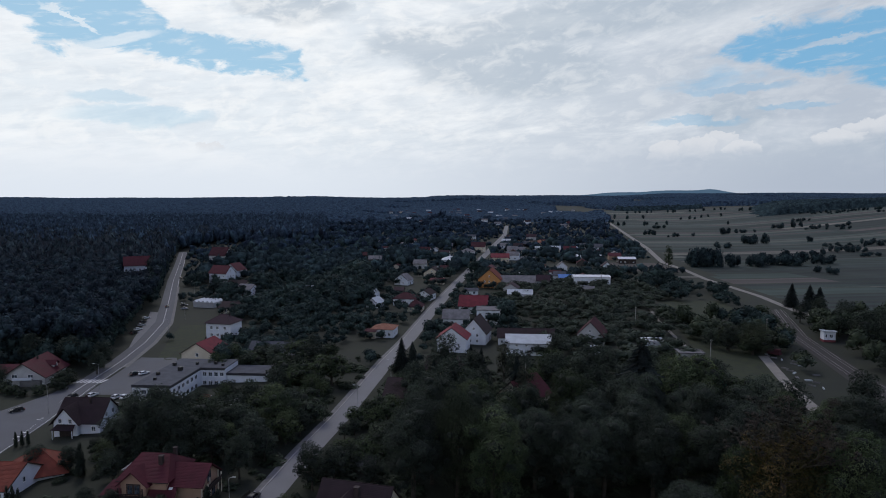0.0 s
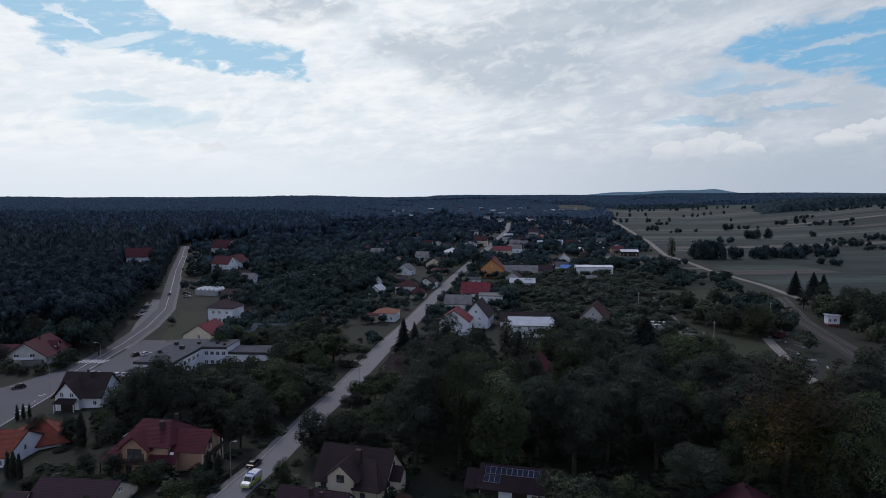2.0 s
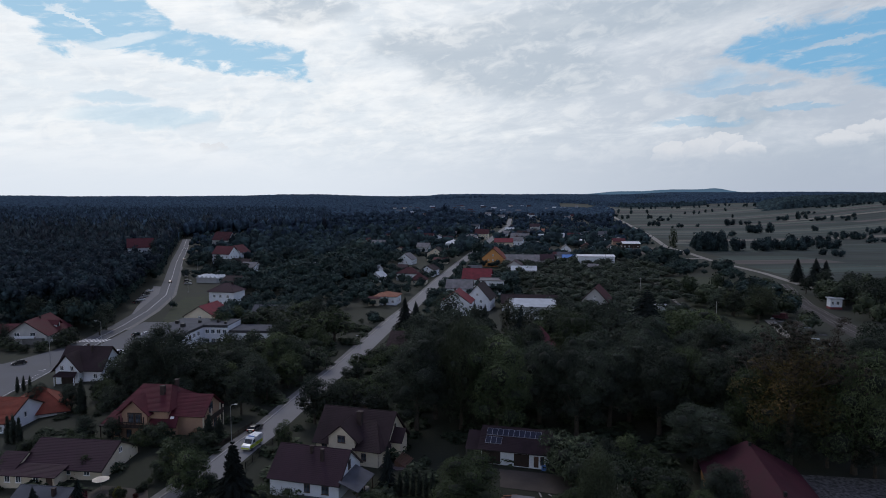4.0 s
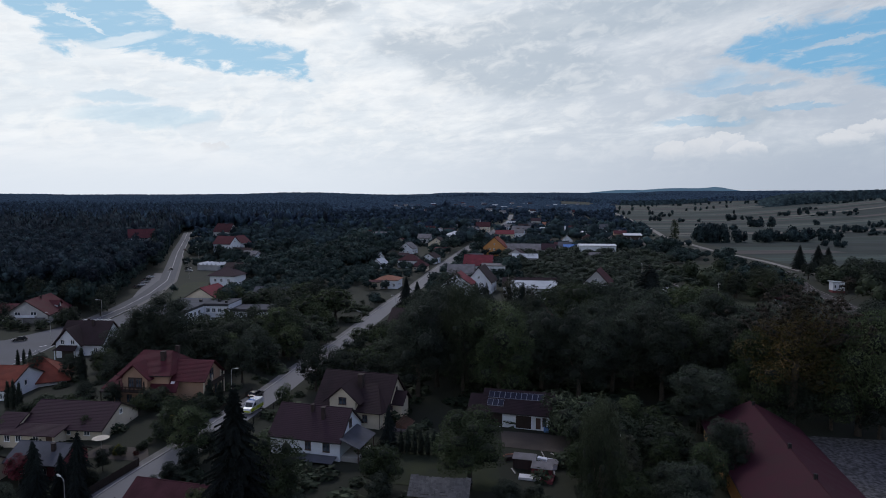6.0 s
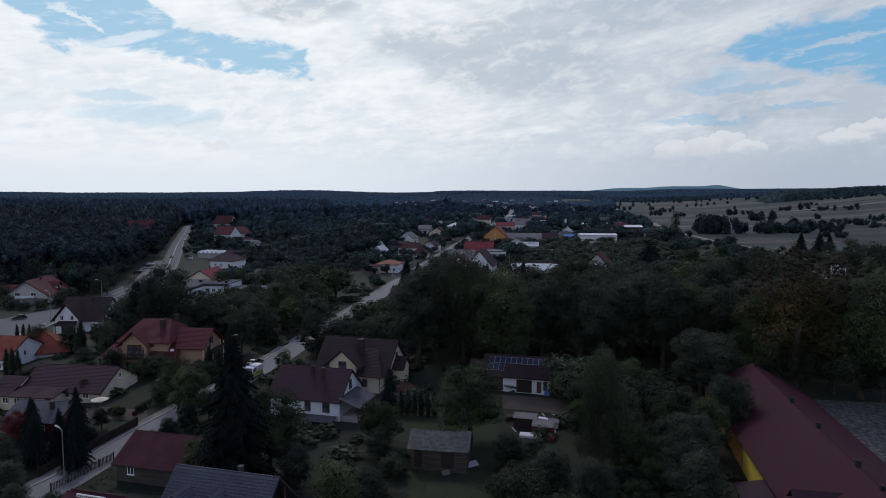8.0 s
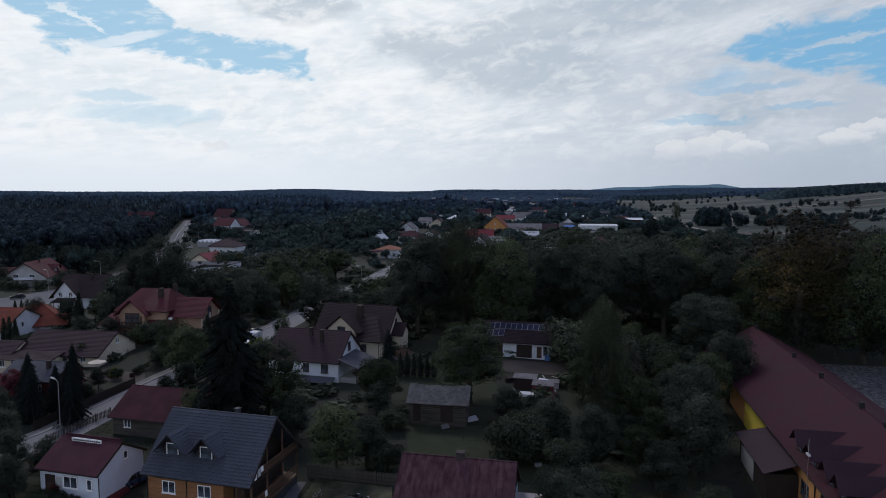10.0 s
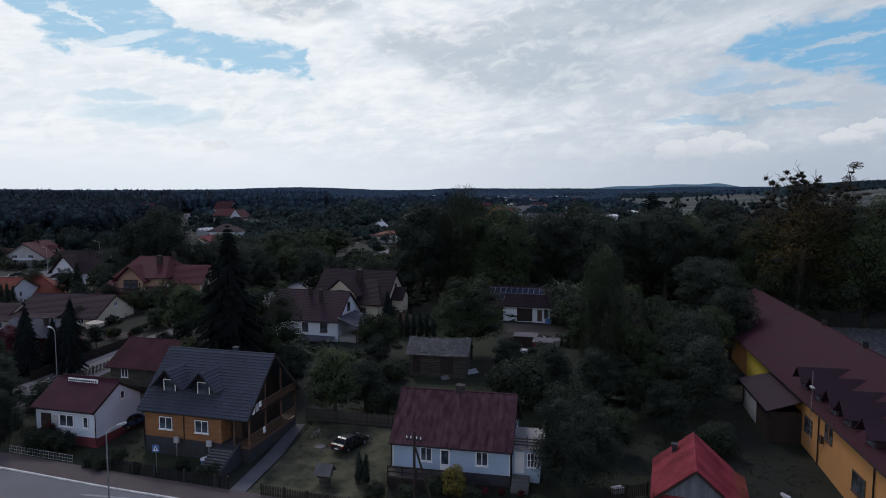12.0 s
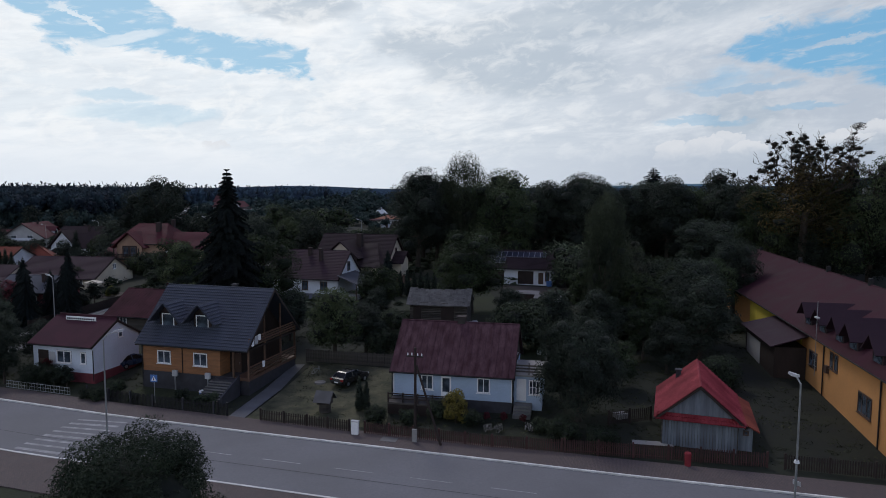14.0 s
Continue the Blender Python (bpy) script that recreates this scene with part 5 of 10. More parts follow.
def white_shop():
    """The small white house with a burgundy roof and a sign board on its ridge."""
    h = house("house", -40.6, 72.5, -14.6, 8.0, 6.7, 4.0, 1.95, "gable", M["coolwhite"], R["burgundy"], "small white house with burgundy roof and ridge sign board", over=0.55, style="plain", pitch=0.5,
              plinth=M["redplinth"], base=0.85, chimneys=(), door=-2.6, gable_over=0.12,
              windows=[("F", 0.1, 2.45, 1.9, 1.35), ("F", 2.6, 2.45, 0.7, 1.25, 0), ("R", 0.5, 4.5, 0.65, 0.95, 0)])
    b = part("sign_board", boxed(-2.3, 1.7, -0.5, -0.42, 5.75, 6.25), M["frame"], h, "white sign board with a row of dark bars")
    for i in range(13):
        part("sign_bar", boxed(-2.15 + i * 0.29, -1.95 + i * 0.29, -0.525, -0.502, 5.92, 6.10), M["plinth"], b)
    for x in (-2.0, 1.4):
        part("sign_leg", boxed(x - 0.03, x + 0.03, -0.40, -0.34, 5.3, 6.2), M["iron"], b)
    part("ridge_board", boxed(-3.6, 4.0, 0.02, 0.12, 5.7, 6.45), R["burgundy"], h)
    # flat dark panel on the wall stands for the shade in the entrance
    part("entrance_recess", boxed(-3.3, -1.95, -3.40, -3.34, 0.4, 3.05), M["darkwood"], h)
    part("notice_panel", boxed(-1.85, -1.05, -3.40, -3.355, 1.7, 2.9), M["greywall"], h)
    part("porch", boxed(-3.95, -2.0, -4.2, -3.4, -0.6, 0.5), M["concrete"], h)
    downpipe(h, 3.9, -3.43, 0.1, 3.4)
    return h


def blue_house():
    """The pale blue house with a burgundy sheet roof, a terrace and a flat-roofed porch with a balcony."""
    h = house("house", 1.1, 64.66, -11.2, 11.2, 8.8, 3.5, 3.6, "gable", M["blue_siding"], R["wornred"], "pale blue clapboard house with a worn burgundy sheet roof", over=0.42, style="seams", pitch=0.62,
              plinth=M["plinth"], base=0.85, chimneys=(), door=False, gable_over=0.3,
              windows=[("F", -2.35, 2.3, 1.15, 1.4), ("F", 3.0, 2.3, 1.2, 1.4), ("L", 0.0, 2.3, 1.1, 1.4), ("R", 0.3, 4.9, 0.9, 1.1)])
    for i in range(18):
        part("clapboard", boxed(-5.62, 5.62, -4.427, -4.404, 0.88 + i * 0.145, 0.995 + i * 0.145), M["blue_siding"], h)
    d = part("door", boxed(-1.0, -0.05, -4.46, -4.36, 0.9, 2.95), M["frame"], h, "white glazed terrace door")
    part("pane", boxed(-0.86, -0.19, -4.475, -4.462, 1.5, 2.8), M["glass"], d)
    part("corner_board", boxed(5.55, 5.68, -4.46, -4.3, 0.85, 3.3), M["frame"], h)
    part("corner_board", boxed(-5.68, -5.55, -4.46, -4.3, 0.85, 3.3), M["frame"], h)
    t = part("terrace", boxed(-5.7, 1.2, -6.4, -4.47, 0.62, 0.78), M["oldwood"], h, "wooden terrace with a board railing")
    for x in (-5.6, -4.2, -2.8, -1.4, 0.0, 1.1):
        part("post", boxed(x - 0.06, x + 0.06, -6.36, -6.24, -0.8, 1.7), M["darkwood"], t)
    for z in (1.1, 1.55):
        part("rail", boxed(-5.65, 1.15, -6.40, -6.36, z, z + 0.12), M["darkwood"], t)
    part("skirt", boxed(-5.65, 1.15, -6.34, -6.28, -0.6, 0.6), M["darkwood"], t)
    e = part("porch_room", boxed(5.7, 8.3, -3.2, 1.8, -0.8, 3.1), M["blue_siding"], h, "flat-roofed pale blue entrance porch")
    part("porch_roof", boxed(5.6, 8.6, -3.5, 2.0, 3.1, 3.28), M["concrete"], e)
    for k in range(3):
        part("rail", boxed(5.7, 8.5, -3.44, -3.38, 3.5 + k * 0.28, 3.64 + k * 0.28), M["oldwood"], e)
        part("rail", boxed(8.44, 8.5, -3.3, 1.9, 3.5 + k * 0.28, 3.64 + k * 0.28), M["oldwood"], e)
    for x in (5.75, 7.1, 8.44):
        part("post", boxed(x - 0.05, x + 0.05, -3.46, -3.36, 3.2, 4.4), M["oldwood"], e)
    window(h, pose(7.6, -3.21, 2.05), 1.0, 1.4, M["frame"], bars=2, cross=True)
    part("door", boxed(5.95, 6.85, -3.27, -3.19, 0.75, 2.8), M["frame"], h)
    for i in range(4):
        part("step", boxed(5.8, 7.4, -4.4 - i * 0.35, -3.3 - i * 0.35 if i == 0 else -4.05 - i * 0.35, -0.9, 0.6 - i * 0.18), M["slab"], h)
    part("gable_boards", prism(bmesh.new(), [(-4.2, 3.55), (4.2, 3.55), (0, 6.9)], 5.62, 5.66, "x"), M["darkwood"], h)
    chimney(h, 0.15, 0.15, 6.3, 7.75, 0.75)
    downpipe(h, 5.7, -4.5, 0.3, 3.2)
    downpipe(h, -5.72, -4.5, 0.3, 3.2)
    return h


def red_shed():
    """The boarded shed with a bright red sheet roof, its gable to the road."""
    h = thing("shed", on(21.4, 55.6, 71.3), "old grey boarded shed with a bright red sheet roof", "shed")
    part("wall", shell(bmesh.new(), 8.0, 5.8, -0.6, 2.45, 2.4, "gable"), M["oldwood"], h)
    make_roof(h, 8.0, 5.8, 2.45, 2.5, "gable", 0.5, "tiles", R["red"], 0.36, thick=0.07)
    for i in range(25):
        y = -2.82 + i * 0.225
        part("board", boxed(-4.04, -4.004, y, y + 0.2, -0.4, 1.95), M["greywood"], h)
    part("gable_panel", prism(bmesh.new(), [(-2.45, 2.55), (2.45, 2.55), (0, 4.65)], -4.05, -4.01, "x"), M["greywood"], h)
    bm = bmesh.new()
    roof_slab(bm, (-4.55, 3.35, 2.05), (-4.55, -3.35, 2.05), (-4.02, -3.2, 2.5), (-4.02, 3.2, 2.5), 0.05, "tiles", 0.3)
    part("skirt_roof", bm, R["red"], h)
    part("lean_to", boxed(-3.4, 3.5, -4.0, -2.92, -0.6, 1.75), M["greywood"], h)
    bm = bmesh.new()
    roof_slab(bm, (4.0, -4.45, 1.62), (-3.9, -4.45, 1.62), (-3.9, -2.8, 2.5), (4.0, -2.8, 2.5), 0.06, "seams", 0.28)
    part("lean_to_roof", bm, R["rustred"], h)
    window(h, pose(-3.41, -3.5, 1.3, 0, 0, -90), 0.4, 0.4, M["brownframe"], bars=0, sill=False)
    chimney(h, 2.9, 1.6, 3.2, 4.3, 0.45, M["plinth"])
    return h


def long_house():
    """The long ochre building with a burgundy roof, a row of dormers and a lean-to."""
    h = thing("long_building", on(47.6, 80.1, 79.2), "long ochre building with a burgundy sheet roof and dormers", "building")
    ln, dp, z1, rise = 73.0, 15.4, 5.0, 4.0
    part("wall", shell(bmesh.new(), ln, dp, -3.5, z1, rise, "gable"), M["ochre"], h)
    part("gable_end", prism(bmesh.new(), [(-7.7, 2.0), (7.7, 2.0), (7.7, z1), (0, z1 + rise), (-7.7, z1)], 36.5, 36.56, "x"), M["yellow"], h)
    make_roof(h, ln, dp, z1, rise, "gable", 0.6, "plain", R["maroon"], 0.9, thick=0.12, gable_over=0.3)
    part("yellow_bay", boxed(-12.0, 9.0, 7.71, 7.76, -2.5, 4.55), M["yellow"], h)
    for x, z, w, hh, bars in ((-34.2, 1.4, 2.6, 1.8, 2), (-27.8, 1.4, 2.6, 1.8, 2), (-21.4, 3.3, 0.8, 1.6, 0), (-20.3, 3.3, 0.8, 1.6, 0), (-15.5, 2.2, 2.2, 1.6, 1)):
        window(h, pose(x, dp / 2, z, 0, 0, 180), w, hh, M["brownframe"], bars=bars)
    part("vent_box", boxed(-19.8, -19.2, dp / 2 + 0.02, dp / 2 + 0.3, 1.9, 2.6), M["brownframe"], h)
    for x in (-30.7, -18.5):
        part("downpipe", rod(bmesh.new(), (x, dp / 2 + 0.1, -2.2), (x, dp / 2 + 0.1, z1 - 0.5), 0.07), M["iron"], h)
    for x in (-28.8, -24.0, -20.9, -16.6, -12.6):
        d = thing("dormer", Matrix(), "", "")
        d.parent = h
        d.matrix_local = pose(x, 0, 0, 0, 0, 180)
        if "label" in d:
            del d["label"]
        w, hh = 2.0, 1.7
        y0, z0 = -dp / 2 + 0.35, z1 - 0.1
        part("dormer_body", prism(bmesh.new(), [(-w / 2, z0), (w / 2, z0), (w / 2, z0 + hh), (0, z0 + hh + 0.9), (-w / 2, z0 + hh)], y0, y0 + 5.5), R["brown"], d)
        bm = bmesh.new()
        e, r, f, b = z0 + hh - 0.45, z0 + hh + 0.95, y0 - 0.8, y0 + 6.2
        roof_slab(bm, (-w / 2 - 0.35, b, e), (-w / 2 - 0.35, f, e), (0, f, r), (0, b, r), 0.08, "plain")
        roof_slab(bm, (w / 2 + 0.35, f, e), (w / 2 + 0.35, b, e), (0, b, r), (0, f, r), 0.08, "plain")
        part("dormer_roof", bm, R["purple"], d)
        part("pane", boxed(-0.7, 0.7, y0 - 0.03, y0 - 0.01, z0 + 0.3, z0 + 1.65), M["glass"], d)
        part("dormer_sill", boxed(-0.85, 0.85, y0 - 0.22, y0 - 0.012, z0 + 0.12, z0 + 0.24), M["zinc"], d)
    for x, hh in ((34.5, 0.7), (14.5, 0.8), (3.8, 0.8), (-8.5, 0.8), (-14.5, 0.6)):
        part("vent_pipe", boxed(x - 0.22, x + 0.22, -0.22, 0.22, z1 + rise - 0.2, z1 + rise + hh), M["iron"], h)
    # the lean-to with the brown roof
    a = part("lean_to", boxed(-13.7, -2.2, 7.77, 10.9, -2.6, 2.9), M["darkwood"], h, "dark wooden lean-to with a brown roof")
    bm = bmesh.new()
    roof_slab(bm, (-1.6, 11.4, 2.95), (-14.2, 11.4, 2.95), (-14.2, 7.77, 4.2), (-2.6, 7.77, 4.2), 0.1, "plain")
    part("lean_to_roof", bm, R["purple"], a)
    part("white_panel", boxed(-8.5, -3.0, 10.9, 10.96, -2.0, 2.2), M["greywall"], a)
    for i in range(4):
        part("step", boxed(-15.0, -13.7, 8.2, 9.6, -2.2, -0.3 - i * 0.2 - 0.6), M["concrete"], a)
    ant = part("antenna", rod(bmesh.new(), (-18.2, 8.45, 1.2), (-18.2, 8.45, 8.6), 0.03), M["zinc"], h, "television antenna on a pole")
    for z in (2.2, 2.7, 3.3):
        part("antenna_rod", rod(bmesh.new(), (-18.7, 8.45, z), (-17.7, 8.45, z), 0.015), M["zinc"], ant)
    part("antenna_plate", boxed(-18.5, -17.7, 8.3, 8.55, 6.9, 7.05), M["greywall"], ant)
    return h


wood_house()
white_shop()
blue_house()
red_shed()
long_house()

# ---- the second row of houses ----
house("house", -38.8, 90.4, -14, 12.6, 9.0, 2.4, 2.7, "gable", M["oldwood"], R["rust"], "old wooden house with a ribbed dark red sheet roof", over=0.45, style="seams", pitch=0.45, chimneys=(), windows=[("F", -4.0, 1.5, 1.1, 1.3), ("L", 0, 1.4, 1.0, 1.2)], door=False)


def ranch():
    h = house("house", -70.5, 122.6, -6, 16.0, 11.5, 2.1, 3.0, "gable", M["cream"], R["purple"], "low cream house with a brown-violet roof and side wing", over=0.6, chimneys=(), door=False,
              windows=[("F", 1.0, 1.5, 1.6, 1.4), ("F", 5, 1.5, 1.2, 1.4), ("R", 0, 3.6, 1.0, 1.0)], style="courses", gable_over=0.25)
    part("front_wing", boxed(-9.5, 1.0, -9.0, -5.7, -1.2, 1.9), M["cream"], h)
    bm = bmesh.new()
    roof_slab(bm, (-10.0, -9.6, 1.7), (1.5, -9.6, 1.7), (1.5, -5.6, 2.45), (-10.0, -5.6, 2.45), 0.14, "courses")
    part("wing_roof", bm, R["purple"], h)
    part("side_wing", shell(bmesh.new(), 4.0, 8.0, -1.2, 1.9, 1.9, "gable"), M["cream"], h).matrix_local = pose(-9.9, -4, 0)
    for s in (-1, 1):
        bm = bmesh.new()
        a, b = (-12.4, -7.6) if s < 0 else (-7.6, -12.4)
        roof_slab(bm, (a, -4 + s * 4.5, 1.7), (b, -4 + s * 4.5, 1.7), (b, -4, 3.9), (a, -4, 3.9), 0.14, "courses")
        part("wing_roof", bm, R["purple"], h)
    for x in (-8.2, -6.0, -2.6):
        window(h, pose(x, -9.01, 0.95), 1.1, 1.2, M["frame"])
    part("terrace_door", boxed(-0.6, 0.6, -9.06, -9.0, -0.3, 1.7), M["brownframe"], h)


ranch()


def pale_house():
    h = house("house", -23.4, 113.7, -14.8, 13.0, 9.6, 3.35, 3.9, "gable", M["white"], R["purple"], "white block-walled house with a plain brown-violet roof", over=0.5, chimneys=((-0.02, -0.10), (0.17, -0.2)), door=False,
              windows=[("F", 0.6, 1.9, 1.1, 1.5), ("F", 4.0, 1.9, 1.3, 1.5), ("R", -0.2, 4.9, 1.1, 1.5)], mat_frame=M["brownframe"], gable_over=0.35, style="courses")
    part("side_porch", boxed(6.55, 9.6, -4.5, 1.5, -1.0, 0.5), M["concrete"], h)
    bm = bmesh.new()
    roof_slab(bm, (10.2, -5.2, 2.3), (10.2, 2.5, 2.3), (6.55, 2.5, 3.7), (6.55, -5.2, 3.7), 0.12, "plain")
    part("porch_roof", bm, R["darkgrey"], h)
    for y in (-4.9, -1.5, 2.2):
        part("post", boxed(9.8, 9.95, y - 0.07, y + 0.07, -1.0, 2.4), M["brownframe"], h)
    bm = bmesh.new()
    roof_slab(bm, (-1.0, -7.0, 0.0), (6.0, -7.0, 0.0), (6.0, -4.9, 0.5), (-1.0, -4.9, 0.5), 0.1, "plain")
    part("cellar_roof", bm, R["darkgrey"], h)


pale_house()


def villa():
    h = house("house", -17.4, 129.2, -16, 14.6, 10.4, 3.3, 4.9, "gable", M["cream"], R["brown"], "cream villa with a dark brown many-gabled roof", over=0.7, chimneys=(), door=False, style="courses",
              windows=[("F", 4.9, 1.9, 1.0, 1.4), ("F", -5.5, 2.0, 1.2, 1.3), ("R", -2, 2, 1.1, 1.4), ("R", 2.5, 2, 1.1, 1.4), ("R", 0.3, 5.2, 1.0, 1.3)], mat_frame=M["brownframe"], gable_over=0.5)
    g = part("front_gable", prism(bmesh.new(), [(-3.5, -1.5), (1.9, -1.5), (1.9, 4.9), (-0.8, 7.2), (-3.5, 4.9)], -7.4, 0), M["cream"], h)
    for s in (-1, 1):
        bm = bmesh.new()
        if s < 0:
            roof_slab(bm, (-4.5, 0.5, 4.2), (-4.5, -8.0, 4.2), (-0.8, -8.0, 7.35), (-0.8, 0.5, 7.35), 0.14, "courses")
        else:
            roof_slab(bm, (2.9, -8.0, 4.2), (2.9, 0.5, 4.2), (-0.8, 0.5, 7.35), (-0.8, -8.0, 7.35), 0.14, "courses")
        part("gable_roof", bm, R["brown"], g)
    window(h, pose(-0.8, -7.41, 4.6), 1.6, 1.4, M["brownframe"], bars=1)
    window(h, pose(-0.8, -7.41, 1.2), 1.8, 1.3, M["brownframe"], bars=1)
    part("front_room", boxed(1.9, 6.6, -7.0, -5.0, -1.5, 2.9), M["cream"], h)
    bm = bmesh.new()
    roof_slab(bm, (1.5, -7.7, 2.7), (7.3, -7.7, 2.7), (3.6, -0.4, 7.5), (0.6, -0.4, 7.5), 0.14, "courses")
    part("room_roof", bm, R["brown"], h)
    bm = bmesh.new()
    roof_slab(bm, (7.3, -7.7, 2.7), (8.0, -3.8, 2.7), (3.9, -0.4, 7.5), (3.6, -0.4, 7.5), 0.14, "courses")
    part("hip_roof", bm, R["brown"], h)
    chimney(h, 1.0, -2.6, 5.2, 8.6, 1.0)
    window(h, pose(3.6, -7.01, 1.4), 1.0, 1.4, M["brownframe"])
    part("side_bay", prism(bmesh.new(), [(-2.0, -1.5), (2.0, -1.5), (2.0, 3.4), (0, 5.0), (-2.0, 3.4)], 7.0, 9.2, "x"), M["cream"], h)
    for s in (-1, 1):
        bm = bmesh.new()
        if s < 0:
            roof_slab(bm, (5.5, -2.6, 3.0), (9.8, -2.6, 3.0), (9.8, 0, 5.15), (5.5, 0, 5.15), 0.14, "courses")
        else:
            roof_slab(bm, (9.8, 2.6, 3.0), (5.5, 2.6, 3.0), (5.5, 0, 5.15), (9.8, 0, 5.15), 0.14, "courses")
        part("bay_roof", bm, R["brown"], h)
    for i in range(6):
        part("terrace_step", boxed(9.3 + i * 0.4, 9.7 + i * 0.4, -5.5, -1.0, -1.2, 0.7 - i * 0.18), M["balcony"], h)
    part("terrace", rod(bmesh.new(), (9.5, -2.5, -1.2), (9.5, -2.5, -0.35), 4.6, n=24), M["paver"], h, "curved red paver terrace")
    downpipe(h, 6.6, -7.05, -0.5, 2.5)


villa()


def solar_garage():
    h = house("garage", 13.9, 125.9, -14, 12.6, 8.8, 3.0, 2.6, "gable", M["white"], R["brown"], "white garage with brown tiled roof and solar panels", over=0.6, chimneys=(), door=False, style="courses",
              windows=[("F", 5.4, 1.4, 0.7, 1.6, 0)], category="garage", mat_frame=M["brownframe"])
    # dark sheet on the closed wall paints the shaded inside of the garage
    part("garage_opening", boxed(0.0, 2.9, -4.44, -4.41, -0.1, 2.3), M["darkwood"], h)
    part("door", boxed(3.8, 4.7, -4.45, -4.41, 0.0, 2.1), M["brownframe"], h)
    # the bay's inner shade, again a dark sheet on the wall
    part("open_bay", boxed(-6.2, -2.6, -4.44, -4.41, -0.1, 2.4), M["darkwood"], h)
    n = Vector((0, -2.6, 4.4)).normalized()
    tilt = math.degrees(math.atan2(2.6, 4.4))
    for i in range(10):
        for row in range(2):
            if row and i > 2:
                continue
            y = -1.35 - row * 1.72
            p = part("solar_panel", boxed(-0.5, 0.5, -0.8, 0.8, 0.0, 0.05), M["solar"], h, "dark blue solar panel in a pale frame")
            p.matrix_local = pose(-5.2 + i * 1.06, y, 3.0 + 2.6 * (1 + y / 4.4) + 0.27, tilt)
            bm = bmesh.new()
            for b in ((-0.52, 0.52, -0.82, -0.78), (-0.52, 0.52, 0.78, 0.82), (-0.52, -0.48, -0.78, 0.78), (0.48, 0.52, -0.78, 0.78)):
                box(bm, *b, -0.02, 0.07)
            part("panel_frame", bm, M["zinc"], p)
    part("side_roof", prism(bmesh.new(), [(-4.2, 2.2), (4.2, 2.2), (0.3, 4.6), (-0.3, 4.6)], -9.6, -6.4, "x"), R["brown"], h)
    for y in (-4, 4):
        part("post", boxed(-9.4, -9.2, y - 0.1, y + 0.1, -1.2, 2.3), M["oldwood"], h)


solar_garage()


def old_barn():
    """The small sagging barn with a roof of weathered shakes."""
    h = thing("barn", on(-1.1, 92.2, -9) @ pose(0, 0, 0.9), "small decaying wooden barn with a sagging shake roof", "barn")
    part("wall", shell(bmesh.new(), 8.0, 4.6, -1.8, 2.4, 1.35, "gable"), M["oldwood"], h)
    for i in range(12):
        part("log", rod(bmesh.new(), (-4.02, -2.32, -0.2 + i * 0.24), (4.02, -2.32, -0.2 + i * 0.24), 0.11, n=6), M["oldwood"], h)
    rng = random.Random(3)
    for s in (-1, 1):
        for c in range(13 if s < 0 else 6):
            for i in range(23 if s < 0 else 6):
                n, rows = (23, 13) if s < 0 else (6, 6)
                u0, u1 = -4.45 + 8.9 * i / n, -4.45 + 8.9 * (i + 1) / n
                v = c / rows
                y0, y1 = s * 2.8 * (1 - v), s * 2.8 * (1 - v - 1.4 / rows)
                sag = -0.20 * (1 - ((u0 + 0.3) / 4.5) ** 2) * (0.4 + v) - (0.45 if s > 0 else 0.0) * v
                z0, z1 = 2.2 + 1.95 * v + sag, 2.2 + 1.95 * (v + 1.4 / rows) + sag + 0.02 + rng.uniform(-0.05, 0.07)
                t = 0.03 + rng.random() * 0.09
                bm = bmesh.new()
                q = ((u0, y0, z0), (u1 - 0.02, y0, z0 + rng.uniform(-.03, .03)), (u1 - 0.02, y1, z1), (u0, y1, z1))
                if s > 0:
                    q = (q[1], q[0], q[3], q[2])
                hexa(bm, q, [(a, b - s * -0.02, c2 + t) for a, b, c2 in q])
                part("shake", bm, R["shake"], h)
    # two dark sheets over the logs imitate the dark inside of open doors
    part("doorway", boxed(0.4, 2.2, -2.46, -2.40, -0.4, 2.0), M["darkwood"], h)
    part("doorway", boxed(-3.5, -2.4, -2.46, -2.40, -0.4, 2.0), M["darkwood"], h)
    return h


old_barn()


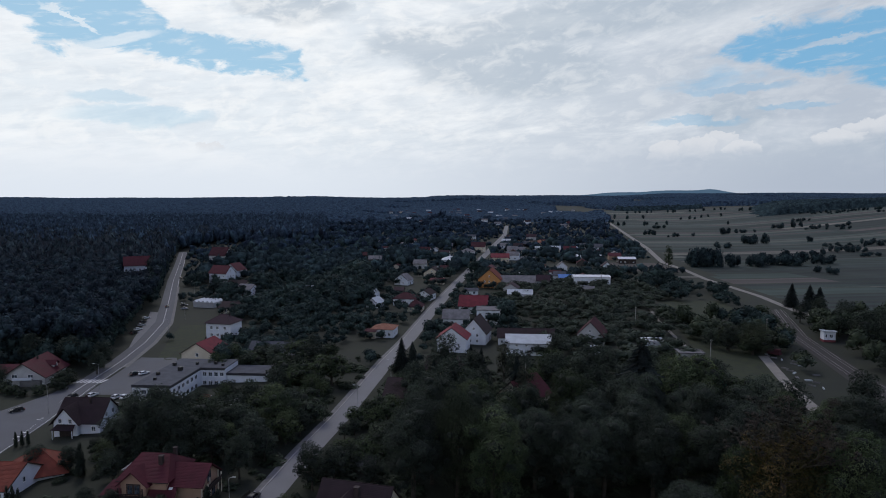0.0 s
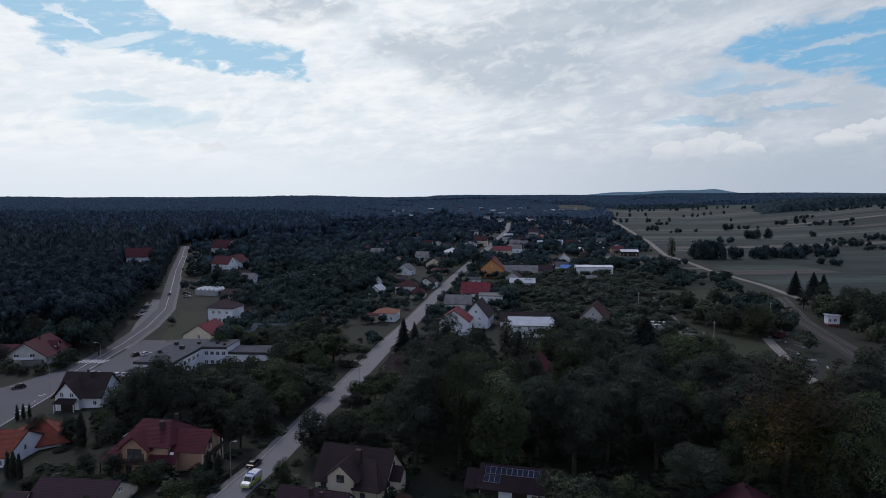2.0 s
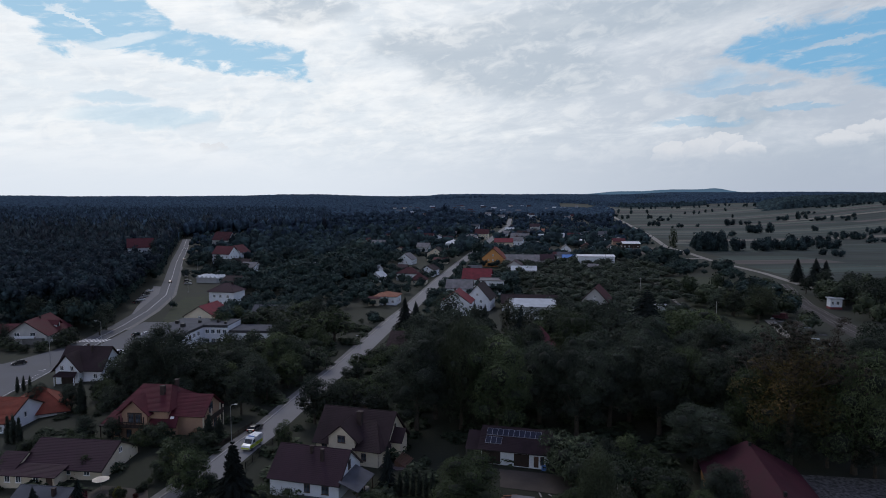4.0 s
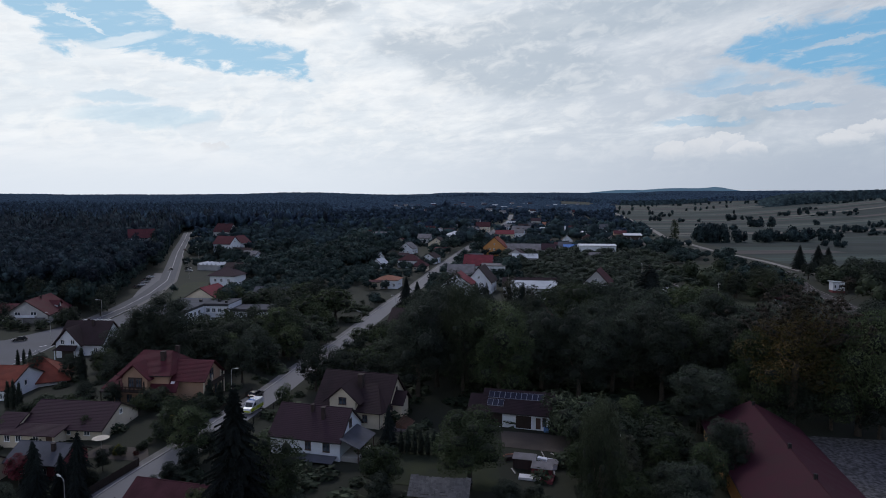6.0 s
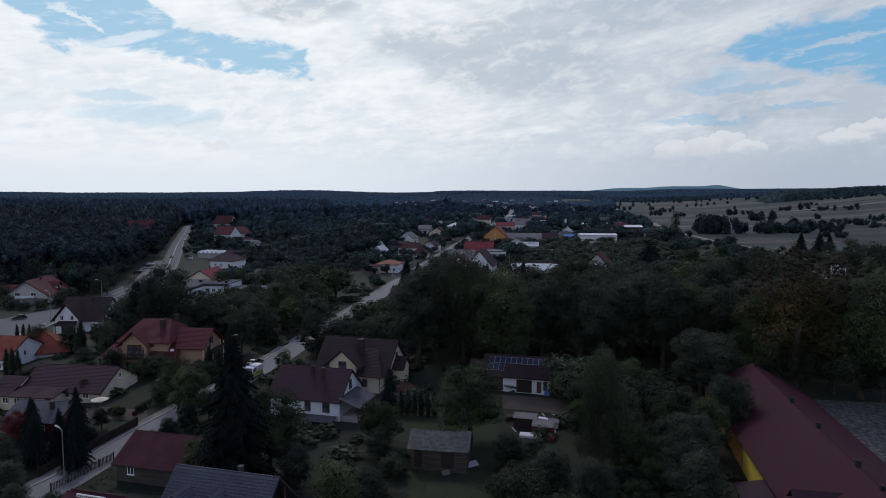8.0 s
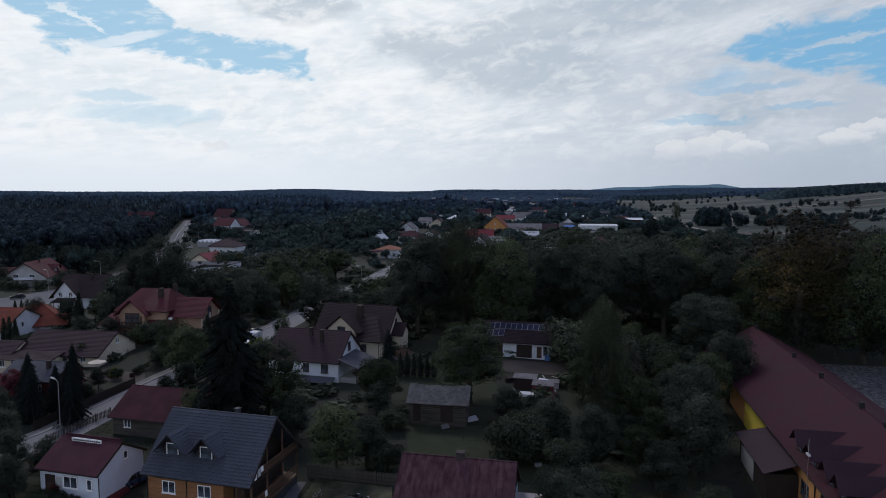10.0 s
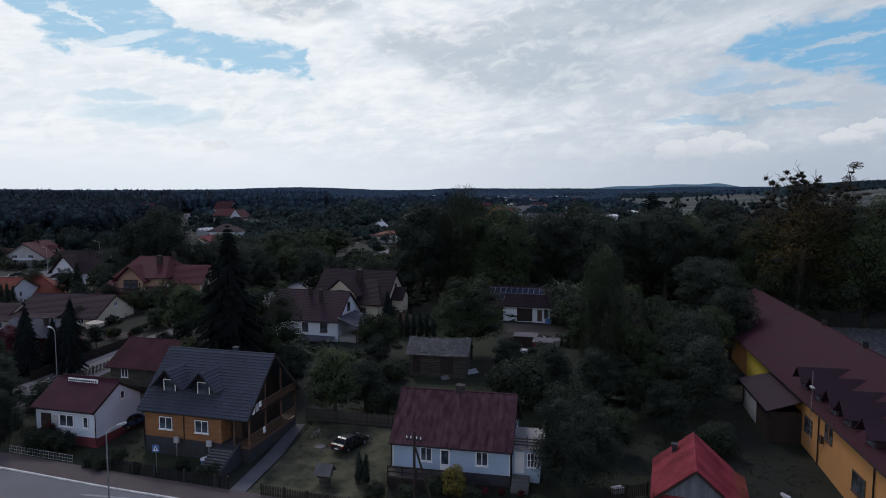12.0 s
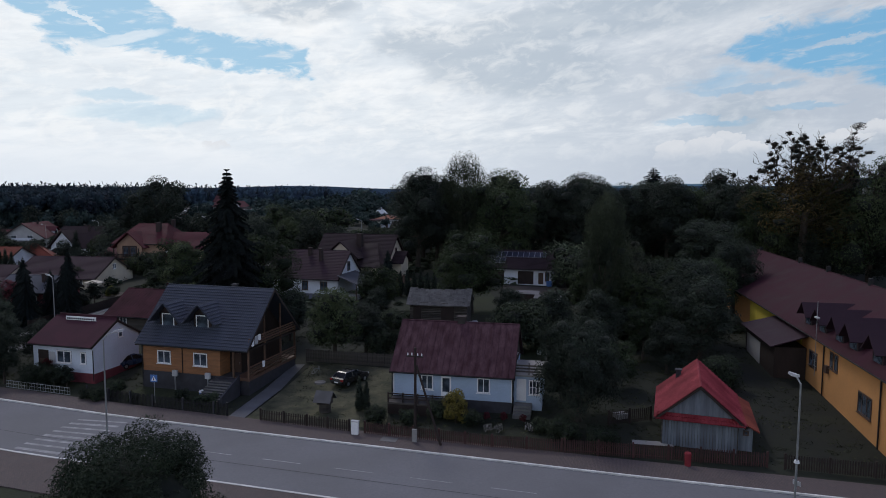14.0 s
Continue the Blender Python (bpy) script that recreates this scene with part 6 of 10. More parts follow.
def red_villa():
    """The peach villa: a hipped main block, a front gable with a balcony, a gabled wing with pillars, lower apron roofs."""
    h = house("house", -63.6, 141.2, -6, 10.4, 11.0, 6.3, 3.4, "hip", M["peach"], R["wine"], "peach-coloured villa with wine-red tiled roofs and balconies", over=0.7, style="courses", chimneys=(), door=False,
              windows=[("L", 1.0, 4.6, 1.2, 1.3)], mat_frame=M["brownframe"], hip=0.183)
    chimney(h, 2.4, -2.2, 7.6, 10.2, 0.9)
    chimney(h, 3.6, 1.6, 8.2, 10.6, 0.7)
    # front gable with the balcony
    g = part("front_gable", prism(bmesh.new(), [(-4.3, -1.5), (1.1, -1.5), (1.1, 5.9), (-1.6, 8.2), (-4.3, 5.9)], -6.6, 0), M["peach"], h)
    two_slopes(g, "gable_roof", -5.2, 2.0, -7.5, 2.0, 5.1, 8.35, "y", R["wine"])
    # no real niche: its shade is a dark sheet on the gable
    part("recess", boxed(-3.2, 0.0, -6.64, -6.604, 3.3, 5.6), M["darkwood"], g)
    for u in (-2.4, -0.8):
        window(h, pose(u, -6.65, 4.35), 1.2, 2.0, M["brownframe"])
    for u in (-3.0, -0.4):
        window(h, pose(u, -6.61, 1.1), 1.2, 1.7, M["brownframe"], bars=1)
    b = part("balcony", boxed(-4.5, 1.3, -8.1, -6.6, 2.8, 3.0), M["darkwood"], h)
    for i in range(20):
        part("baluster", boxed(-4.4 + i * 0.29, -4.3 + i * 0.29, -8.05, -7.98, 3.0, 3.9), M["darkwood"], b)
    part("rail", boxed(-4.5, 1.3, -8.1, -7.94, 3.9, 4.02), M["darkwood"], b)
    for x in (-4.3, 1.1):
        part("post", boxed(x - 0.1, x + 0.1, -8.0, -7.8, -1.2, 5.2), M["darkwood"], b)
    # front-left room and its apron roof, open porch beside it
    part("front_room", boxed(-7.4, -4.3, -6.2, -1.0, -1.5, 3.2), M["peach"], h)
    bm = bmesh.new()
    roof_slab(bm, (-9.0, -7.0, 3.0), (-4.3, -7.0, 3.0), (-4.3, -3.6, 4.9), (-8.0, -3.6, 4.9), 0.14, "courses")
    part("apron_roof", bm, R["wine"], h)
    bm = bmesh.new()
    roof_slab(bm, (-10.6, -5.6, 1.9), (-7.4, -5.6, 1.9), (-7.4, -1.0, 2.9), (-10.6, -1.0, 2.9), 0.12, "plain")
    part("porch_roof", bm, R["brown"], h)
    for y in (-5.3, -1.4):
        part("post", boxed(-10.4, -10.25, y - 0.08, y + 0.08, -1.2, 2.2), M["darkwood"], h)
    window(h, pose(-5.9, -6.21, 1.0), 1.2, 1.4, M["brownframe"])
    # right apron roof with a skylight
    part("side_room", boxed(1.1, 6.6, -6.0, -1.0, -1.5, 3.0), M["peach"], h)
    bm = bmesh.new()
    roof_slab(bm, (1.3, -6.9, 2.7), (7.6, -6.9, 2.7), (7.0, -3.2, 5.9), (1.3, -3.2, 5.9), 0.14, "courses")
    ap = part("apron_roof", bm, R["wine"], h)
    sk = part("skylight", boxed(-0.4, 0.4, -0.6, 0.6, 0.0, 0.08), M["lens"], ap, "pale skylight in the tiled roof")
    sk.matrix_local = pose(6.0, -5.0, 4.55, 41)
    window(h, pose(3.2, -6.01, 1.1), 1.4, 1.5, M["brownframe"])
    # gabled wing with pillars and tall windows
    part("side_wing", prism(bmesh.new(), [(-4.2, -1.5), (4.2, -1.5), (4.2, 5.0), (-0.2, 7.9), (-4.2, 5.0)], 5.0, 12.2, "x"), M["peach"], h)
    two_slopes(h, "wing_roof", 2.0, 13.0, -5.0, 4.6, 4.5, 8.05, "x", R["wine"])
    for u in (-2.2, 1.6):
        window(h, pose(12.2, u, 1.4, 0, 0, 90), 1.5, 2.4, M["brownframe"])
    window(h, pose(12.2, -0.3, 5.3, 0, 0, 90), 1.8, 2.2, M["brownframe"])
    for y in (-4.0, -0.2, 3.9):
        part("corner_pillar", boxed(12.2, 12.36, y - 0.25, y + 0.25, -1.2, 4.9), M["cream"], h)
    b2 = part("side_balcony", boxed(12.3, 13.6, -3.6, 3.2, 3.2, 3.4), M["darkwood"], h)
    part("rail", boxed(13.5, 13.6, -3.6, 3.2, 3.6, 4.3), M["darkwood"], b2)
    for y in (-3.4, 3.0):
        part("post", boxed(13.35, 13.55, y - 0.1, y + 0.1, -1, 4.9), M["cream"], b2)
    for i in range(5):
        part("step", rod(bmesh.new(), (13.2, -2.2, -1.2), (13.2, -2.2, -0.4 + i * 0.16), 3.2 - i * 0.42, n=18), M["paver"], h)
    # white glazed bay at the back left
    t = part("bay", boxed(-8.2, -5.3, 0.5, 4.0, -1, 5.4), M["white"], h)
    part("bay_roof", prism(bmesh.new(), [(-8.7, 5.4), (-4.9, 5.4), (-6.8, 6.2)], 0.1, 4.5), R["grey"], t)
    window(h, pose(-6.8, 0.49, 4.4), 2.2, 1.3, M["frame"], bars=2)


red_villa()


def orange_house():
    h = house("house", -108.5, 151.0, -4, 20.0, 13.0, 3.3, 3.4, "gable", M["white"], R["orange"], "white house with large orange-red tiled roofs", over=0.8, style="courses", chimneys=(), door=False, gable_over=0.3,
              windows=[("F", 5.5, 1.5, 1.6, 1.3), ("F", 8, 1.5, 1.0, 1.3), ("R", -1.0, 3.2, 0.9, 1.3, 0), ("F", 1.5, 1.5, 1.6, 1.3)])
    part("rear_wing", shell(bmesh.new(), 12.0, 11.0, -1.2, 2.5, 3.4, "hip"), M["white"], h).matrix_local = pose(7.0, 8.0, 0.0, 0, 0, 30)
    w = thing("wing_roof", Matrix(), "", "")
    w.parent = h
    w.matrix_local = pose(7.0, 8.0, 0.0, 0, 0, 30)
    if "label" in w:
        del w["label"]
    make_roof(w, 12.0, 11.0, 2.6, 4.2, "hip", 1.1, "plain", R["orange"], 0.35)


orange_house()


def crossed_house():
    """The white house by the junction: a main roof with its gable to the side, a cross gable and a porch to the front."""
    h = house("house", -106.0, 191.5, -3, 13.0, 11.0, 3.9, 5.2, "gable", M["white"], R["brown"], "white house with steep crossed dark brown roofs and porch", over=0.7, style="courses", chimneys=((-0.06, 0.05), (0.12, -0.12)), door=False,
              windows=[("R", -1.8, 4.9, 1.1, 1.4), ("R", 1.6, 4.9, 1.1, 1.4), ("R", -0.8, 1.6, 1.2, 1.5), ("F", 4.6, 1.7, 1.2, 1.4)], gable_over=0.6)
    g = part("front_gable", prism(bmesh.new(), [(-6.3, -1.5), (0.7, -1.5), (0.7, 4.0), (-2.8, 8.0), (-6.3, 4.0)], -7.0, 0), M["white"], h)
    two_slopes(g, "gable_roof", -7.2, 1.6, -7.8, 1.5, 3.2, 8.25, "y", R["brown"])
    for u in (-4.3, -1.3):
        window(h, pose(u, -7.01, 4.3), 1.1, 1.4, M["frame"])
    bm = bmesh.new()
    roof_slab(bm, (-5.8, -9.4, 2.3), (0.8, -9.4, 2.3), (0.2, -7.0, 3.3), (-5.2, -7.0, 3.3), 0.12, "courses")
    p = part("porch_roof", bm, R["brown"], h)
    for x in (-5.4, 0.4):
        part("post", boxed(x - 0.1, x + 0.1, -9.2, -9.0, -1.2, 2.4), M["white"], p)
    # shade below the porch roof, painted as a dark sheet on the wall
    part("porch_shade", boxed(-4.6, -0.6, -7.06, -7.02, -0.3, 2.1), M["darkwood"], h)




def forest_house():
    """The large house at the edge of the forest: a grey gable towards the junction, a dormer and a lower wing."""
    h = house("house", -155.0, 245.0, 95, 17.0, 14.6, 3.5, 4.9, "gable", M["greywall"], R["wine"], "grey-white house with a faded wine-red roof and dormer", over=0.9, style="courses", chimneys=((0.0, -0.06),), door=False,
              windows=[("L", -3.2, 3.6, 2.0, 1.3), ("L", 2.4, 3.6, 2.0, 1.3), ("F", -5.0, 1.6, 1.4, 1.4), ("F", 1.0, 1.6, 1.4, 1.4), ("F", 5.0, 1.6, 1.4, 1.4)], gable_over=0.9)
    b = part("balcony", boxed(-9.9, -8.5, -3.4, 3.4, 2.3, 2.45), M["concrete"], h, "white balcony below the gable")
    part("balcony_front", boxed(-9.96, -9.88, -3.4, 3.4, 2.4, 3.3), M["white"], b)
    part("ground_room", boxed(-10.2, -8.5, -6.4, 0.6, -1.0, 2.1), M["slab"], h)
    dormer(h, 2.2, -6.2, 3.6, 2.8, 2.1, 5.0, 1.2, R["wine"], M["white"], M["frame"], 0.5, "courses")
    part("side_wing", shell(bmesh.new(), 9.0, 9.0, -1.2, 3.3, 2.4, "gable"), M["greywall"], h).matrix_local = pose(1.0, 10.5, 0, 0, 0, -92)
    for s in (-1, 1):
        bm = bmesh.new()
        roof_slab(bm, (1 + s * 5.2, 6.0 if s < 0 else 15.6, 2.9), (1 + s * 5.2, 15.6 if s < 0 else 6.0, 2.9), (1, 15.6 if s < 0 else 6.0, 5.8), (1, 6.0 if s < 0 else 15.6, 5.8), -0.15, "plain")
        bmesh.ops.recalc_face_normals(bm, faces=bm.faces)
        part("wing_roof", bm, R["wine"], h)


crossed_house()
forest_house()
house("house", 25.5, 203.5, 52, 14.0, 11.5, 3.6, 5.2, "gable", M["cream"], R["wine"], "cream house with a steep wine-red roof among trees", over=0.7, style="courses", chimneys=((-0.1, 0.1),), door=False, windows=[("L", 0, 4.6, 1.2, 1.3), ("L", -2, 1.6, 1.2, 1.3)])
house("shed", 12.0, 190.0, -9, 9.0, 6.0, 2.4, 1.2, "gable", M["cream"], R["rust"], "low shed with a red roof among trees", chimneys=(), category="shed", windows=[], door=False)


def clinic():
    """The flat-roofed two-storey building in the shape of an L."""
    h = thing("flat_building", on(-93.5, 224.5, -4), "two-storey flat-roofed grey and white building", "building")
    for x0, x1, y0, y1, z in ((-6.5, 6.5, -16.0, 18.0, 6.6), (6.5, 15.5, 6.0, 18.0, 6.6), (15.5, 30.0, 7.0, 18.0, 4.6)):
        part("wall", boxed(x0, x1, y0, y1, -2, z), M["white"], h)
        part("roof", boxed(x0 - 0.2, x1 + 0.2 if x1 > 30 else x1 - 0.004, y0 - 0.2, y1 + 0.2, z, z + 0.3), R["darkgrey"], h)
        part("fascia", boxed(x0 - 0.24, x1 - 0.01, y0 - 0.26, y0 - 0.2, z - 0.5, z + 0.42), M["plinth"], h)
    part("fascia", boxed(6.52, 6.58, -16.2, 6.0, 6.1, 7.0), M["plinth"], h)
    for z in (1.4, 4.6):
        for i in range(6):
            window(h, pose(6.5, -14.0 + i * 3.2, z, 0, 0, 90), 1.8, 1.5, M["frame"])
        for i in range(5):
            window(h, pose(-5.2 + i * 2.6, -16.0, z), 1.6, 1.5, M["frame"])
        for i in range(4):
            window(h, pose(7.9 + i * 2.1, 6.0, z), 1.4, 1.5, M["frame"])
    for x, y, s in ((-4, -4, 1.0), (1, 2, 1.3), (3.5, 10, 0.9), (-4, 8, 1.1), (10, 11, 0.9), (13.5, 9, 0.8), (-2, -10, 0.8)):
        part("roof_vent", boxed(x - s / 2, x + s / 2, y - s / 2, y + s / 2, 6.9, 6.9 + s), M["iron"], h)


clinic()
house("house", -66.3, 105.0, -8, 9.0, 7.0, 2.6, 1.9, "gable", M["redplinth"], R["darkgrey"], "low house with red walls and a dark felt roof", over=0.5, chimneys=((0.25, -0.2),), door=False, windows=[("F", -2.0, 1.3, 1.0, 1.1), ("F", 2.0, 1.3, 1.0, 1.1)])
house("shed", -75.5, 101.5, -8, 6.5, 6.0, 2.6, 1.8, "gable", M["cream"], R["rust"], "low shed with a dark red sheet roof beside the gardens", over=0.4, chimneys=(), category="shed", windows=[("F", 1.0, 1.3, 0.9, 1.0)], door=False)

# ---- gardens, fences and street furniture near the road ----
strip("car_lawn", [(-18.6, 58.4), (-17.0, 66), (-15.6, 74.8)], [(-5.6, 56.0), (-5.6, 62), (-6.4, 72.6)], 0.05, M["dry"], "worn dry lawn where a car is parked", "lawn")
strip("house_drive", [(-20.3, 58.9), (-18.9, 66), (-17.8, 74)], [(-18.7, 58.5), (-17.2, 66), (-16.5, 74)], 0.09, M["darkslab"], "grey slab path beside the wooden house", "path")
strip("shop_lawn", [(-46.5, 66.6), (-45.5, 69.6)], [(-36.0, 63.8), (-35.5, 67.4)], 0.06, M["lawn"], "small front lawn of the white house", "lawn")
strip("front_garden", [(-33.5, 63.6), (-32.2, 67.2)], [(-22.0, 60.2), (-21.5, 64.6)], 0.06, M["lawn"], "small front lawn of the wooden house", "lawn")
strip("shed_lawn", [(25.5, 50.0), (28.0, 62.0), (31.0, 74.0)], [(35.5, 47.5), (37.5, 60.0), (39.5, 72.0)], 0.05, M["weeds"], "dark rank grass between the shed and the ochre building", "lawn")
strip("shed_path", [(15.0, 52.6), (15.2, 53.4)], [(18.2, 52.0), (18.4, 52.8)], 0.08, M["concrete"], "concrete slab path beside the shed", "path")
strip("barn_lawn", [(-4.5, 76), (-6, 90)], [(11.5, 73), (12, 90)], 0.05, M["lawn"], "mown back lawn in front of the barn", "lawn")
strip("villa_lawn", [(-9.5, 100), (-6, 120)], [(9, 97), (7, 117)], 0.05, M["lawn"], "rough lawn behind the thuja row", "lawn")
strip("garage_yard", [(9.6, 113.5), (9.9, 120.4)], [(26, 109.5), (24.5, 117.5)], 0.07, M["soil"], "trodden sandy yard in front of the garage", "yard")
strip("ranch_yard", [(-64, 109), (-62, 114)], [(-50.5, 107), (-53, 112)], 0.07, M["soil"], "bare earth yard beside the low house", "yard")
# crossing and lane marks on the main road
for i in range(8):
    a, b = Vector((-35.0, 51.4)).lerp(Vector((-33.6, 57.9)), i / 7), Vector((-30.7, 50.2)).lerp(Vector((-28.8, 57.2)), i / 7)
    d = (b - a).normalized()
    n = Vector((-d.y, d.x)) * (0.15 if i % 3 else 0.2)
    strip("crossing_stripe", [a + n, b + n], [a - n, b - n], 0.064, M["wornpaint"], "worn white stripe of the pedestrian crossing", "road marking")
centre = offset_line(KERB, -ROAD_W / 2)


def along(line, s):
    """The point s metres along a line of plan points."""
    for a, b in zip(line, line[1:]):
        a, b = Vector(a), Vector(b)
        if s <= (b - a).length:
            return a.lerp(b, s / (b - a).length)
        s -= (b - a).length
    return Vector(line[-1])


for i in range(36):
    s = 40 + i * 6.0
    p, q = along(centre, s), along(centre, s + 3.2)
    if p.x > -28:
        t = (q - p).normalized()
        n = Vector((-t.y, t.x)) * 0.05
        strip("lane_dash", [p + n, q + n], [p - n, q - n], 0.062, M["wornpaint"], "worn white dash of the centre line", "road marking")
strip("road_joint", offset_line(centre, -1.3), offset_line(centre, -1.36), 0.061, M["plinth"], "dark tarred joint along the road", "road marking")


def fence(points, height, pitch, mat, label, slat_w=0.09, post_every=2.6, post_mat=None, gap_from=0.08, pointed=True):
    """A picket fence along a line of plan points: posts, two rails and single pickets."""
    x0, y0 = points[0]
    f = thing("fence", on(x0, y0), label, "fence", "garden fences")
    inv = f.matrix_world.inverted()
    bm = bmesh.new()
    if pointed:
        prism(bm, [(-slat_w / 2, gap_from), (slat_w / 2, gap_from), (slat_w / 2, height - 0.06), (0, height), (-slat_w / 2, height - 0.06)], -0.012, 0.012)
    else:
        box(bm, -slat_w / 2, slat_w / 2, -0.012, 0.012, gap_from, height)
    slat = mesh_of("picket", bm, mat)
    post = mesh_of("post", boxed(-0.07, 0.07, -0.07, 0.07, -0.4, height + 0.08), post_mat or mat)
    for a, b in zip(points, points[1:]):
        a, b = Vector(a), Vector(b)
        ln, ang = (b - a).length, math.degrees(math.atan2(b.y - a.y, b.x - a.x))
        n = int(ln / pitch)
        for i in range(n):
            p = a.lerp(b, (i + 0.5) / n)
            part("picket", slat, None, f).matrix_local = inv @ on(p.x, p.y, ang) @ pose(0, -0.05, random.uniform(-0.02, 0.02), 0, random.uniform(-1, 1), 0)
        m = max(1, round(ln / post_every))
        for i in range(m + 1):
            p = a.lerp(b, i / m)
            part("post", post, None, f).matrix_local = inv @ on(p.x, p.y, ang)
        for z in (0.3, height - 0.3):
            za, zb = ground(a.x, a.y), ground(b.x, b.y)
            d = Vector(((b - a).x, (b - a).y, zb - za))
            part("rail", rod(bmesh.new(), inv @ Vector((a.x, a.y, za + z)), inv @ Vector((b.x, b.y, zb + z)), 0.035, n=4), mat, f)
    return f


def fline(x):
    """The line of the front fences, behind the pavement."""
    return (x, float(np.interp(x, [-60, -36.5, -28.4, -20.2, -8.0, 3.5, 13.6, 23.7, 34.0], [71.5, 64.3, 61.5, 58.9, 55.1, 52.0, 50.4, 48.5, 46.0])))


fence([fline(-36.2), fline(-28.4), fline(-21.8)], 1.25, 0.16, M["iron"], "dark metal fence of the wooden house", 0.07, 2.9, M["plinth"])
fence([fline(-21.4), fline(-20.4)], 1.3, 0.14, M["iron"], "dark metal garden gate", 0.07)
fence([fline(-17.0), fline(-12.5), fline(-8.6)], 1.15, 0.17, M["darkwood"], "dark brown picket fence along the pavement")
M["redpicket"] = material("red_brown_pickets", (0.060, 0.026, 0.024), 0.75, spread=0.3, scale=1.5, fine=9, random_shift=0.25)
fence([fline(-7.2), fline(-3), fline(3.5), fline(9)], 1.15, 0.17, M["redpicket"], "red-brown picket fence of the blue house")
fence([fline(9.2), fline(17), fline(24)], 1.2, 0.17, M["redpicket"], "red-brown picket fence beside the red-roofed shed")
fence([fline(25.2), fline(34)], 1.2, 0.17, M["darkwood"], "dark brown picket fence by the ochre building")
fence([(14.0, 56.5), (18.0, 57.5)], 1.3, 0.19, M["darkwood"], "dark board fence behind the garden")
fence([(-16.6, 75.3), (-11, 74.0), (-5.9, 72.9)], 1.5, 0.2, M["oldwood"], "old board fence behind the lawn", 0.16, pointed=False)
fence([(-53.4, 84.5), (-49.5, 93.5)], 1.2, 0.22, M["oldwood"], "weathered fence beside the side street", 0.12)
fence([(-57.6, 88.5), (-54.2, 97.5), (-51.6, 105.5)], 1.45, 0.18, M["darkwood"], "tall dark board fence along the side street", 0.16, pointed=False)
fence([(-38.2, 120.5), (-34.5, 136.0)], 1.3, 0.24, M["iron"], "dark arched metal fence of the villa", 0.05)
fence([(-46.5, 128), (-43.0, 141)], 1.2, 0.22, M["darkwood"], "brown garden fence along the side street")


def mesh_fence(points, label):
    """A low fence of wire mesh panels between thin posts."""
    x0, y0 = points[0]
    f = thing("fence", on(x0, y0), label, "fence", "garden fences")
    inv = f.matrix_world.inverted()
    for a, b in zip(points, points[1:]):
        a, b = Vector(a), Vector(b)
        for k in range(int((b - a).length / 1.9)):
            n = int((b - a).length / 1.9)
            p, q = a.lerp(b, k / n), a.lerp(b, (k + 0.94) / n)
            bm = bmesh.new()
            zp, zq = ground(p.x, p.y), ground(q.x, q.y)
            P, Q = Vector((p.x, p.y, zp)), Vector((q.x, q.y, zq))
            for z in (0.1, 0.45, 0.8):
                rod(bm, inv @ (P + Vector((0, 0, z))), inv @ (Q + Vector((0, 0, z))), 0.025, n=4)
            for i in range(7):
                m = P.lerp(Q, i / 6)
                rod(bm, inv @ (m + Vector((0, 0, 0.05))), inv @ (m + Vector((0, 0, 0.85))), 0.02, n=4)
            part("panel", bm, M["zinc"], f)


mesh_fence([fline(-46.5), fline(-38.2)], "low grey wire fence in front of the white house")


def street_lamp(x, y, h, arm, turn, label, head=0.9):
    """A street lamp: tapered steel pole, bent arm and flat lantern."""
    o = thing("street_lamp", on(x, y, turn), label, "street lamp", "street lamps")
    part("pole", rod(rod(bmesh.new(), (0, 0, -0.3), (0, 0, 1.2), 0.10, 0.09, 8), (0, 0, 1.2), (0, 0, h - 0.3), 0.07, 0.05, 8), M["zinc"], o)
    part("arm", rod(rod(bmesh.new(), (0, 0, h - 0.35), (0.25, 0, h), 0.045, n=6), (0.25, 0, h), (arm, 0, h + arm * 0.18), 0.04, n=6), M["zinc"], o)
    hd = bmesh.new()
    hexa(hd, ((arm - 0.1, -0.13, h + arm * 0.18 - 0.06), (arm + head, -0.10, h + arm * 0.2 + 0.02), (arm + head, 0.10, h + arm * 0.2 + 0.02), (arm - 0.1, 0.13, h + arm * 0.18 - 0.06)),
         ((arm - 0.1, -0.10, h + arm * 0.18 + 0.09), (arm + head, -0.07, h + arm * 0.2 + 0.14), (arm + head, 0.07, h + arm * 0.2 + 0.14), (arm - 0.1, 0.10, h + arm * 0.18 + 0.09)))
    lan = part("lantern", hd, M["greywall"], o)
    part("lens", boxed(arm + 0.1, arm + head - 0.15, -0.08, 0.08, h + arm * 0.18 - 0.05, h + arm * 0.18 - 0.01), M["lens"], lan)
    return o


street_lamp(-25.1, 46.9, 10.3, 0.85, 40, "grey steel street lamp beside the main road", 0.55)
lamp = street_lamp(19.2, 35.6, 10.7, 0.25, 120, "grey steel street lamp with a pale lantern", 0.45)
part("globe", rod(bmesh.new(), (0, 0, 5.9), (0, 0, 6.05), 0.16, 0.12, 10), M["lens"], lamp, "small pale lamp on a collar")
part("plate", boxed(-0.22, 0.22, -0.12, -0.09, 4.6, 4.85), M["greywall"], lamp)
for x, y, a in ((-52.4, 86.0, 150), (-26.2, 197, 170), (-18.4, 227.5, 170), (-44.6, 132.0, -10)):
    street_lamp(x, y, 8.0, 0.9, a, "slim grey lamp beside the side street", 0.7)
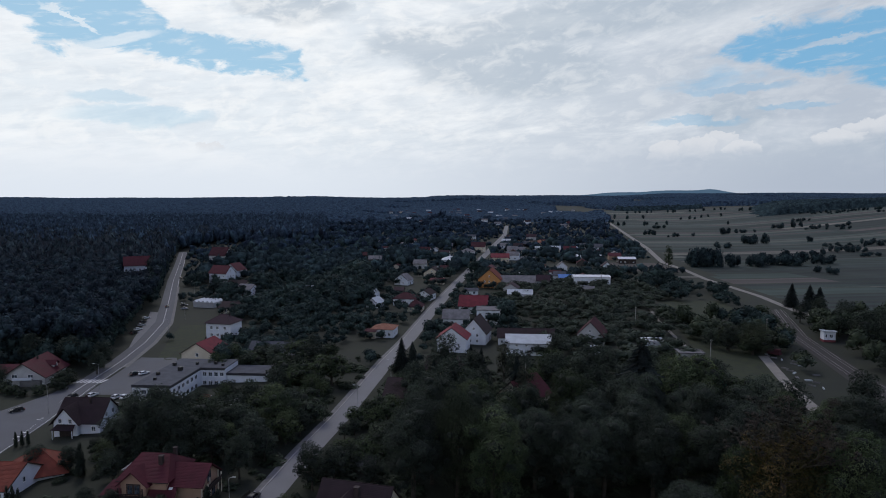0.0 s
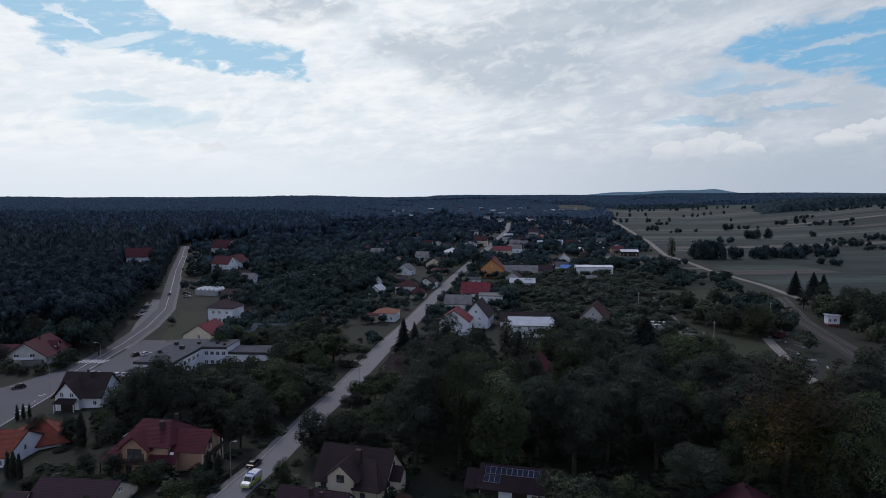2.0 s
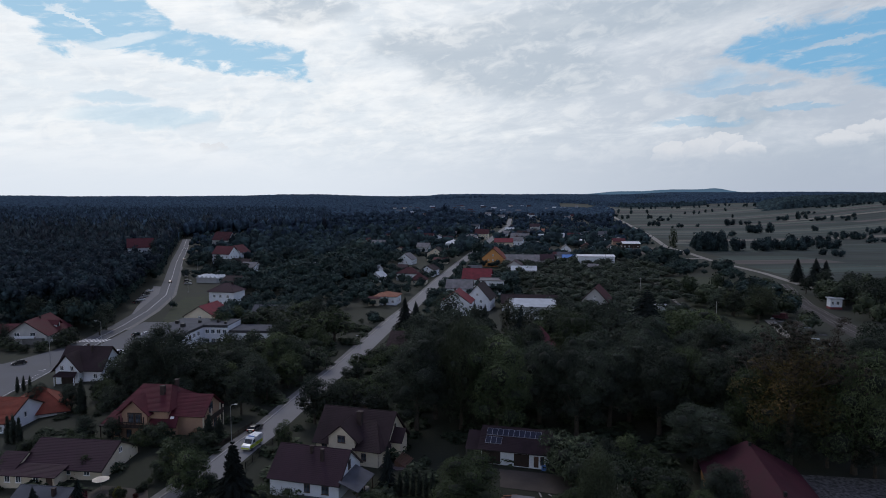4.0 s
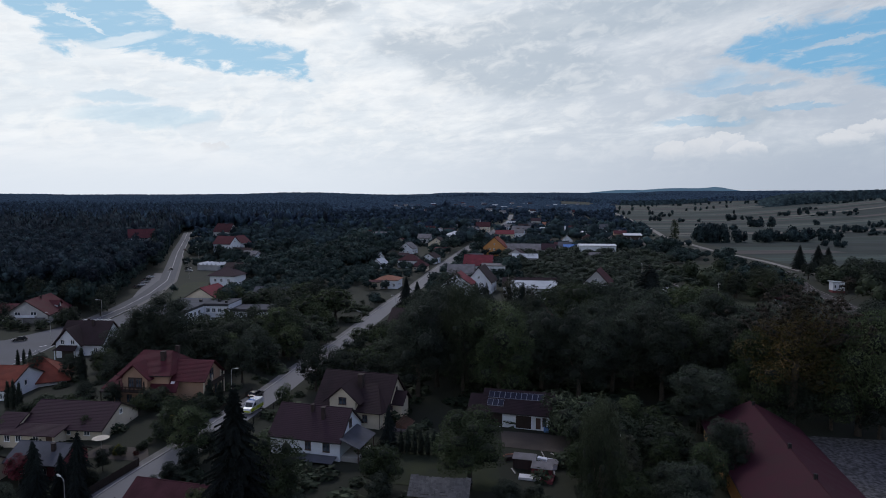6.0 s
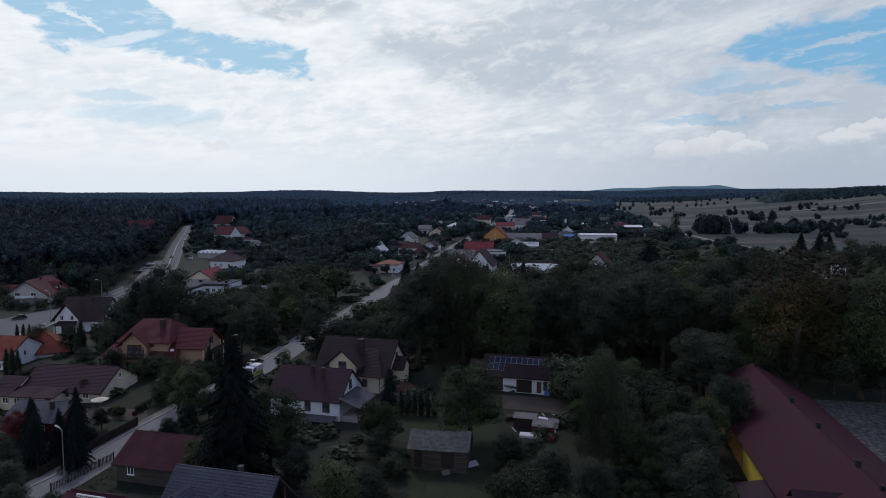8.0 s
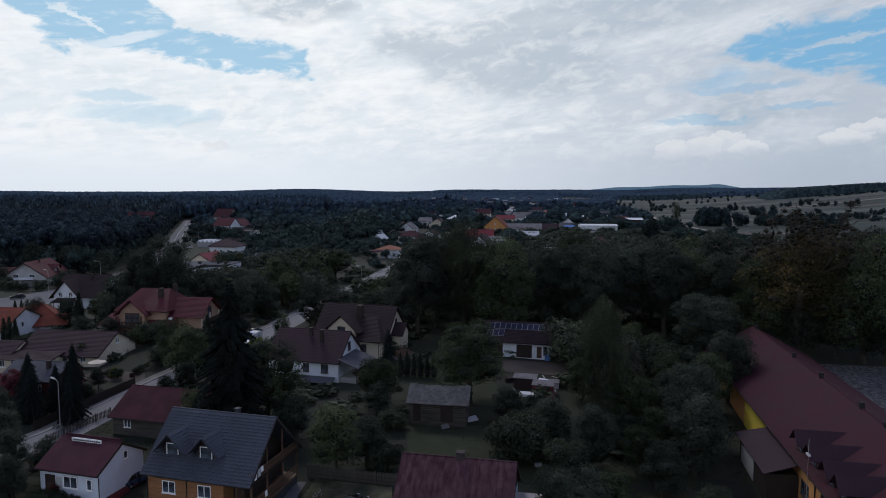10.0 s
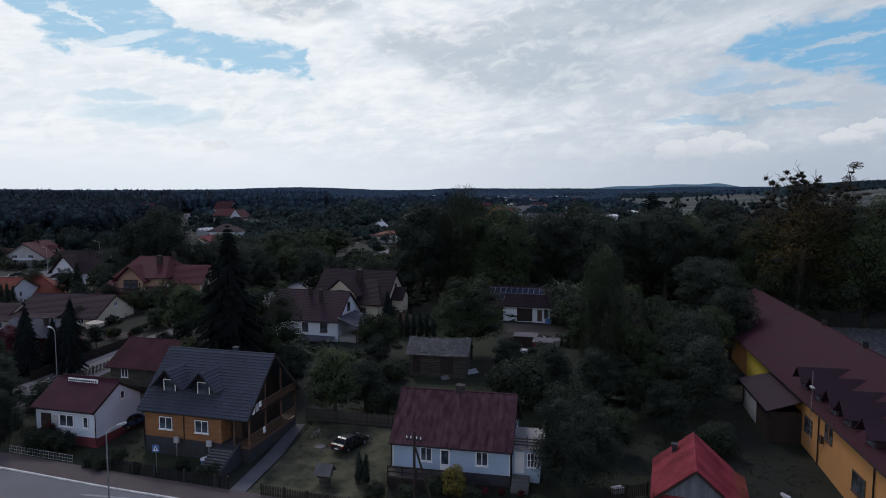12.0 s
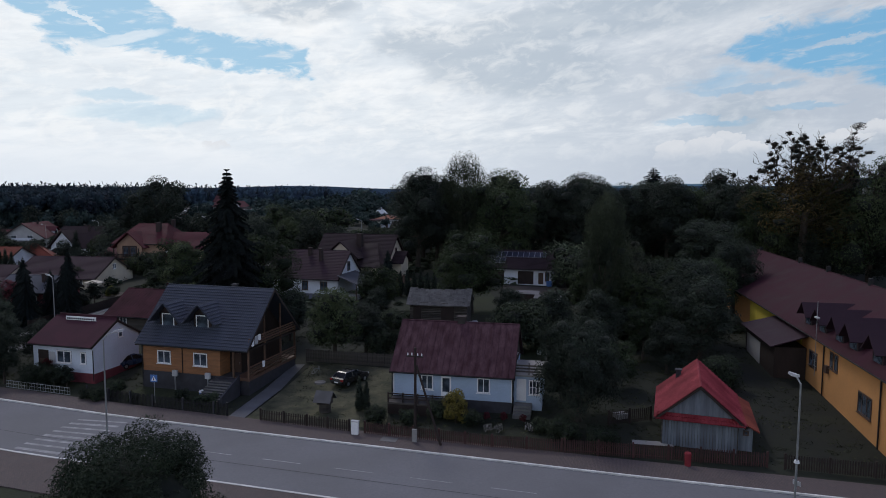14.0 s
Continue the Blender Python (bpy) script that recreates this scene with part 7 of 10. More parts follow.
for x, y, a in ((-124.0, 231.7, 200), (-126.9, 205.8, 160), (-133.2, 314.1, 190), (-144, 362, 190), (-172, 450, 190)):
    street_lamp(x, y, 9.5, 1.2, a, "grey lamp beside the wide road", 0.8)


def utility_pole(x, y, h, turn, brace=False, mat=None, label="dark wooden utility pole with insulators"):
    o = thing("utility_pole", on(x, y, turn), label, "utility pole", "utility poles")
    part("pole", rod(bmesh.new(), (0, 0, -0.5), (0, 0, h), 0.15, 0.10, 8), mat or M["darkwood"], o)
    if brace:
        part("brace", rod(bmesh.new(), (2.4, -0.4, -0.2), (0.1, 0, h * 0.82), 0.11, 0.09, 7), M["darkwood"], o)
        part("concrete_foot", boxed(-0.2, 0.2, -0.32, -0.12, -0.4, 1.2), M["concrete"], o)
    c = part("cross_arm", boxed(-0.7, 0.7, -0.17, -0.09, h - 0.75, h - 0.62), M["darkwood"], o)
    for s in (-0.6, -0.25, 0.25, 0.6):
        part("insulator", rod(bmesh.new(), (s, -0.13, h - 0.62), (s, -0.13, h - 0.42), 0.06, 0.04), M["lens"], c)


utility_pole(-2.8, 53.2, 8.0, -14, True)
for x, y in ((106.3, 256.3), (110.8, 456), (98, 330), (150, 300)):
    utility_pole(x, y, 9.0, 20, mat=M["concrete"], label="pale concrete utility pole with a cross arm")


def small_things():
    o = thing("cable_box", on(-8.0, 54.6, -14), "white plastic cable distribution box on the pavement", "cable box")
    part("case", boxed(-0.3, 0.3, -0.16, 0.16, 0.12, 1.25), M["frame"], o)
    part("lid", boxed(-0.33, 0.33, -0.19, 0.19, 1.25, 1.32), M["greywall"], o)
    part("foot", boxed(-0.26, 0.26, -0.13, 0.13, -0.2, 0.12), M["concrete"], o)
    o = thing("litter_bin", on(18.1, 48.6), "red painted cylindrical litter bin on the pavement", "litter bin")
    part("barrel", rod(bmesh.new(), (0, 0, 0.1), (0, 0, 1.05), 0.23, 0.25, 14), R["red"], o)
    part("rim", rod(bmesh.new(), (0, 0, 1.05), (0, 0, 1.15), 0.27, 0.22, 14), R["red"], o)
    part("foot", rod(bmesh.new(), (0, 0, -0.1), (0, 0, 0.1), 0.08, n=8), M["iron"], o)
    o = thing("road_sign", on(-28.7, 62.6, -8), "blue pedestrian crossing sign on a post", "road sign")
    part("post", rod(bmesh.new(), (0, 0, -0.2), (0, 0, 2.9), 0.035), M["zinc"], o)
    pl = part("plate", boxed(-0.36, 0.36, -0.06, -0.04, 2.15, 2.87), R["bluesheet"], o)
    part("triangle", prism(bmesh.new(), [(-0.27, 2.28), (0.27, 2.28), (0, 2.76)], -0.07, -0.062), M["frame"], pl)
    part("bar", boxed(-0.05, 0.05, -0.08, -0.072, 2.33, 2.6), M["plinth"], pl)
    o = thing("well", on(-11.6, 60.1, -12), "small wooden well house with a shingled roof", "well")
    part("ring", rod(bmesh.new(), (0, 0, -0.2), (0, 0, 0.8), 0.55, 0.55, 12), M["oldwood"], o)
    part("housing", boxed(-0.6, 0.6, -0.5, 0.5, 0.8, 1.15), M["oldwood"], o)
    for s in (-1, 1):
        part("roof_slope", hexa(bmesh.new(), ((-0.85, 0, 1.95), (0.85, 0, 1.95), (0.85, s * 0.85, 1.1), (-0.85, s * 0.85, 1.1)), ((-0.85, 0, 2.03), (0.85, 0, 2.03), (0.85, s * 0.9, 1.14), (-0.85, s * 0.9, 1.14))), R["shake"], o)
    part("gable", prism(bmesh.new(), [(-0.7, 1.15), (0.7, 1.15), (0, 1.9)], -0.6, 0.6, "x"), M["oldwood"], o)
    o = thing("bicycle", on(-14.5, 70.2, 35), "pale bicycle standing on the lawn", "bicycle")
    for x in (-0.52, 0.52):
        bm = bmesh.new()
        n = 18
        for i in range(n):
            a, b = 2 * math.pi * i / n, 2 * math.pi * (i + 1) / n
            rod(bm, (x + 0.33 * math.cos(a), 0, 0.35 + 0.33 * math.sin(a)), (x + 0.33 * math.cos(b), 0, 0.35 + 0.33 * math.sin(b)), 0.022, n=4)
        w = part("wheel", bm, M["iron"], o)
        part("spokes", rod(rod(bmesh.new(), (x - 0.32, 0, 0.35), (x + 0.32, 0, 0.35), 0.008, n=3), (x, 0, 0.03), (x, 0, 0.67), 0.008, n=3), M["zinc"], w)
    bm = bmesh.new()
    for a, b in (((-0.52, 0, 0.35), (-0.1, 0, 0.35)), ((-0.1, 0, 0.35), (0.4, 0, 0.85)), ((-0.52, 0, 0.35), (-0.2, 0, 0.8)), ((-0.2, 0, 0.8), (0.4, 0, 0.85)), ((-0.1, 0, 0.35), (-0.22, 0, 0.95)), ((0.52, 0, 0.35), (0.38, 0, 1.0))):
        rod(bm, a, b, 0.025, n=5)
    part("bike_frame", bm, M["zinc"], o)
    part("saddle", boxed(-0.34, -0.1, -0.07, 0.07, 0.95, 1.01), M["iron"], o)
    part("handlebar", rod(bmesh.new(), (0.38, -0.28, 1.02), (0.38, 0.28, 1.02), 0.018), M["zinc"], o)
    o = thing("manhole_cover", on(-13.6, 68.0, 0, 0.05), "round concrete manhole cover in the lawn", "manhole")
    part("disc", rod(bmesh.new(), (0, 0, -0.05), (0, 0, 0.10), 0.62, 0.58, 18), M["slab"], o)
    o = thing("manhole_cover", on(-5.0, 53.4, -14, 0.14), "square concrete manhole cover in the pavement", "manhole")
    part("cover", boxed(-0.7, 0.7, -0.45, 0.45, 0.0, 0.03), M["slab"], o)
    o = thing("tub", on(-24.6, 64.6), "round blue and white plastic tub", "tub")
    part("tub_body", rod(bmesh.new(), (0, 0, 0), (0, 0, 0.45), 0.42, 0.52, 14), R["bluesheet"], o)
    part("tub_lid", rod(bmesh.new(), (0, 0, 0.45), (0, 0, 0.52), 0.55, 0.5, 14), M["frame"], o)
    o = thing("satellite_dish", on(-52.5, 74.0, 25), "pale satellite dish on a short mast", "satellite dish")
    part("mast", rod(bmesh.new(), (0, 0, -0.2), (0, 0, 3.4), 0.05), M["zinc"], o)
    part("dish", rod(bmesh.new(), (0, -0.12, 3.4), (0, 0.0, 3.4), 0.42, 0.25, 16), M["greywall"], o)
    o = thing("parasol", on(-61.5, 112.5, 0, 0.0), "pale garden parasol beside the low house", "parasol")
    part("mast", rod(bmesh.new(), (0, 0, 0), (0, 0, 2.3), 0.035), M["zinc"], o)
    part("canopy", rod(bmesh.new(), (0, 0, 1.95), (0, 0, 2.4), 1.5, 0.05, 8), M["cream"], o)
    o = thing("advert_sign", on(-35.6, 45.5, 20), "small white sign board with plain dark marks", "sign")
    part("post", rod(bmesh.new(), (0, 0, -0.2), (0, 0, 2.8), 0.05), M["zinc"], o)
    b = part("panel", boxed(-0.9, 0.9, -0.08, 0.0, 2.5, 3.1), M["frame"], o)
    for i in range(3):
        part("mark", boxed(-0.65 + i * 0.45, -0.35 + i * 0.45, -0.1, -0.082, 2.65, 2.95), M["plinth"], b)
    for x, y, s in ((31.7, 114.0, 1.0), (33.6, 113.2, 0.8)):
        o = thing("log_pile", on(x, y, 10), "pile of split firewood, pale cut ends", "log pile")
        rng = random.Random(int(x))
        for r in range(6):
            for i in range(9 - r):
                part("log", rod(bmesh.new(), (-1.6 + i * 0.36 + r * 0.18, -0.5 + rng.uniform(-.1, .1), 0.16 + r * 0.29), (-1.6 + i * 0.36 + r * 0.18, 0.5 + rng.uniform(-.1, .1), 0.16 + r * 0.29), 0.17, n=6), R["salmon"] if (i + r) % 3 else M["logs"], o)
    for x, y, w, d, h, m, lab in ((12.7, 106.0, 3.6, 2.0, 1.6, "brick", "low unfinished red brick wall of an annex"), (15.2, 103.0, 3.2, 2.2, 1.5, "redplinth", "low red shed under a pale roof sheet"), (17.3, 105.6, 1.6, 1.2, 0.9, "white", "stack of white building blocks"), (20.5, 119.0, 1.8, 1.4, 1.5, "iron", "dark trailer under a tarpaulin")):
        o = thing("yard_stack", on(x, y, -14), lab, "yard stack")
        part("body", boxed(-w / 2, w / 2, -d / 2, d / 2, -0.4, h), M[m], o)
        part("cover", hexa(bmesh.new(), ((-w / 2 - .15, -d / 2 - .15, h), (w / 2 + .15, -d / 2 - .15, h), (w / 2 + .15, d / 2 + .15, h + .25), (-w / 2 - .15, d / 2 + .15, h + .25)), ((-w / 2 - .15, -d / 2 - .15, h + .06), (w / 2 + .15, -d / 2 - .15, h + .06), (w / 2 + .15, d / 2 + .15, h + .31), (-w / 2 - .15, d / 2 + .15, h + .31))), R["grey"], o)


small_things()


def yard_clutter():
    """Building material lying about in front of the garage."""
    rng = random.Random(77)
    for x, y, w, d, z, turn, m, lab in ((13.6, 101.6, 4.6, 1.3, 0.5, -14, R["white"], "long pale roof sheet leaning over rubble"), (15.8, 101.2, 2.0, 2.2, 0.6, -20, M["redplinth"], "faded red panel on the ground"),
                                        (11.2, 108.6, 3.4, 0.5, 0.9, 20, M["brick"], "low wall of new red bricks"), (16.4, 108.2, 2.6, 0.6, 0.5, -30, M["white"], "row of pale building blocks"),
                                        (13.6, 106.3, 0.5, 2.6, 0.8, 15, M["white"], "pale block wall of a new foundation"), (22.2, 119.6, 2.2, 1.6, 1.7, -14, M["slab"], "grey garden cabin with a window"), (18.4, 120.2, 0.9, 0.9, 1.1, 0, R["bluesheet"], "blue plastic water barrel")):
        o = thing("building_material", on(x, y, turn), lab, "building material")
        part("stack", hexa(bmesh.new(), ((-w / 2, -d / 2, -0.2), (w / 2, -d / 2, -0.2), (w / 2, d / 2, -0.2), (-w / 2, d / 2, -0.2)), ((-w / 2, -d / 2, z * 0.7), (w / 2, -d / 2, z * 0.8), (w / 2, d / 2, z), (-w / 2, d / 2, z * 0.9))), m, o)
    for i in range(14):
        x, y = rng.uniform(10.0, 18.5), rng.uniform(102.5, 111)
        o = thing("plank", on(x, y, rng.uniform(0, 180), 0.08), "loose weathered plank lying in the yard", "plank", "planks in the yard")
        part("board", boxed(-rng.uniform(0.6, 1.4), rng.uniform(0.6, 1.4), -0.12, 0.12, 0.0, 0.06), R["salmon"] if i % 3 == 0 else M["concrete"], o)
    for x, y, w, lab in ((15.5, 58.2, 1.1, "grey concrete ring beside the path"), (-6.5, 91.0, 0.5, "grey tin tub in the grass"), (11.0, 77.6, 0.8, "white garden bench by the hedge")):
        o = thing("garden_object", on(x, y, 20), lab, "garden object")
        part("block", boxed(-w / 2, w / 2, -w / 3, w / 3, 0, 0.45), M["greywall"], o)


yard_clutter()


# ---- vehicles ----
def paint(name, c):
    return material(name, c, 0.28, spread=0.05, bump=0, spec=0.6)


CAR = {"black": paint("black_car_paint", (0.012, 0.012, 0.014)), "white": paint("white_car_paint", (0.62, 0.63, 0.65)), "red": paint("red_car_paint", (0.26, 0.02, 0.025)),
       "silver": paint("silver_car_paint", (0.34, 0.35, 0.37)), "blue": paint("dark_blue_car_paint", (0.03, 0.05, 0.10)), "yellow": paint("yellow_green_marking", (0.42, 0.50, 0.05))}
TAIL = paint("red_tail_lamp", (0.30, 0.01, 0.01))


def car(x, y, heading, colour, label, van=False):
    """A car that heads along +x: lower body, glasshouse, roof, wheels, lamps, plates, mirrors."""
    if van:
        side = [(-2.6, 0.35), (2.45, 0.35), (2.55, 0.8), (2.3, 1.15), (1.55, 1.35), (1.0, 2.15), (0.6, 2.35), (-2.45, 2.35), (-2.6, 2.1)]
        glass = [(0.35, 1.4), (1.5, 1.4), (1.02, 2.05), (0.35, 2.1)]
        w, wheels, rear = 0.98, (-1.7, 1.65), -2.6
    else:
        side = [(-2.1, 0.32), (2.1, 0.32), (2.15, 0.6), (1.95, 0.82), (1.0, 0.95), (-1.75, 1.0), (-2.12, 0.92), (-2.18, 0.6)]
        glass = [(-1.75, 0.99), (0.95, 0.94), (0.25, 1.38), (-0.9, 1.42), (-1.4, 1.3)]
        w, wheels, rear = 0.88, (-1.32, 1.33), -2.15
    o = thing("van" if van else "car", on(x, y, heading, 0.06), label, "van" if van else "car", "parked vehicles")
    bm = prism(bmesh.new(), side, -w, w)
    bmesh.ops.bevel(bm, geom=[e for e in bm.edges if abs(e.verts[0].co.y - e.verts[1].co.y) < 0.01], offset=0.09, segments=2, affect="EDGES", clamp_overlap=True)
    body = part("body", bm, CAR[colour], o)
    if van:
        part("windscreen", hexa(bmesh.new(), ((1.56, -0.8, 1.36), (1.56, 0.8, 1.36), (1.06, 0.76, 2.1), (1.06, -0.76, 2.1)), ((1.60, -0.8, 1.38), (1.60, 0.8, 1.38), (1.10, 0.76, 2.12), (1.10, -0.76, 2.12))), M["glass"], body)
        for s in (-1, 1):
            part("side_window", prism(bmesh.new(), glass, s * (w + 0.004), s * (w + 0.016)), M["glass"], body)
            part("stripe", boxed(-2.5, 2.3, min(s * (w + 0.004), s * (w + 0.014)), max(s * (w + 0.004), s * (w + 0.014)), 0.55, 1.25), CAR["yellow"], body)
        part("rear_window", boxed(-2.615, -2.603, -0.75, 0.75, 1.45, 2.05), M["glass"], body)
        part("bonnet_marking", boxed(2.42, 2.575, -0.86, 0.86, 0.55, 0.86), CAR["yellow"], body)
        part("light_bar", boxed(0.1, 0.4, -0.7, 0.7, 2.35, 2.48), R["bluesheet"], body)
    else:
        lo = ((-1.9, -0.80, 0.93), (1.05, -0.80, 0.92), (1.05, 0.80, 0.92), (-1.9, 0.80, 0.93))
        hi = ((-1.35, -0.60, 1.40), (0.20, -0.60, 1.42), (0.20, 0.60, 1.42), (-1.35, 0.60, 1.40))
        cab = part("glasshouse", hexa(bmesh.new(), lo, hi), M["carglass"], body)
        part("car_roof", hexa(bmesh.new(), [(x * 1.02, y * 1.04, z) for x, y, z in hi], ((-1.15, -0.5, 1.48), (0.0, -0.5, 1.48), (0.0, 0.5, 1.48), (-1.15, 0.5, 1.48))), CAR[colour], cab)
        for p, q in list(zip(lo, hi)) + [((-0.45, -0.80, 0.93), (-0.45, -0.61, 1.40)), ((-0.45, 0.80, 0.93), (-0.45, 0.61, 1.40))]:
            part("pillar", rod(bmesh.new(), p, q, 0.05, n=5), CAR[colour], cab)
    for wx in wheels:
        for s in (-1, 1):
            t = part("wheel", rod(bmesh.new(), (wx, s * (w - 0.2), 0.31), (wx, s * (w + 0.02), 0.31), 0.31, n=14), M["iron"], o)
            part("rim", rod(bmesh.new(), (wx, s * (w + 0.02), 0.31), (wx, s * (w + 0.035), 0.31), 0.19, n=10), M["zinc"], t)
    for s in (-1, 1):
        part("tail_lamp", boxed(rear - 0.02, rear + 0.12, min(s * 0.55, s * 0.84), max(s * 0.55, s * 0.84), 0.72, 0.9), TAIL, body)
        part("headlight", boxed(1.98 if not van else 2.4, 2.12 if not van else 2.56, min(s * 0.5, s * 0.82), max(s * 0.5, s * 0.82), 0.62, 0.78), M["lens"], body)
        part("mirror", boxed(0.62, 0.78, min(s * w, s * (w + 0.16)), max(s * w, s * (w + 0.16)), 1.0, 1.13), CAR[colour], body)
    part("rear_plate", boxed(rear - 0.05, rear - 0.03, -0.26, 0.26, 0.5, 0.62), M["frame"], body)
    return o


car(-10.4, 67.9, 58, "black", "black hatchback parked on the worn lawn")
car(-36.4, 74.0, 60, "blue", "dark car parked beside the white house")
car(-41.6, 138.6, 78, "black", "black car parked at the kerb of the side street")
car(-39.6, 129.5, 255, "white", "white ambulance van with yellow-green stripes on the street", van=True)
for x, y, a, c in ((-112.2, 220.4, 80, "white"), (-108.8, 219.8, 80, "white"), (-119.7, 250, 60, "black"), (-116.3, 250.4, 60, "white"), (-109.7, 211.6, 60, "black"), (-122.2, 223.5, 75, "white")):
    car(x, y, a, c, c + " car in the asphalt car park")
for x, y, a, c in ((-77.2, 198.2, 10, "red"), (-78.3, 203.2, 10, "white"), (-78.6, 206.6, 10, "red"), (-79.0, 209.6, 10, "silver"), (-79.2, 213.0, 10, "red")):
    car(x, y, a, c, c + " car in the yard behind the flat building")
for x, y, a, c in ((-155.5, 325.6, 65, "black"), (-157.3, 334.0, 65, "white"), (-160.5, 345.0, 65, "silver"), (-163.5, 353.0, 65, "black"), (-166.8, 364.5, 65, "white"), (-161.7, 405.8, 10, "black"), (-156.7, 393.9, 10, "silver")):
    car(x, y, a, c, c + " car in a bay beside the road")
for x, y, a, c in ((-128.6, 222, 250, "black"), (-138.5, 208, 220, "black"), (-170.6, 401.7, 106, "black"), (-216.3, 537.1, 110, "black"), (-255.8, 637.7, 110, "white")):
    car(x, y, a, c, c + " car standing on the wide road")

# marks on the junction on the left
for i in range(12):
    p = Vector((-126.0, 203.5)).lerp(Vector((-122.6, 184.0)), i / 11)
    strip("hatch_mark", [(p.x - 2.6, p.y + 0.9), (p.x - 0.2, p.y + 0.2)], [(p.x - 2.6, p.y + 0.3), (p.x - 0.2, p.y - 0.4)], 0.085, M["paint"], "white hatch mark on the junction", "road marking")
for i in range(7):
    strip("zebra_mark", [(-137.5 + i * 1.5, 240.0), (-136.9 + i * 1.5, 244.5)], [(-136.7 + i * 1.5, 240.0), (-136.1 + i * 1.5, 244.5)], 0.085, M["paint"], "white stripe of a crossing on the junction", "road marking")
lane = offset_line(ROAD_LR, 4.6)
strip("lane_line", offset_line(lane, 0.12), offset_line(lane, -0.12), 0.075, M["paint"], "white centre line of the wide road", "road marking", step=8)
edge_line = offset_line(ROAD_LR, 0.5)
strip("edge_line", offset_line(edge_line, 0.08), offset_line(edge_line, -0.08), 0.076, M["paint"], "thin white line along the edge of the wide road", "road marking", step=8)
pavilion = thing("pavilion", on(-146.5, 405, -12), "white market pavilion with folded sheet roofs", "pavilion")
part("walls", boxed(-7, 7, -5, 5, -1, 3.2), M["greywall"], pavilion)
for i in range(5):
    part("roof_fold", prism(bmesh.new(), [(-7.2 + i * 2.9, 3.2), (-4.4 + i * 2.9, 3.2), (-5.8 + i * 2.9, 4.6)], -5.4, 5.4), R["white"], pavilion)
# clutter by the railway
rng = random.Random(9)
for i in range(16):
    x, y = 126 + rng.uniform(0, 9) + i * 0.5, 220 + i * 3.2
    o = thing("sleeper_stack", on(x, y, rng.uniform(0, 180)), "stack of old pale sleepers and slabs in the grass", "sleeper stack", "stacks by the railway")
    for k in range(rng.randint(2, 4)):
        part("sleeper", boxed(-1.2, 1.2, -0.5 + k * 0.3, -0.25 + k * 0.3, 0.0, 0.22 + 0.2 * (k % 2)), R["grey"] if i % 3 else R["tin"], o)
o = thing("wagon", on(136.5, 266.0, -55), "rusty brown rail trolley on the grass", "wagon")
part("bed", boxed(-2.6, 2.6, -1.2, 1.2, 0.7, 1.5), R["rust"], o)
part("cabin", boxed(0.4, 2.4, -1.0, 1.0, 1.5, 2.8), R["rust"], o)
for x in (-1.6, 1.6):
    part("wheel", rod(bmesh.new(), (x, -1.1, 0.4), (x, 1.1, 0.4), 0.4, n=12), M["iron"], o)


# ---- washing hung over the railings of the wooden house ----
def washing(u, z, w, h, mat, label):
    o = thing("laundry", on(-24.8, 70.65, -14.6, 0.30) @ pose(6.34, u, z), label, "laundry", "washing on the railings")
    bm = bmesh.new()
    n = 6
    cols = []
    for i in range(n + 1):
        y, d = -w / 2 + w * i / n, 0.03 * (i % 2)
        cols.append([bm.verts.new(c) for c in ((d, y, -h - 0.03 * (i % 3)), (d - 0.03, y, 0), (d, y, 0.02), (d + 0.02, y, -h - 0.03 * (i % 3)))])
    for a, b in zip(cols, cols[1:]):
        for k in range(4):
            bm.faces.new((a[k], b[k], b[(k + 1) % 4], a[(k + 1) % 4]))
    bm.faces.new(cols[0][::-1]), bm.faces.new(cols[-1])
    part("cloth", bm, mat, o)


washing(-4.2, 5.25, 0.5, 0.9, M["frame"], "white towel hung over the gallery railing")
washing(-3.5, 5.25, 0.6, 0.8, M["greywall"], "pale grey cloth hung over the gallery railing")
washing(-2.9, 5.3, 0.5, 0.55, M["frame"], "white shirt hung over the gallery railing")
washing(-2.2, 2.35, 0.45, 0.6, M["frame"], "white cloth hung over the porch railing")
for x, y, w, m, lab in ((3.4, 91.8, 0.9, "greywall", "pale scrap sheet lying by the barn"), (-0.4, 89.2, 0.6, "slab", "grey board lying in the grass")):
    o = thing("scrap_sheet", on(x, y, 30), lab, "scrap")
    part("sheet", hexa(bmesh.new(), ((-w, -w * 0.5, 0.02), (w, -w * 0.5, 0.06), (w, w * 0.5, 0.5), (-w, w * 0.5, 0.4)), ((-w, -w * 0.5, 0.05), (w, -w * 0.5, 0.09), (w, w * 0.5, 0.53), (-w, w * 0.5, 0.43))), M[m], o)

# ---- the houses of the town ----
house("house", -106.8, 315.9, -12, 13.0, 10.5, 7.7, 3.2, "hip", M["white"], R["purple"], "white two-storey house with a brown-violet hipped roof", group="houses of the town", over=0.7, windows=[("F",u,z,1.3,1.5) for u in (-3.6, -0.4, 3.4) for z in (1.8, 5.2)])
house("house", -100.5, 273.5, 80, 14.0, 14.0, 3.4, 4.2, "gable", M["cream"], R["crimson"], "cream house with a bright wine-red gable roof", group="houses of the town", windows=[("L", 0.0, 2.8, 1.3, 1.6), ("F", -3.0, 1.6, 1.2, 1.3), ("F", 2.5, 1.6, 1.2, 1.3)], door=False)
house("shed", -67.9, 270.0, -6, 23.8, 9.0, 2.8, 2.5, "gable", M["greywall"], R["darkgrey"], "long low shed with a dark grey felt roof", category="shed", chimneys=())
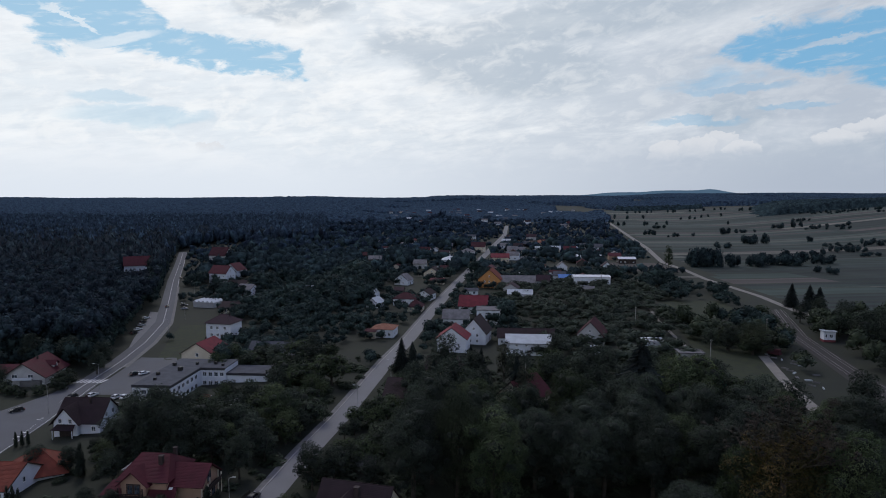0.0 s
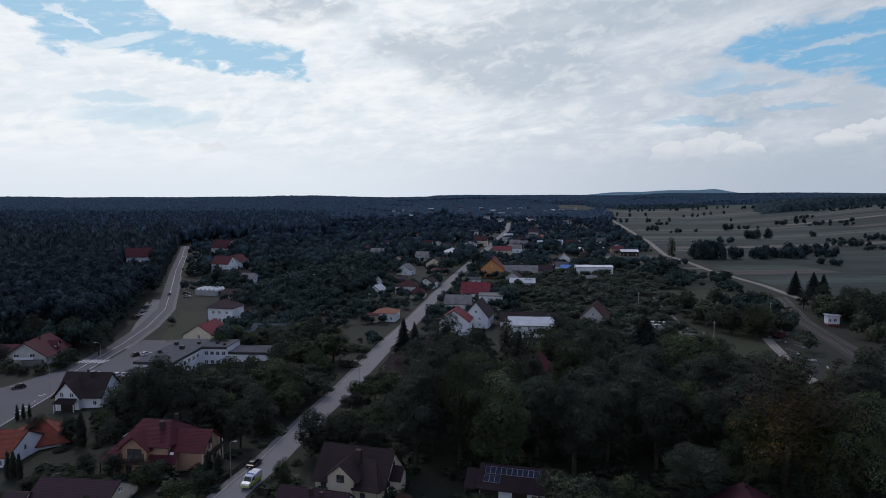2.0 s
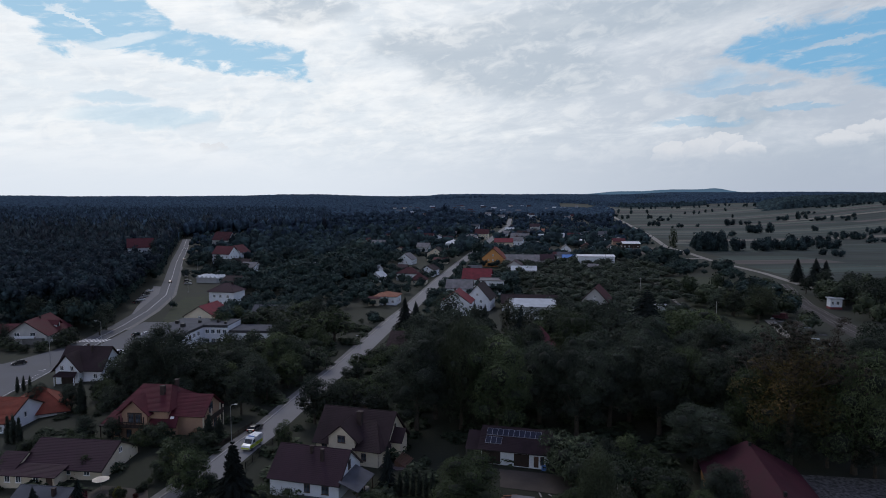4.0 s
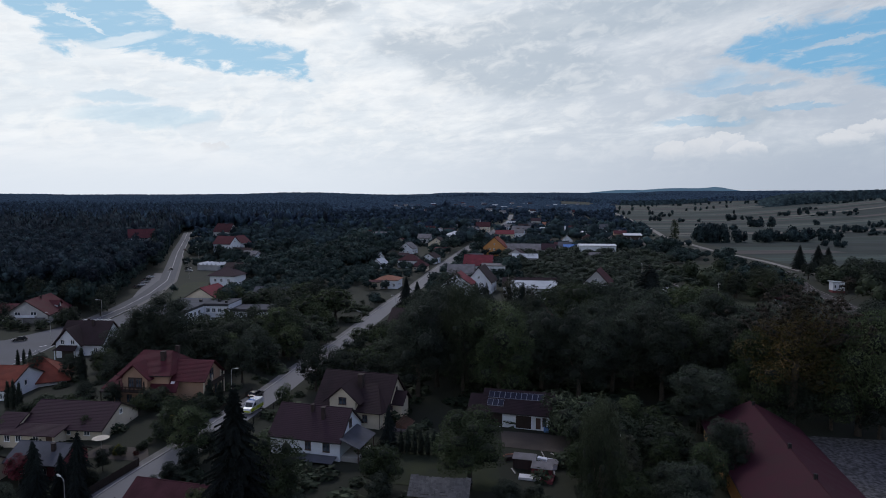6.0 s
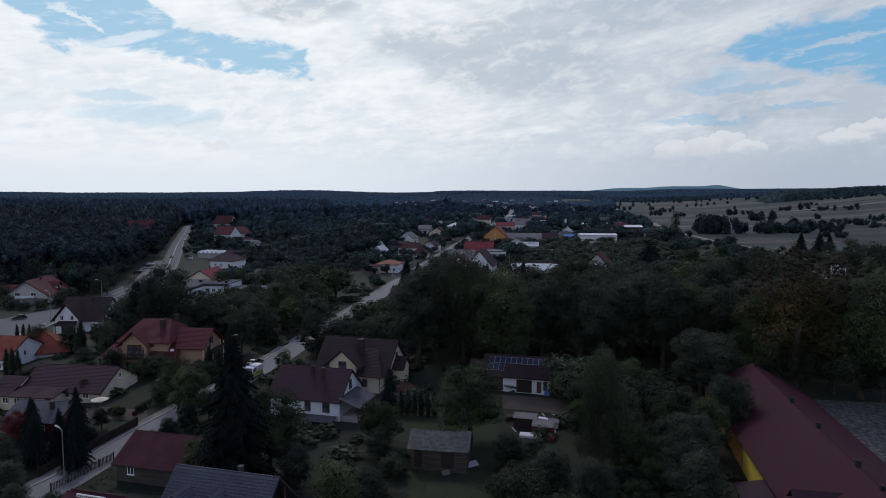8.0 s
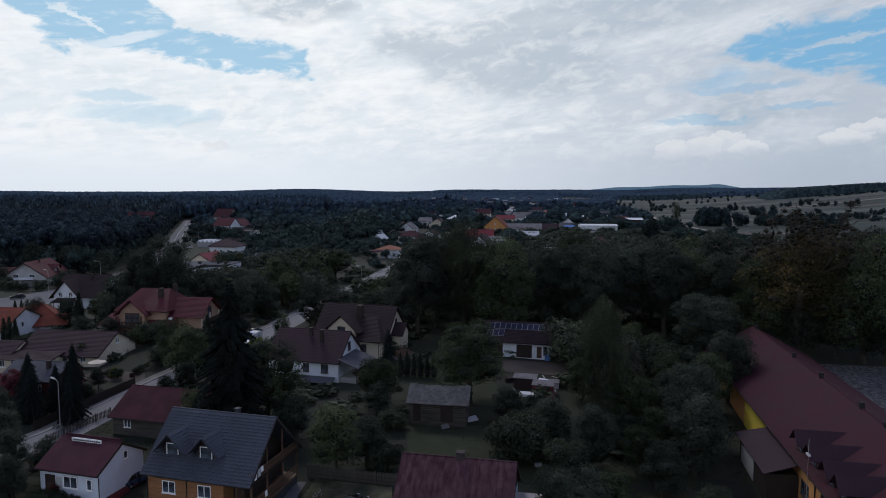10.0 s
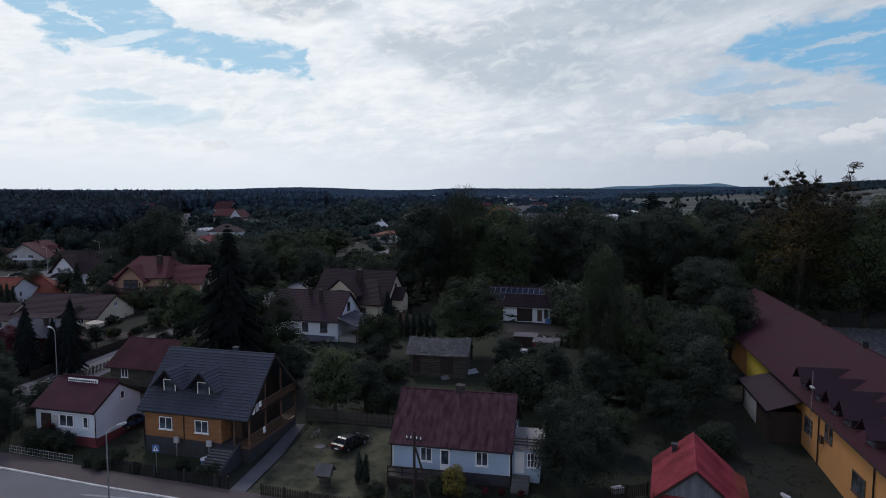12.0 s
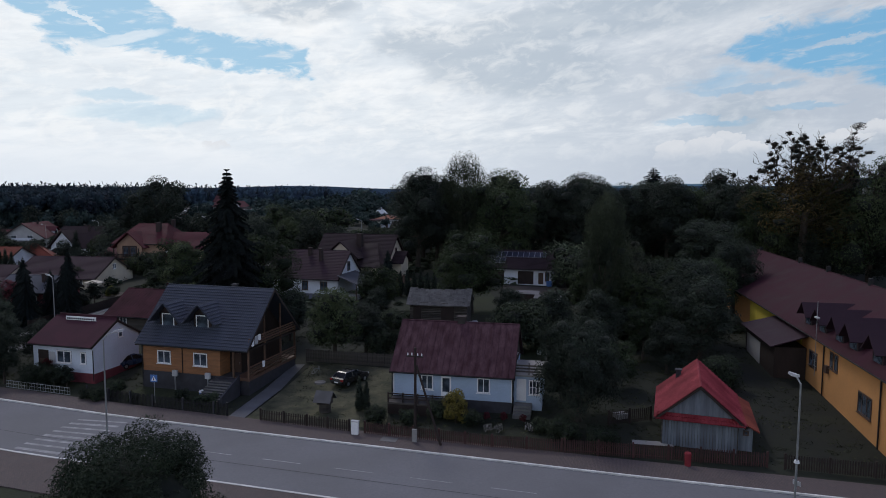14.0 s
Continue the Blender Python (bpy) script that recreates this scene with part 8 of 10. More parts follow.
house("house", -58.8, 248.4, -18, 9.6, 10.0, 2.2, 3.1, "hip", M["greywall"], R["grey"], "low house with a weathered grey hipped roof", style="plain", group="houses of the town", chimneys=())
house("house", -27.4, 303.8, -9, 10.3, 10.0, 4.0, 1.6, "hip", M["white"], R["salmon"], "small white house with a salmon tiled hipped roof", group="houses of the town", chimneys=())
house("shed", -33.0, 299.4, -9, 4.6, 6.0, 3.4, 0.4, "gable", M["cream"], R["rust"], "brown-red shed beside a small white house", category="shed", chimneys=(), windows=[])
house("house", 4.5, 276.4, 80, 11.0, 12.6, 5.9, 4.5, "gable", M["white"], R["crimson"], "white two-storey house with a crimson gable roof", group="houses of the town", windows=[("L",-2.2,1.7,1.5,1.4),("L",2.4,1.7,1.5,1.4),("L",0,5,2.2,1.4)])
house("house", 15.2, 291.6, 75, 13.0, 10.8, 5.2, 6.2, "gable", M["white"], R["brown"], "white house with a steep dark brown gable roof", group="houses of the town")
house("house", 36.8, 287.7, -5, 24.4, 9.0, 3.5, 3.1, "gable", M["white"], R["brown"], "long white house with a plain brown roof", group="houses of the town", chimneys=((-0.3,0),))
house("house", 35.6, 268.8, -5, 18.3, 7.0, 5.2, 2.0, "lean", M["white"], R["tin"], "white annex with a pale sheet roof", group="houses of the town", chimneys=(), windows=[("F",u,1.6,1.2,1.5) for u in (-6,-3,0.5,3.5,6.5)]+[("F",u,4.2,0.9,0.8,0) for u in (-5,-1,4)])
house("house", 23.6, 335.4, -6, 11.9, 11.0, 7.0, 0.4, "flat", M["white"], R["grey"], "white box-shaped house with a flat grey roof", group="houses of the town", chimneys=())
house("house", 6.7, 326.6, -6, 12.7, 10.0, 4.6, 3.6, "gable", M["white"], R["grey"], "white house with a grey gable roof", group="houses of the town")
house("house", 17.3, 363.8, -10, 15.4, 12.0, 4.4, 5.0, "gable", M["white"], R["crimson"], "white house with a bright crimson roof", group="houses of the town")
house("house", 30.3, 361.9, -6, 14.8, 8.0, 3.2, 2.5, "gable", M["cream"], R["wine"], "long low house with a wine-red roof", group="houses of the town", chimneys=())
house("house", 34.1, 462.2, 75, 13.0, 15.7, 6.1, 6.8, "gable", M["ochre"], R["orange"], "ochre house with an orange gable roof", group="houses of the town")
house("hall", 52.6, 462.9, -6, 25.1, 14.0, 4.0, 3.9, "gable", M["greywall"], R["grey"], "long grey workshop hall with an eternit roof", category="hall", chimneys=())
house("hall", 48.5, 410.3, -6, 15.3, 10.0, 3.6, 2.1, "gable", M["white"], R["tin"], "low hall with a pale tin roof", category="hall", chimneys=())
house("hall", 64.9, 499.9, -6, 17.0, 12.0, 3.9, 1.4, "gable", M["greywall"], R["tin"], "grey hall with a pale roof", category="hall", chimneys=())
house("hall", 106.8, 471.1, -4, 25.6, 14.0, 6.5, 0.7, "gable", M["white"], R["white"], "long white hall with pale blue bays", category="hall", chimneys=(), windows=[("F",u,2.5,3.2,2.2) for u in (-9,-4.5,0,4.5,9)])
house("tent", 92.0, 489.6, -4, 10.8, 10.0, 3.4, 1.9, "gable", M["greywall"], R["bluesheet"], "storage tent with a blue tarpaulin roof", category="tent", chimneys=(), windows=[], door=False)
house("hall", 137.5, 618.4, -4, 23.1, 14.0, 5.3, 2.5, "gable", M["white"], R["white"], "long white storage hall", category="hall", chimneys=())
house("hall", 172.9, 617.4, -4, 15.8, 12.0, 4.3, 1.5, "gable", M["darkwood"], R["white"], "dark shed with a white roof", category="hall", chimneys=())
house("house", 55.1, 632.2, -4, 17.2, 12.0, 4.4, 3.2, "gable", M["cream"], R["crimson"], "house with a crimson roof among trees", group="houses of the town")
house("house", 6.6, 595.1, -4, 14.2, 14.0, 6.1, 2.9, "hip", M["white"], R["white"], "white villa with a pale hipped roof", group="houses of the town")
house("house", 24.3, 653.2, -8, 13.4, 12.0, 7.9, 2.8, "hip", M["white"], R["grey"], "white two-storey house with a grey roof", group="houses of the town")
house("house", 39.7, 732.0, -8, 15.0, 12.0, 6.3, 4.6, "gable", M["cream"], R["rust"], "cream house with a rusty roof", group="houses of the town")
house("house", -173.5, 512.7, -20, 15.7, 12.0, 8.0, 5.5, "gable", M["white"], R["wine"], "white house with red roof by the road", group="houses of the town")
house("house", -174.2, 546.3, 70, 12.0, 14.0, 6.3, 5.4, "gable", M["white"], R["wine"], "white gabled house with a red roof", group="houses of the town")
house("house", -216.8, 638.8, -20, 18.5, 13.0, 9.9, 7.2, "gable", M["greywall"], R["rust"], "large grey house with a faded red roof", group="houses of the town")
house("house", -144.7, 461.2, -15, 14.1, 11.0, 4.8, 4.0, "gable", M["cream"], R["brown"], "cream house with a brown roof", group="houses of the town")
house("house", -153.8, 461.2, -15, 11.8, 11.0, 5.6, 2.4, "hip", M["greywall"], R["grey"], "grey house with an eternit roof", group="houses of the town")
house("house", -124.0, 384.3, -15, 13.0, 11.0, 3.3, 3.1, "gable", M["cream"], R["brown"], "cream house with dark brown roof", group="houses of the town")
house("house", -259.6, 554.7, 25, 20.7, 15.0, 9.6, 6.9, "gable", M["white"], R["wine"], "large white house with a faded red roof at the forest edge", group="houses of the town")
house("house", 66.8, 289.7, 70, 14.0, 11.2, 4.7, 5.7, "gable", M["greywall"], R["rust"], "tall old house with a faded red roof", group="houses of the town", chimneys=())
house("shed", 61.2, 265.5, -4, 5.0, 6.0, 2.2, 1.1, "lean", R["tin"], R["tin"], "small shed with a pale tin roof", category="shed", chimneys=(), windows=[])
house("house", -45.9, 411.7, -20, 8.4, 9.0, 3.6, 2.5, "gable", M["white"], R["tin"], "white house with pale tin roof", group="houses of the town")
house("house", -39.8, 381.6, 70, 9.0, 7.1, 2.8, 2.8, "gable", M["white"], R["tin"], "white gabled house with a pale roof", group="houses of the town")
house("house", -22.1, 388.4, -9, 13.2, 11.0, 4.4, 2.8, "hip", M["white"], R["rust"], "white house with a faded red hipped roof", group="houses of the town")
house("house", -15.5, 369.2, -9, 8.2, 9.0, 2.9, 3.4, "hip", M["cream"], R["rust"], "house with a rusty red hipped roof", group="houses of the town")
house("house", -10.2, 407.9, 70, 10.0, 8.3, 4.0, 2.4, "gable", M["white"], R["brown"], "white gabled house with a brown roof", group="houses of the town")
house("house", -43.1, 642.5, -9, 15.3, 12.0, 5.5, 3.3, "hip", M["cream"], R["grey"], "house with a grey roof among trees", group="houses of the town")
house("house", -20.0, 575.7, -9, 10.8, 10.0, 4.5, 3.0, "gable", M["greywall"], R["grey"], "grey house with a grey roof", group="houses of the town")
house("house", -7.1, 499.3, 75, 11.0, 12.7, 5.8, 4.1, "gable", M["cream"], R["brown"], "cream house with brown gable roof", group="houses of the town")
house("house", -28.5, 474.5, 70, 10.0, 10.5, 3.9, 3.9, "gable", M["white"], R["grey"], "white house with a grey gable roof", group="houses of the town")
house("house", -72.9, 455.6, 10, 10.8, 11.0, 3.5, 2.8, "gable", M["cream"], R["rust"], "house with a rusty roof among trees", group="houses of the town")
house("hall", -110.0, 444.2, -6, 15.1, 9.0, 2.7, 0.5, "gable", M["white"], R["white"], "low white shed among the trees", category="hall", chimneys=(), windows=[])
house("house", -134.6, 448.6, -20, 11.4, 11.0, 4.7, 3.1, "gable", M["white"], R["grey"], "white house with a grey roof", group="houses of the town")
house("shed", 92.2, 284.6, -4, 8.3, 5.0, 2.2, 0.4, "lean", M["white"], R["white"], "low white garden shed", category="shed", chimneys=(), windows=[], door=False)
house("shed", 99.1, 259.2, -4, 9.3, 6.0, 3.2, 0.6, "flat", M["greywall"], R["grey"], "grey brick allotment shed", style="plain", category="shed", chimneys=(), windows=[])
house("shed", 94.7, 219.1, -4, 2.6, 3.0, 2.2, 0.4, "flat", R["green"], R["green"], "small garden hut with green walls", style="plain", category="hut", chimneys=(), windows=[], door=False)
house("house", 1.1, 242.1, -9, 13.4, 12.0, 2.2, 3.5, "gable", M["cream"], R["brown"], "house with a dark brown roof among trees", style="courses", group="houses of the town", chimneys=((0.05,-0.1),))
house("house", -10.9, 208.6, -9, 13.5, 15.0, 2.9, 4.0, "gable", M["white"], R["brown"], "white house with a brown roof hidden by trees", style="courses", group="houses of the town", chimneys=())
house("house", -20.4, 157.1, -12, 8.6, 10.0, 2.2, 2.5, "hip", M["oldwood"], R["shake"], "old wooden house with a grey pyramid roof", style="plain", group="houses of the town", chimneys=(), hip=1.0)
house("house", 173.6, 291.7, -8, 4.9, 4.0, 4.6, 0.4, "flat", M["white"], R["tin"], "small white signal hut by the railway", category="hut", chimneys=(), plinth=M["redplinth"], base=1.0, windows=[("F", 0.6, 2.8, 1.3, 1.5), ("F", -1.5, 2.8, 0.8, 1.5, 0)], door=False)
house("shed", -65.5, 199.0, -9, 7.8, 6.0, 2.2, 0.4, "lean", M["oldwood"], R["white"], "dark carport with a pale sheet roof", style="plain", category="carport", chimneys=(), windows=[], door=False)

# small houses further out, on both sides of the street
far = random.Random(41)
TAKEN = [(o.location.x, o.location.y) for o in scene.objects if o.type == "EMPTY" and o.parent is None and o.get("category") in ("house", "hall", "shed")]


def far_house(x, y, turn, length, depth, z1, rise, wall, cover, label):
    """A small house far off: walls, two roof slopes and two windows."""
    h = thing("house", on(x, y, turn), label, "house", "houses of the town")
    part("wall", shell(bmesh.new(), length, depth, -1.5, z1, rise, "gable"), wall, h)
    for s in (-1, 1):
        bm, u, v = bmesh.new(), s * (length / 2 + 0.4), depth / 2 + 0.5
        e = z1 - rise * 0.5 / (depth / 2)
        roof_slab(bm, (u, s * v, e), (-u, s * v, e), (-u, 0, z1 + rise), (u, 0, z1 + rise), 0.15, "plain")
        part("roof_slope", bm, cover, h)
    for u in (-length * 0.22, length * 0.22):
        part("window", boxed(u - 0.6, u + 0.6, -depth / 2 - 0.03, -depth / 2 - 0.005, 1.0, 2.3), M["glass"], h)


def line_clear(x, y):
    return min((x - a) ** 2 + (y - b) ** 2 for a, b in TAKEN) > 24 ** 2


made = 0
while made < 95:
    y = 425 + 520 * far.random() ** 1.2
    x = float(np.interp(y, [p[1] for p in STREET], [p[0] for p in STREET])) + far.choice((-1, 1, 1)) * (12 + (40 + y * 0.14) * far.random() ** 1.3)
    if x > float(np.interp(y, [300, 455, 777, 1150], [95, 160, 195, 250])) or min((x - a) ** 2 + (y - b) ** 2 for a, b in TAKEN) < (17 + y * 0.006) ** 2:
        continue
    TAKEN.append((x, y))
    made += 1
    wall, cover = far.choice(("white", "white", "cream", "greywall", "peach", "oldwood")), far.choice(("grey", "grey", "grey", "tin", "rust", "brown", "purple", "salmon", "darkgrey", "darkgrey", "wine"))
    names = {"white": "white", "cream": "cream", "greywall": "grey", "peach": "peach-coloured", "oldwood": "dark wooden", "grey": "grey", "tin": "pale tin", "rust": "rusty red", "brown": "dark brown", "purple": "brown-violet", "salmon": "salmon", "darkgrey": "dark felt", "wine": "wine-red"}
    big = far.random() < 0.5
    far_house(x, y, far.choice((-9, -9, 81, -14)) + far.uniform(-5, 5), far.uniform(9, 14) if big else far.uniform(6, 10), far.uniform(8, 10) if big else far.uniform(5, 7), far.uniform(3.0, 5.0) if big else far.uniform(2.4, 3.0), far.uniform(2.4, 3.8) if big else far.uniform(1.0, 2.0),
              M[wall], R[cover], ("two-storey " if big else "small ") + names[wall] + " house with a " + names[cover] + " roof")

# the next village, beyond the town
for i in range(52):
    y = 1150 + 1150 * far.random()
    x = y * far.uniform(-0.09, 0.20)
    if line_clear(x, y):
        wall, cover = far.choice(("white", "greywall", "greywall", "cream")), far.choice(("tin", "grey", "grey", "darkgrey", "rust", "brown"))
        far_house(x, y, far.uniform(-20, 20), far.uniform(9, 16), far.uniform(8, 11), far.uniform(4, 7), far.uniform(2.5, 4), M[wall], R[cover], "distant " + names[wall] + " house with a " + {"white": "white"}.get(cover, names[cover]) + " roof")

def line_near(x, y):
    """How far a point lies from the side street."""
    return min((Vector((x, y)) - Vector(a).lerp(Vector(b), k / 8)).length for a, b in zip(STREET[:8], STREET[1:8]) for k in range(9))


# ---- trees near the camera ----
tree("chestnut", -14.2, 28.0, 10.6, 1.12)
tree("spruce", -27.8, 82.5, 21.6, 1.2)
tree("oak", -68.0, 156.0, 20.5, 1.0)
tree("oak_b", -74.0, 158.0, 17.0, 1.0)
tree("weeping", 3.2, 140.0, 25.4, 0.68, "tall birch with an airy drooping crown")
tree("weeping", 9.5, 143.0, 20.5, 0.45, "slender birch with drooping twigs")
tree("mistletoe", 65.2, 122.0, 28.6, 1.28, turn=0)
tree("lime", 58.8, 124.0, 18.5, 0.75)
tree("oak_b", 66.0, 122.5, 9.5, 1.2)
tree("ash", 72.5, 121.5, 10.0, 1.2)
tree("oak_b", 79.0, 117.5, 11.0, 1.2)
tree("ash_b", 87.0, 116.0, 11.0, 1.2)
tree("bush", 62.0, 121.0, 4.0, 1.1)
tree("lime", 76.0, 119.0, 24.0, 0.9)
tree("lime_b", 72.0, 128.0, 20.0, 1.0)
tree("spruce", 58.0, 188.4, 23.0, 2.3)
tree("weeping", 21.0, 87.6, 19.2, 0.55)
tree("birch", 24.5, 90.5, 13.0, 1.3)
tree("walnut", 3.3, 98.5, 13.0, 1.25)
tree("ash_b", 47.0, 120.1, 12.5, 1.5)
tree("acacia", 11.6, 57.6, 9.6, 1.2)
tree("lime_b", -13.3, 75.6, 8.6, 1.1)
tree("oak_b", -10.0, 78.0, 6.0, 1.3)
tree("bush", -7.4, 76.5, 3.4, 1.0)
tree("fruit", -10.4, 97.5, 7.0, 0.9)
tree("lime", -24.8, 88.0, 13.2, 1.0)
tree("oak_b", -20.6, 84.0, 6.5, 1.1)
tree("lime_b", -43.2, 107.5, 9.5, 1.1)
tree("bush", -52.0, 116.5, 3.2, 1.0)
tree("bush", -48.5, 128.0, 3.5, 1.1)
tree("thuja", -49.8, 133.6, 5.4, 1.5)
tree("thuja", -47.4, 133.0, 5.0, 1.5)
tree("small_spruce", -55.5, 93.6, 8.0, 0.9)
tree("small_spruce", -58.6, 95.6, 7.0, 0.9)
tree("small_spruce", -62.0, 94.7, 9.0, 0.8)
tree("small_spruce", -65.0, 99.0, 7.5, 0.9)
tree("small_spruce", -10.6, 113.6, 7.5, 0.8)
tree("redleaf", -68.0, 100.0, 5.0, 1.2)
tree("oak_b", -47.5, 74.5, 5.2, 1.1)
tree("bush", -43.6, 67.9, 2.3, 1.0)
tree("bush", -41.4, 67.3, 2.1, 1.0)
tree("redleaf", -43.2, 69.3, 2.6, 0.7)
tree("oak_b", -40.0, 67.2, 2.4, 1.0)
tree("redleaf", 4.9, 57.5, 0.9, 1.2)
tree("redleaf", 3.4, 57.8, 0.8, 1.2)
tree("redleaf", 6.6, 57.2, 0.8, 1.2)
tree("bush", -33.5, 64.8, 1.6, 0.8)
tree("bush", -26.2, 62.8, 1.2, 0.9)
tree("oak_b", -47.3, 68.3, 6.4, 0.75)
tree("oak_b", -52.0, 75.5, 6.0, 1.0)
tree("ash", -56.5, 80.5, 6.5, 1.0)
tree("oak_b", -61.0, 86.0, 7.0, 1.0)
tree("bush", -50.5, 70.5, 2.6, 1.0)
tree("lime", -33.4, 84.6, 7.6, 0.85)
tree("bush", 8.6, 79.5, 5.6, 1.0)
tree("oak_b", 12.5, 82.0, 7.0, 1.2)
tree("bush", 14.5, 75.0, 4.2, 1.1)
tree("bush", 12.0, 71.0, 3.0, 1.0)
tree("ash", 17.5, 77.0, 8.0, 1.1)
tree("oak_b", 29.0, 75.0, 9.5, 1.1)
tree("ash_b", 32.0, 85.0, 10.5, 1.1)
tree("lime_b", 30.0, 95.0, 5.0, 1.1)
tree("oak_b", 23.5, 70.0, 6.0, 1.2)
tree("lime_b", 38.5, 94.5, 9.0, 1.0)
tree("ash_b", 42.8, 98.5, 11.2, 1.0)
tree("fruit", 17.0, 66.0, 4.5, 1.0)
tree("bush", 27.5, 66.0, 3.0, 1.0)
tree("bush", -1.2, 58.3, 1.6, 0.8)
tree("golden", 0.6, 57.3, 2.9, 0.75)
tree("bush", 9.5, 53.5, 1.8, 1.1)
tree("bush", 12.5, 52.0, 1.6, 1.2)
tree("oak_b", -15.5, 141.0, 9.0, 1.1)
tree("lime_b", -33.0, 128.5, 6.0, 0.9)
tree("oak_b", -29.5, 143.0, 11.5, 1.0)
tree("ash", -25.0, 146.0, 9.5, 1.2)
tree("weeping", 128.0, 267.0, 14.8, 1.5)
tree("willow", 121.0, 275.0, 12.0, 1.0)
tree("lime_b", 194.0, 562.0, 21.0, 0.5, "tall columnar poplar at the edge of the fields")
tree("spruce", 203.3, 379.0, 14.0, 1.5)
tree("spruce", 206.5, 366.0, 15.0, 1.6)
tree("spruce", 211.0, 364.0, 14.0, 1.6)
tree("spruce", -15.4, 240.0, 13.0, 1.3)
tree("spruce", -11.5, 243.0, 11.0, 1.3)
tree("oak", 46.5, 262.0, 11.0, 1.3)
for i in range(6):
    tree("thuja", -8.2 + i * 1.15, 110.6 - i * 0.12, 4.3 + 0.3 * (i % 2), 1.0)
for x, y, h in ((-8.4, 60.2, 3.3), (-7.7, 60.0, 3.0), (-119.0, 177.5, 4.5), (-117.8, 178.4, 4.5), (-116.6, 179.2, 4.2), (-94.5, 137.0, 6.2), (-92.9, 136.4, 6.5), (-91.1, 135.6, 6.0)):
    tree("thuja", x, y, h, 1.0)
for x, y in ((3.4, 55.4), (4.3, 55.3), (6.9, 55.4)):
    tree("flowers", x, y, 0.7, 0.8)
for x, y, h in ((-152, 226, 3.2), (-147, 224, 2.6), (-142, 226, 3.4), (-138.5, 231, 4.2), (-157, 229, 4.0), (-140, 238, 5.5)):
    tree("bush", x, y, h, 1.1)
for x, y, h in ((-162, 236, 8.0), (-135.5, 252, 9.0), (-138, 262, 11.0), (-152, 262, 13.0), (-166, 262, 14.0)):
    tree("oak_b", x, y, h, 1.1)
tree("oak", -57.2, 157.5, 11.9, 1.15)
tree("oak_b", -48.0, 149.5, 11.0, 0.95)
tree("lime_b", -44.5, 174.0, 13.0, 1.1)
tree("oak_b", -60.0, 187.0, 9.0, 1.3)
tree("ash", -64.1, 155.5, 8.0, 1.2)
tree("oak_b", -44.0, 157.0, 9.3, 1.0)
tree("oak", -49.0, 164.0, 10.5, 1.2)
tree("oak_b", -54.0, 172.0, 10.5, 1.2)
tree("ash_b", -85.6, 166.0, 11.0, 1.2)
tree("oak_b", -78.0, 150.0, 8.0, 1.2)
tree("oak_b", -92.5, 157.5, 7.0, 1.1)
tree("ash", -76.0, 134.0, 6.0, 1.2)
tree("oak", -70.0, 133.5, 5.5, 1.1)
tree("oak_b", 8.6, 90.5, 5.5, 1.3)
tree("oak", 12.6, 92.0, 4.0, 1.2)
tree("bush", 14.2, 88.0, 3.6, 1.1)
tree("oak_b", -10.4, 93.4, 5.0, 1.2)
tree("bush", -7.6, 89.0, 2.6, 1.1)
for x, y, h in ((-56.8, 104.0, 3.6), (-55.2, 98.0, 3.2)):
    tree("oak_b", x, y, h, 1.0)
for x, y, h in ((-53.5, 91.0, 8.5), (-57.0, 97.5, 9.5), (-60.0, 92.0, 8.0)):
    tree("small_spruce", x, y, h, 0.85)
for x, y, h, w in ((181.0, 278.0, 16.0, 1.1), (188.0, 272.0, 15.0, 1.1), (196.0, 318.0, 12.5, 1.2), (202.0, 297.0, 14.0, 1.2), (212.0, 305.0, 13.0, 1.2), (120.5, 272.0, 10.0, 1.2), (116.0, 280.0, 9.0, 1.2)):
    tree("oak_b", x, y, h, w)
tree("lime_b", -47.6, 112.5, 9.3, 1.0)
for x, y, h in ((-43.2, 98.5, 4.2), (-42.0, 103.0, 4.8), (-40.6, 108.0, 5.2), (-44.6, 95.0, 3.6)):
    tree("oak_b", x, y, h, 1.15)

for x, y, h, w in ((-97.0, 203.0, 7.5, 1.1), (-91.5, 203.5, 8.0, 1.1), (-86.5, 200.5, 7.0, 1.1), (-95.5, 196.0, 8.0, 1.1)):
    tree("oak_b", x, y, h, w)
for x, y, h, w in ((184.0, 334.0, 9.0, 1.2), (202.5, 350.0, 11.0, 1.2), (207.0, 334.0, 12.0, 1.2), (198.5, 300.0, 13.0, 1.3), (163.0, 236.0, 9.5, 1.3), (131.0, 200.0, 12.0, 1.2), (183.5, 300.0, 10.0, 1.1), (190.0, 312.0, 11.0, 1.2)):
    tree("oak", x, y, h, w)
garden = random.Random(23)
for i in range(26):
    x, y = garden.uniform(-66, -49.5), garden.uniform(107.5, 122)
    if y < 110 + (x + 66) * 0.9 and line_near(x, y) > 5.0 and abs(x + 61.5) > 2.0:
        tree(garden.choice(("bush", "bush", "fruit", "redleaf", "golden")), x, y, garden.uniform(0.9, 2.4), garden.uniform(0.8, 1.2))
for x, y, h in ((-36.0, 63.9, 1.1), (-34.6, 63.4, 1.3), (-24.0, 61.9, 1.0), (-22.9, 62.0, 1.2), (-31.0, 62.9, 0.9), (-45.0, 70.2, 1.5), (-42.4, 68.7, 1.6), (-3.6, 57.4, 1.2), (2.2, 56.6, 1.3), (7.8, 55.4, 1.1), (-6.6, 57.2, 1.5)):
    tree("bush", x, y, h, 1.0)

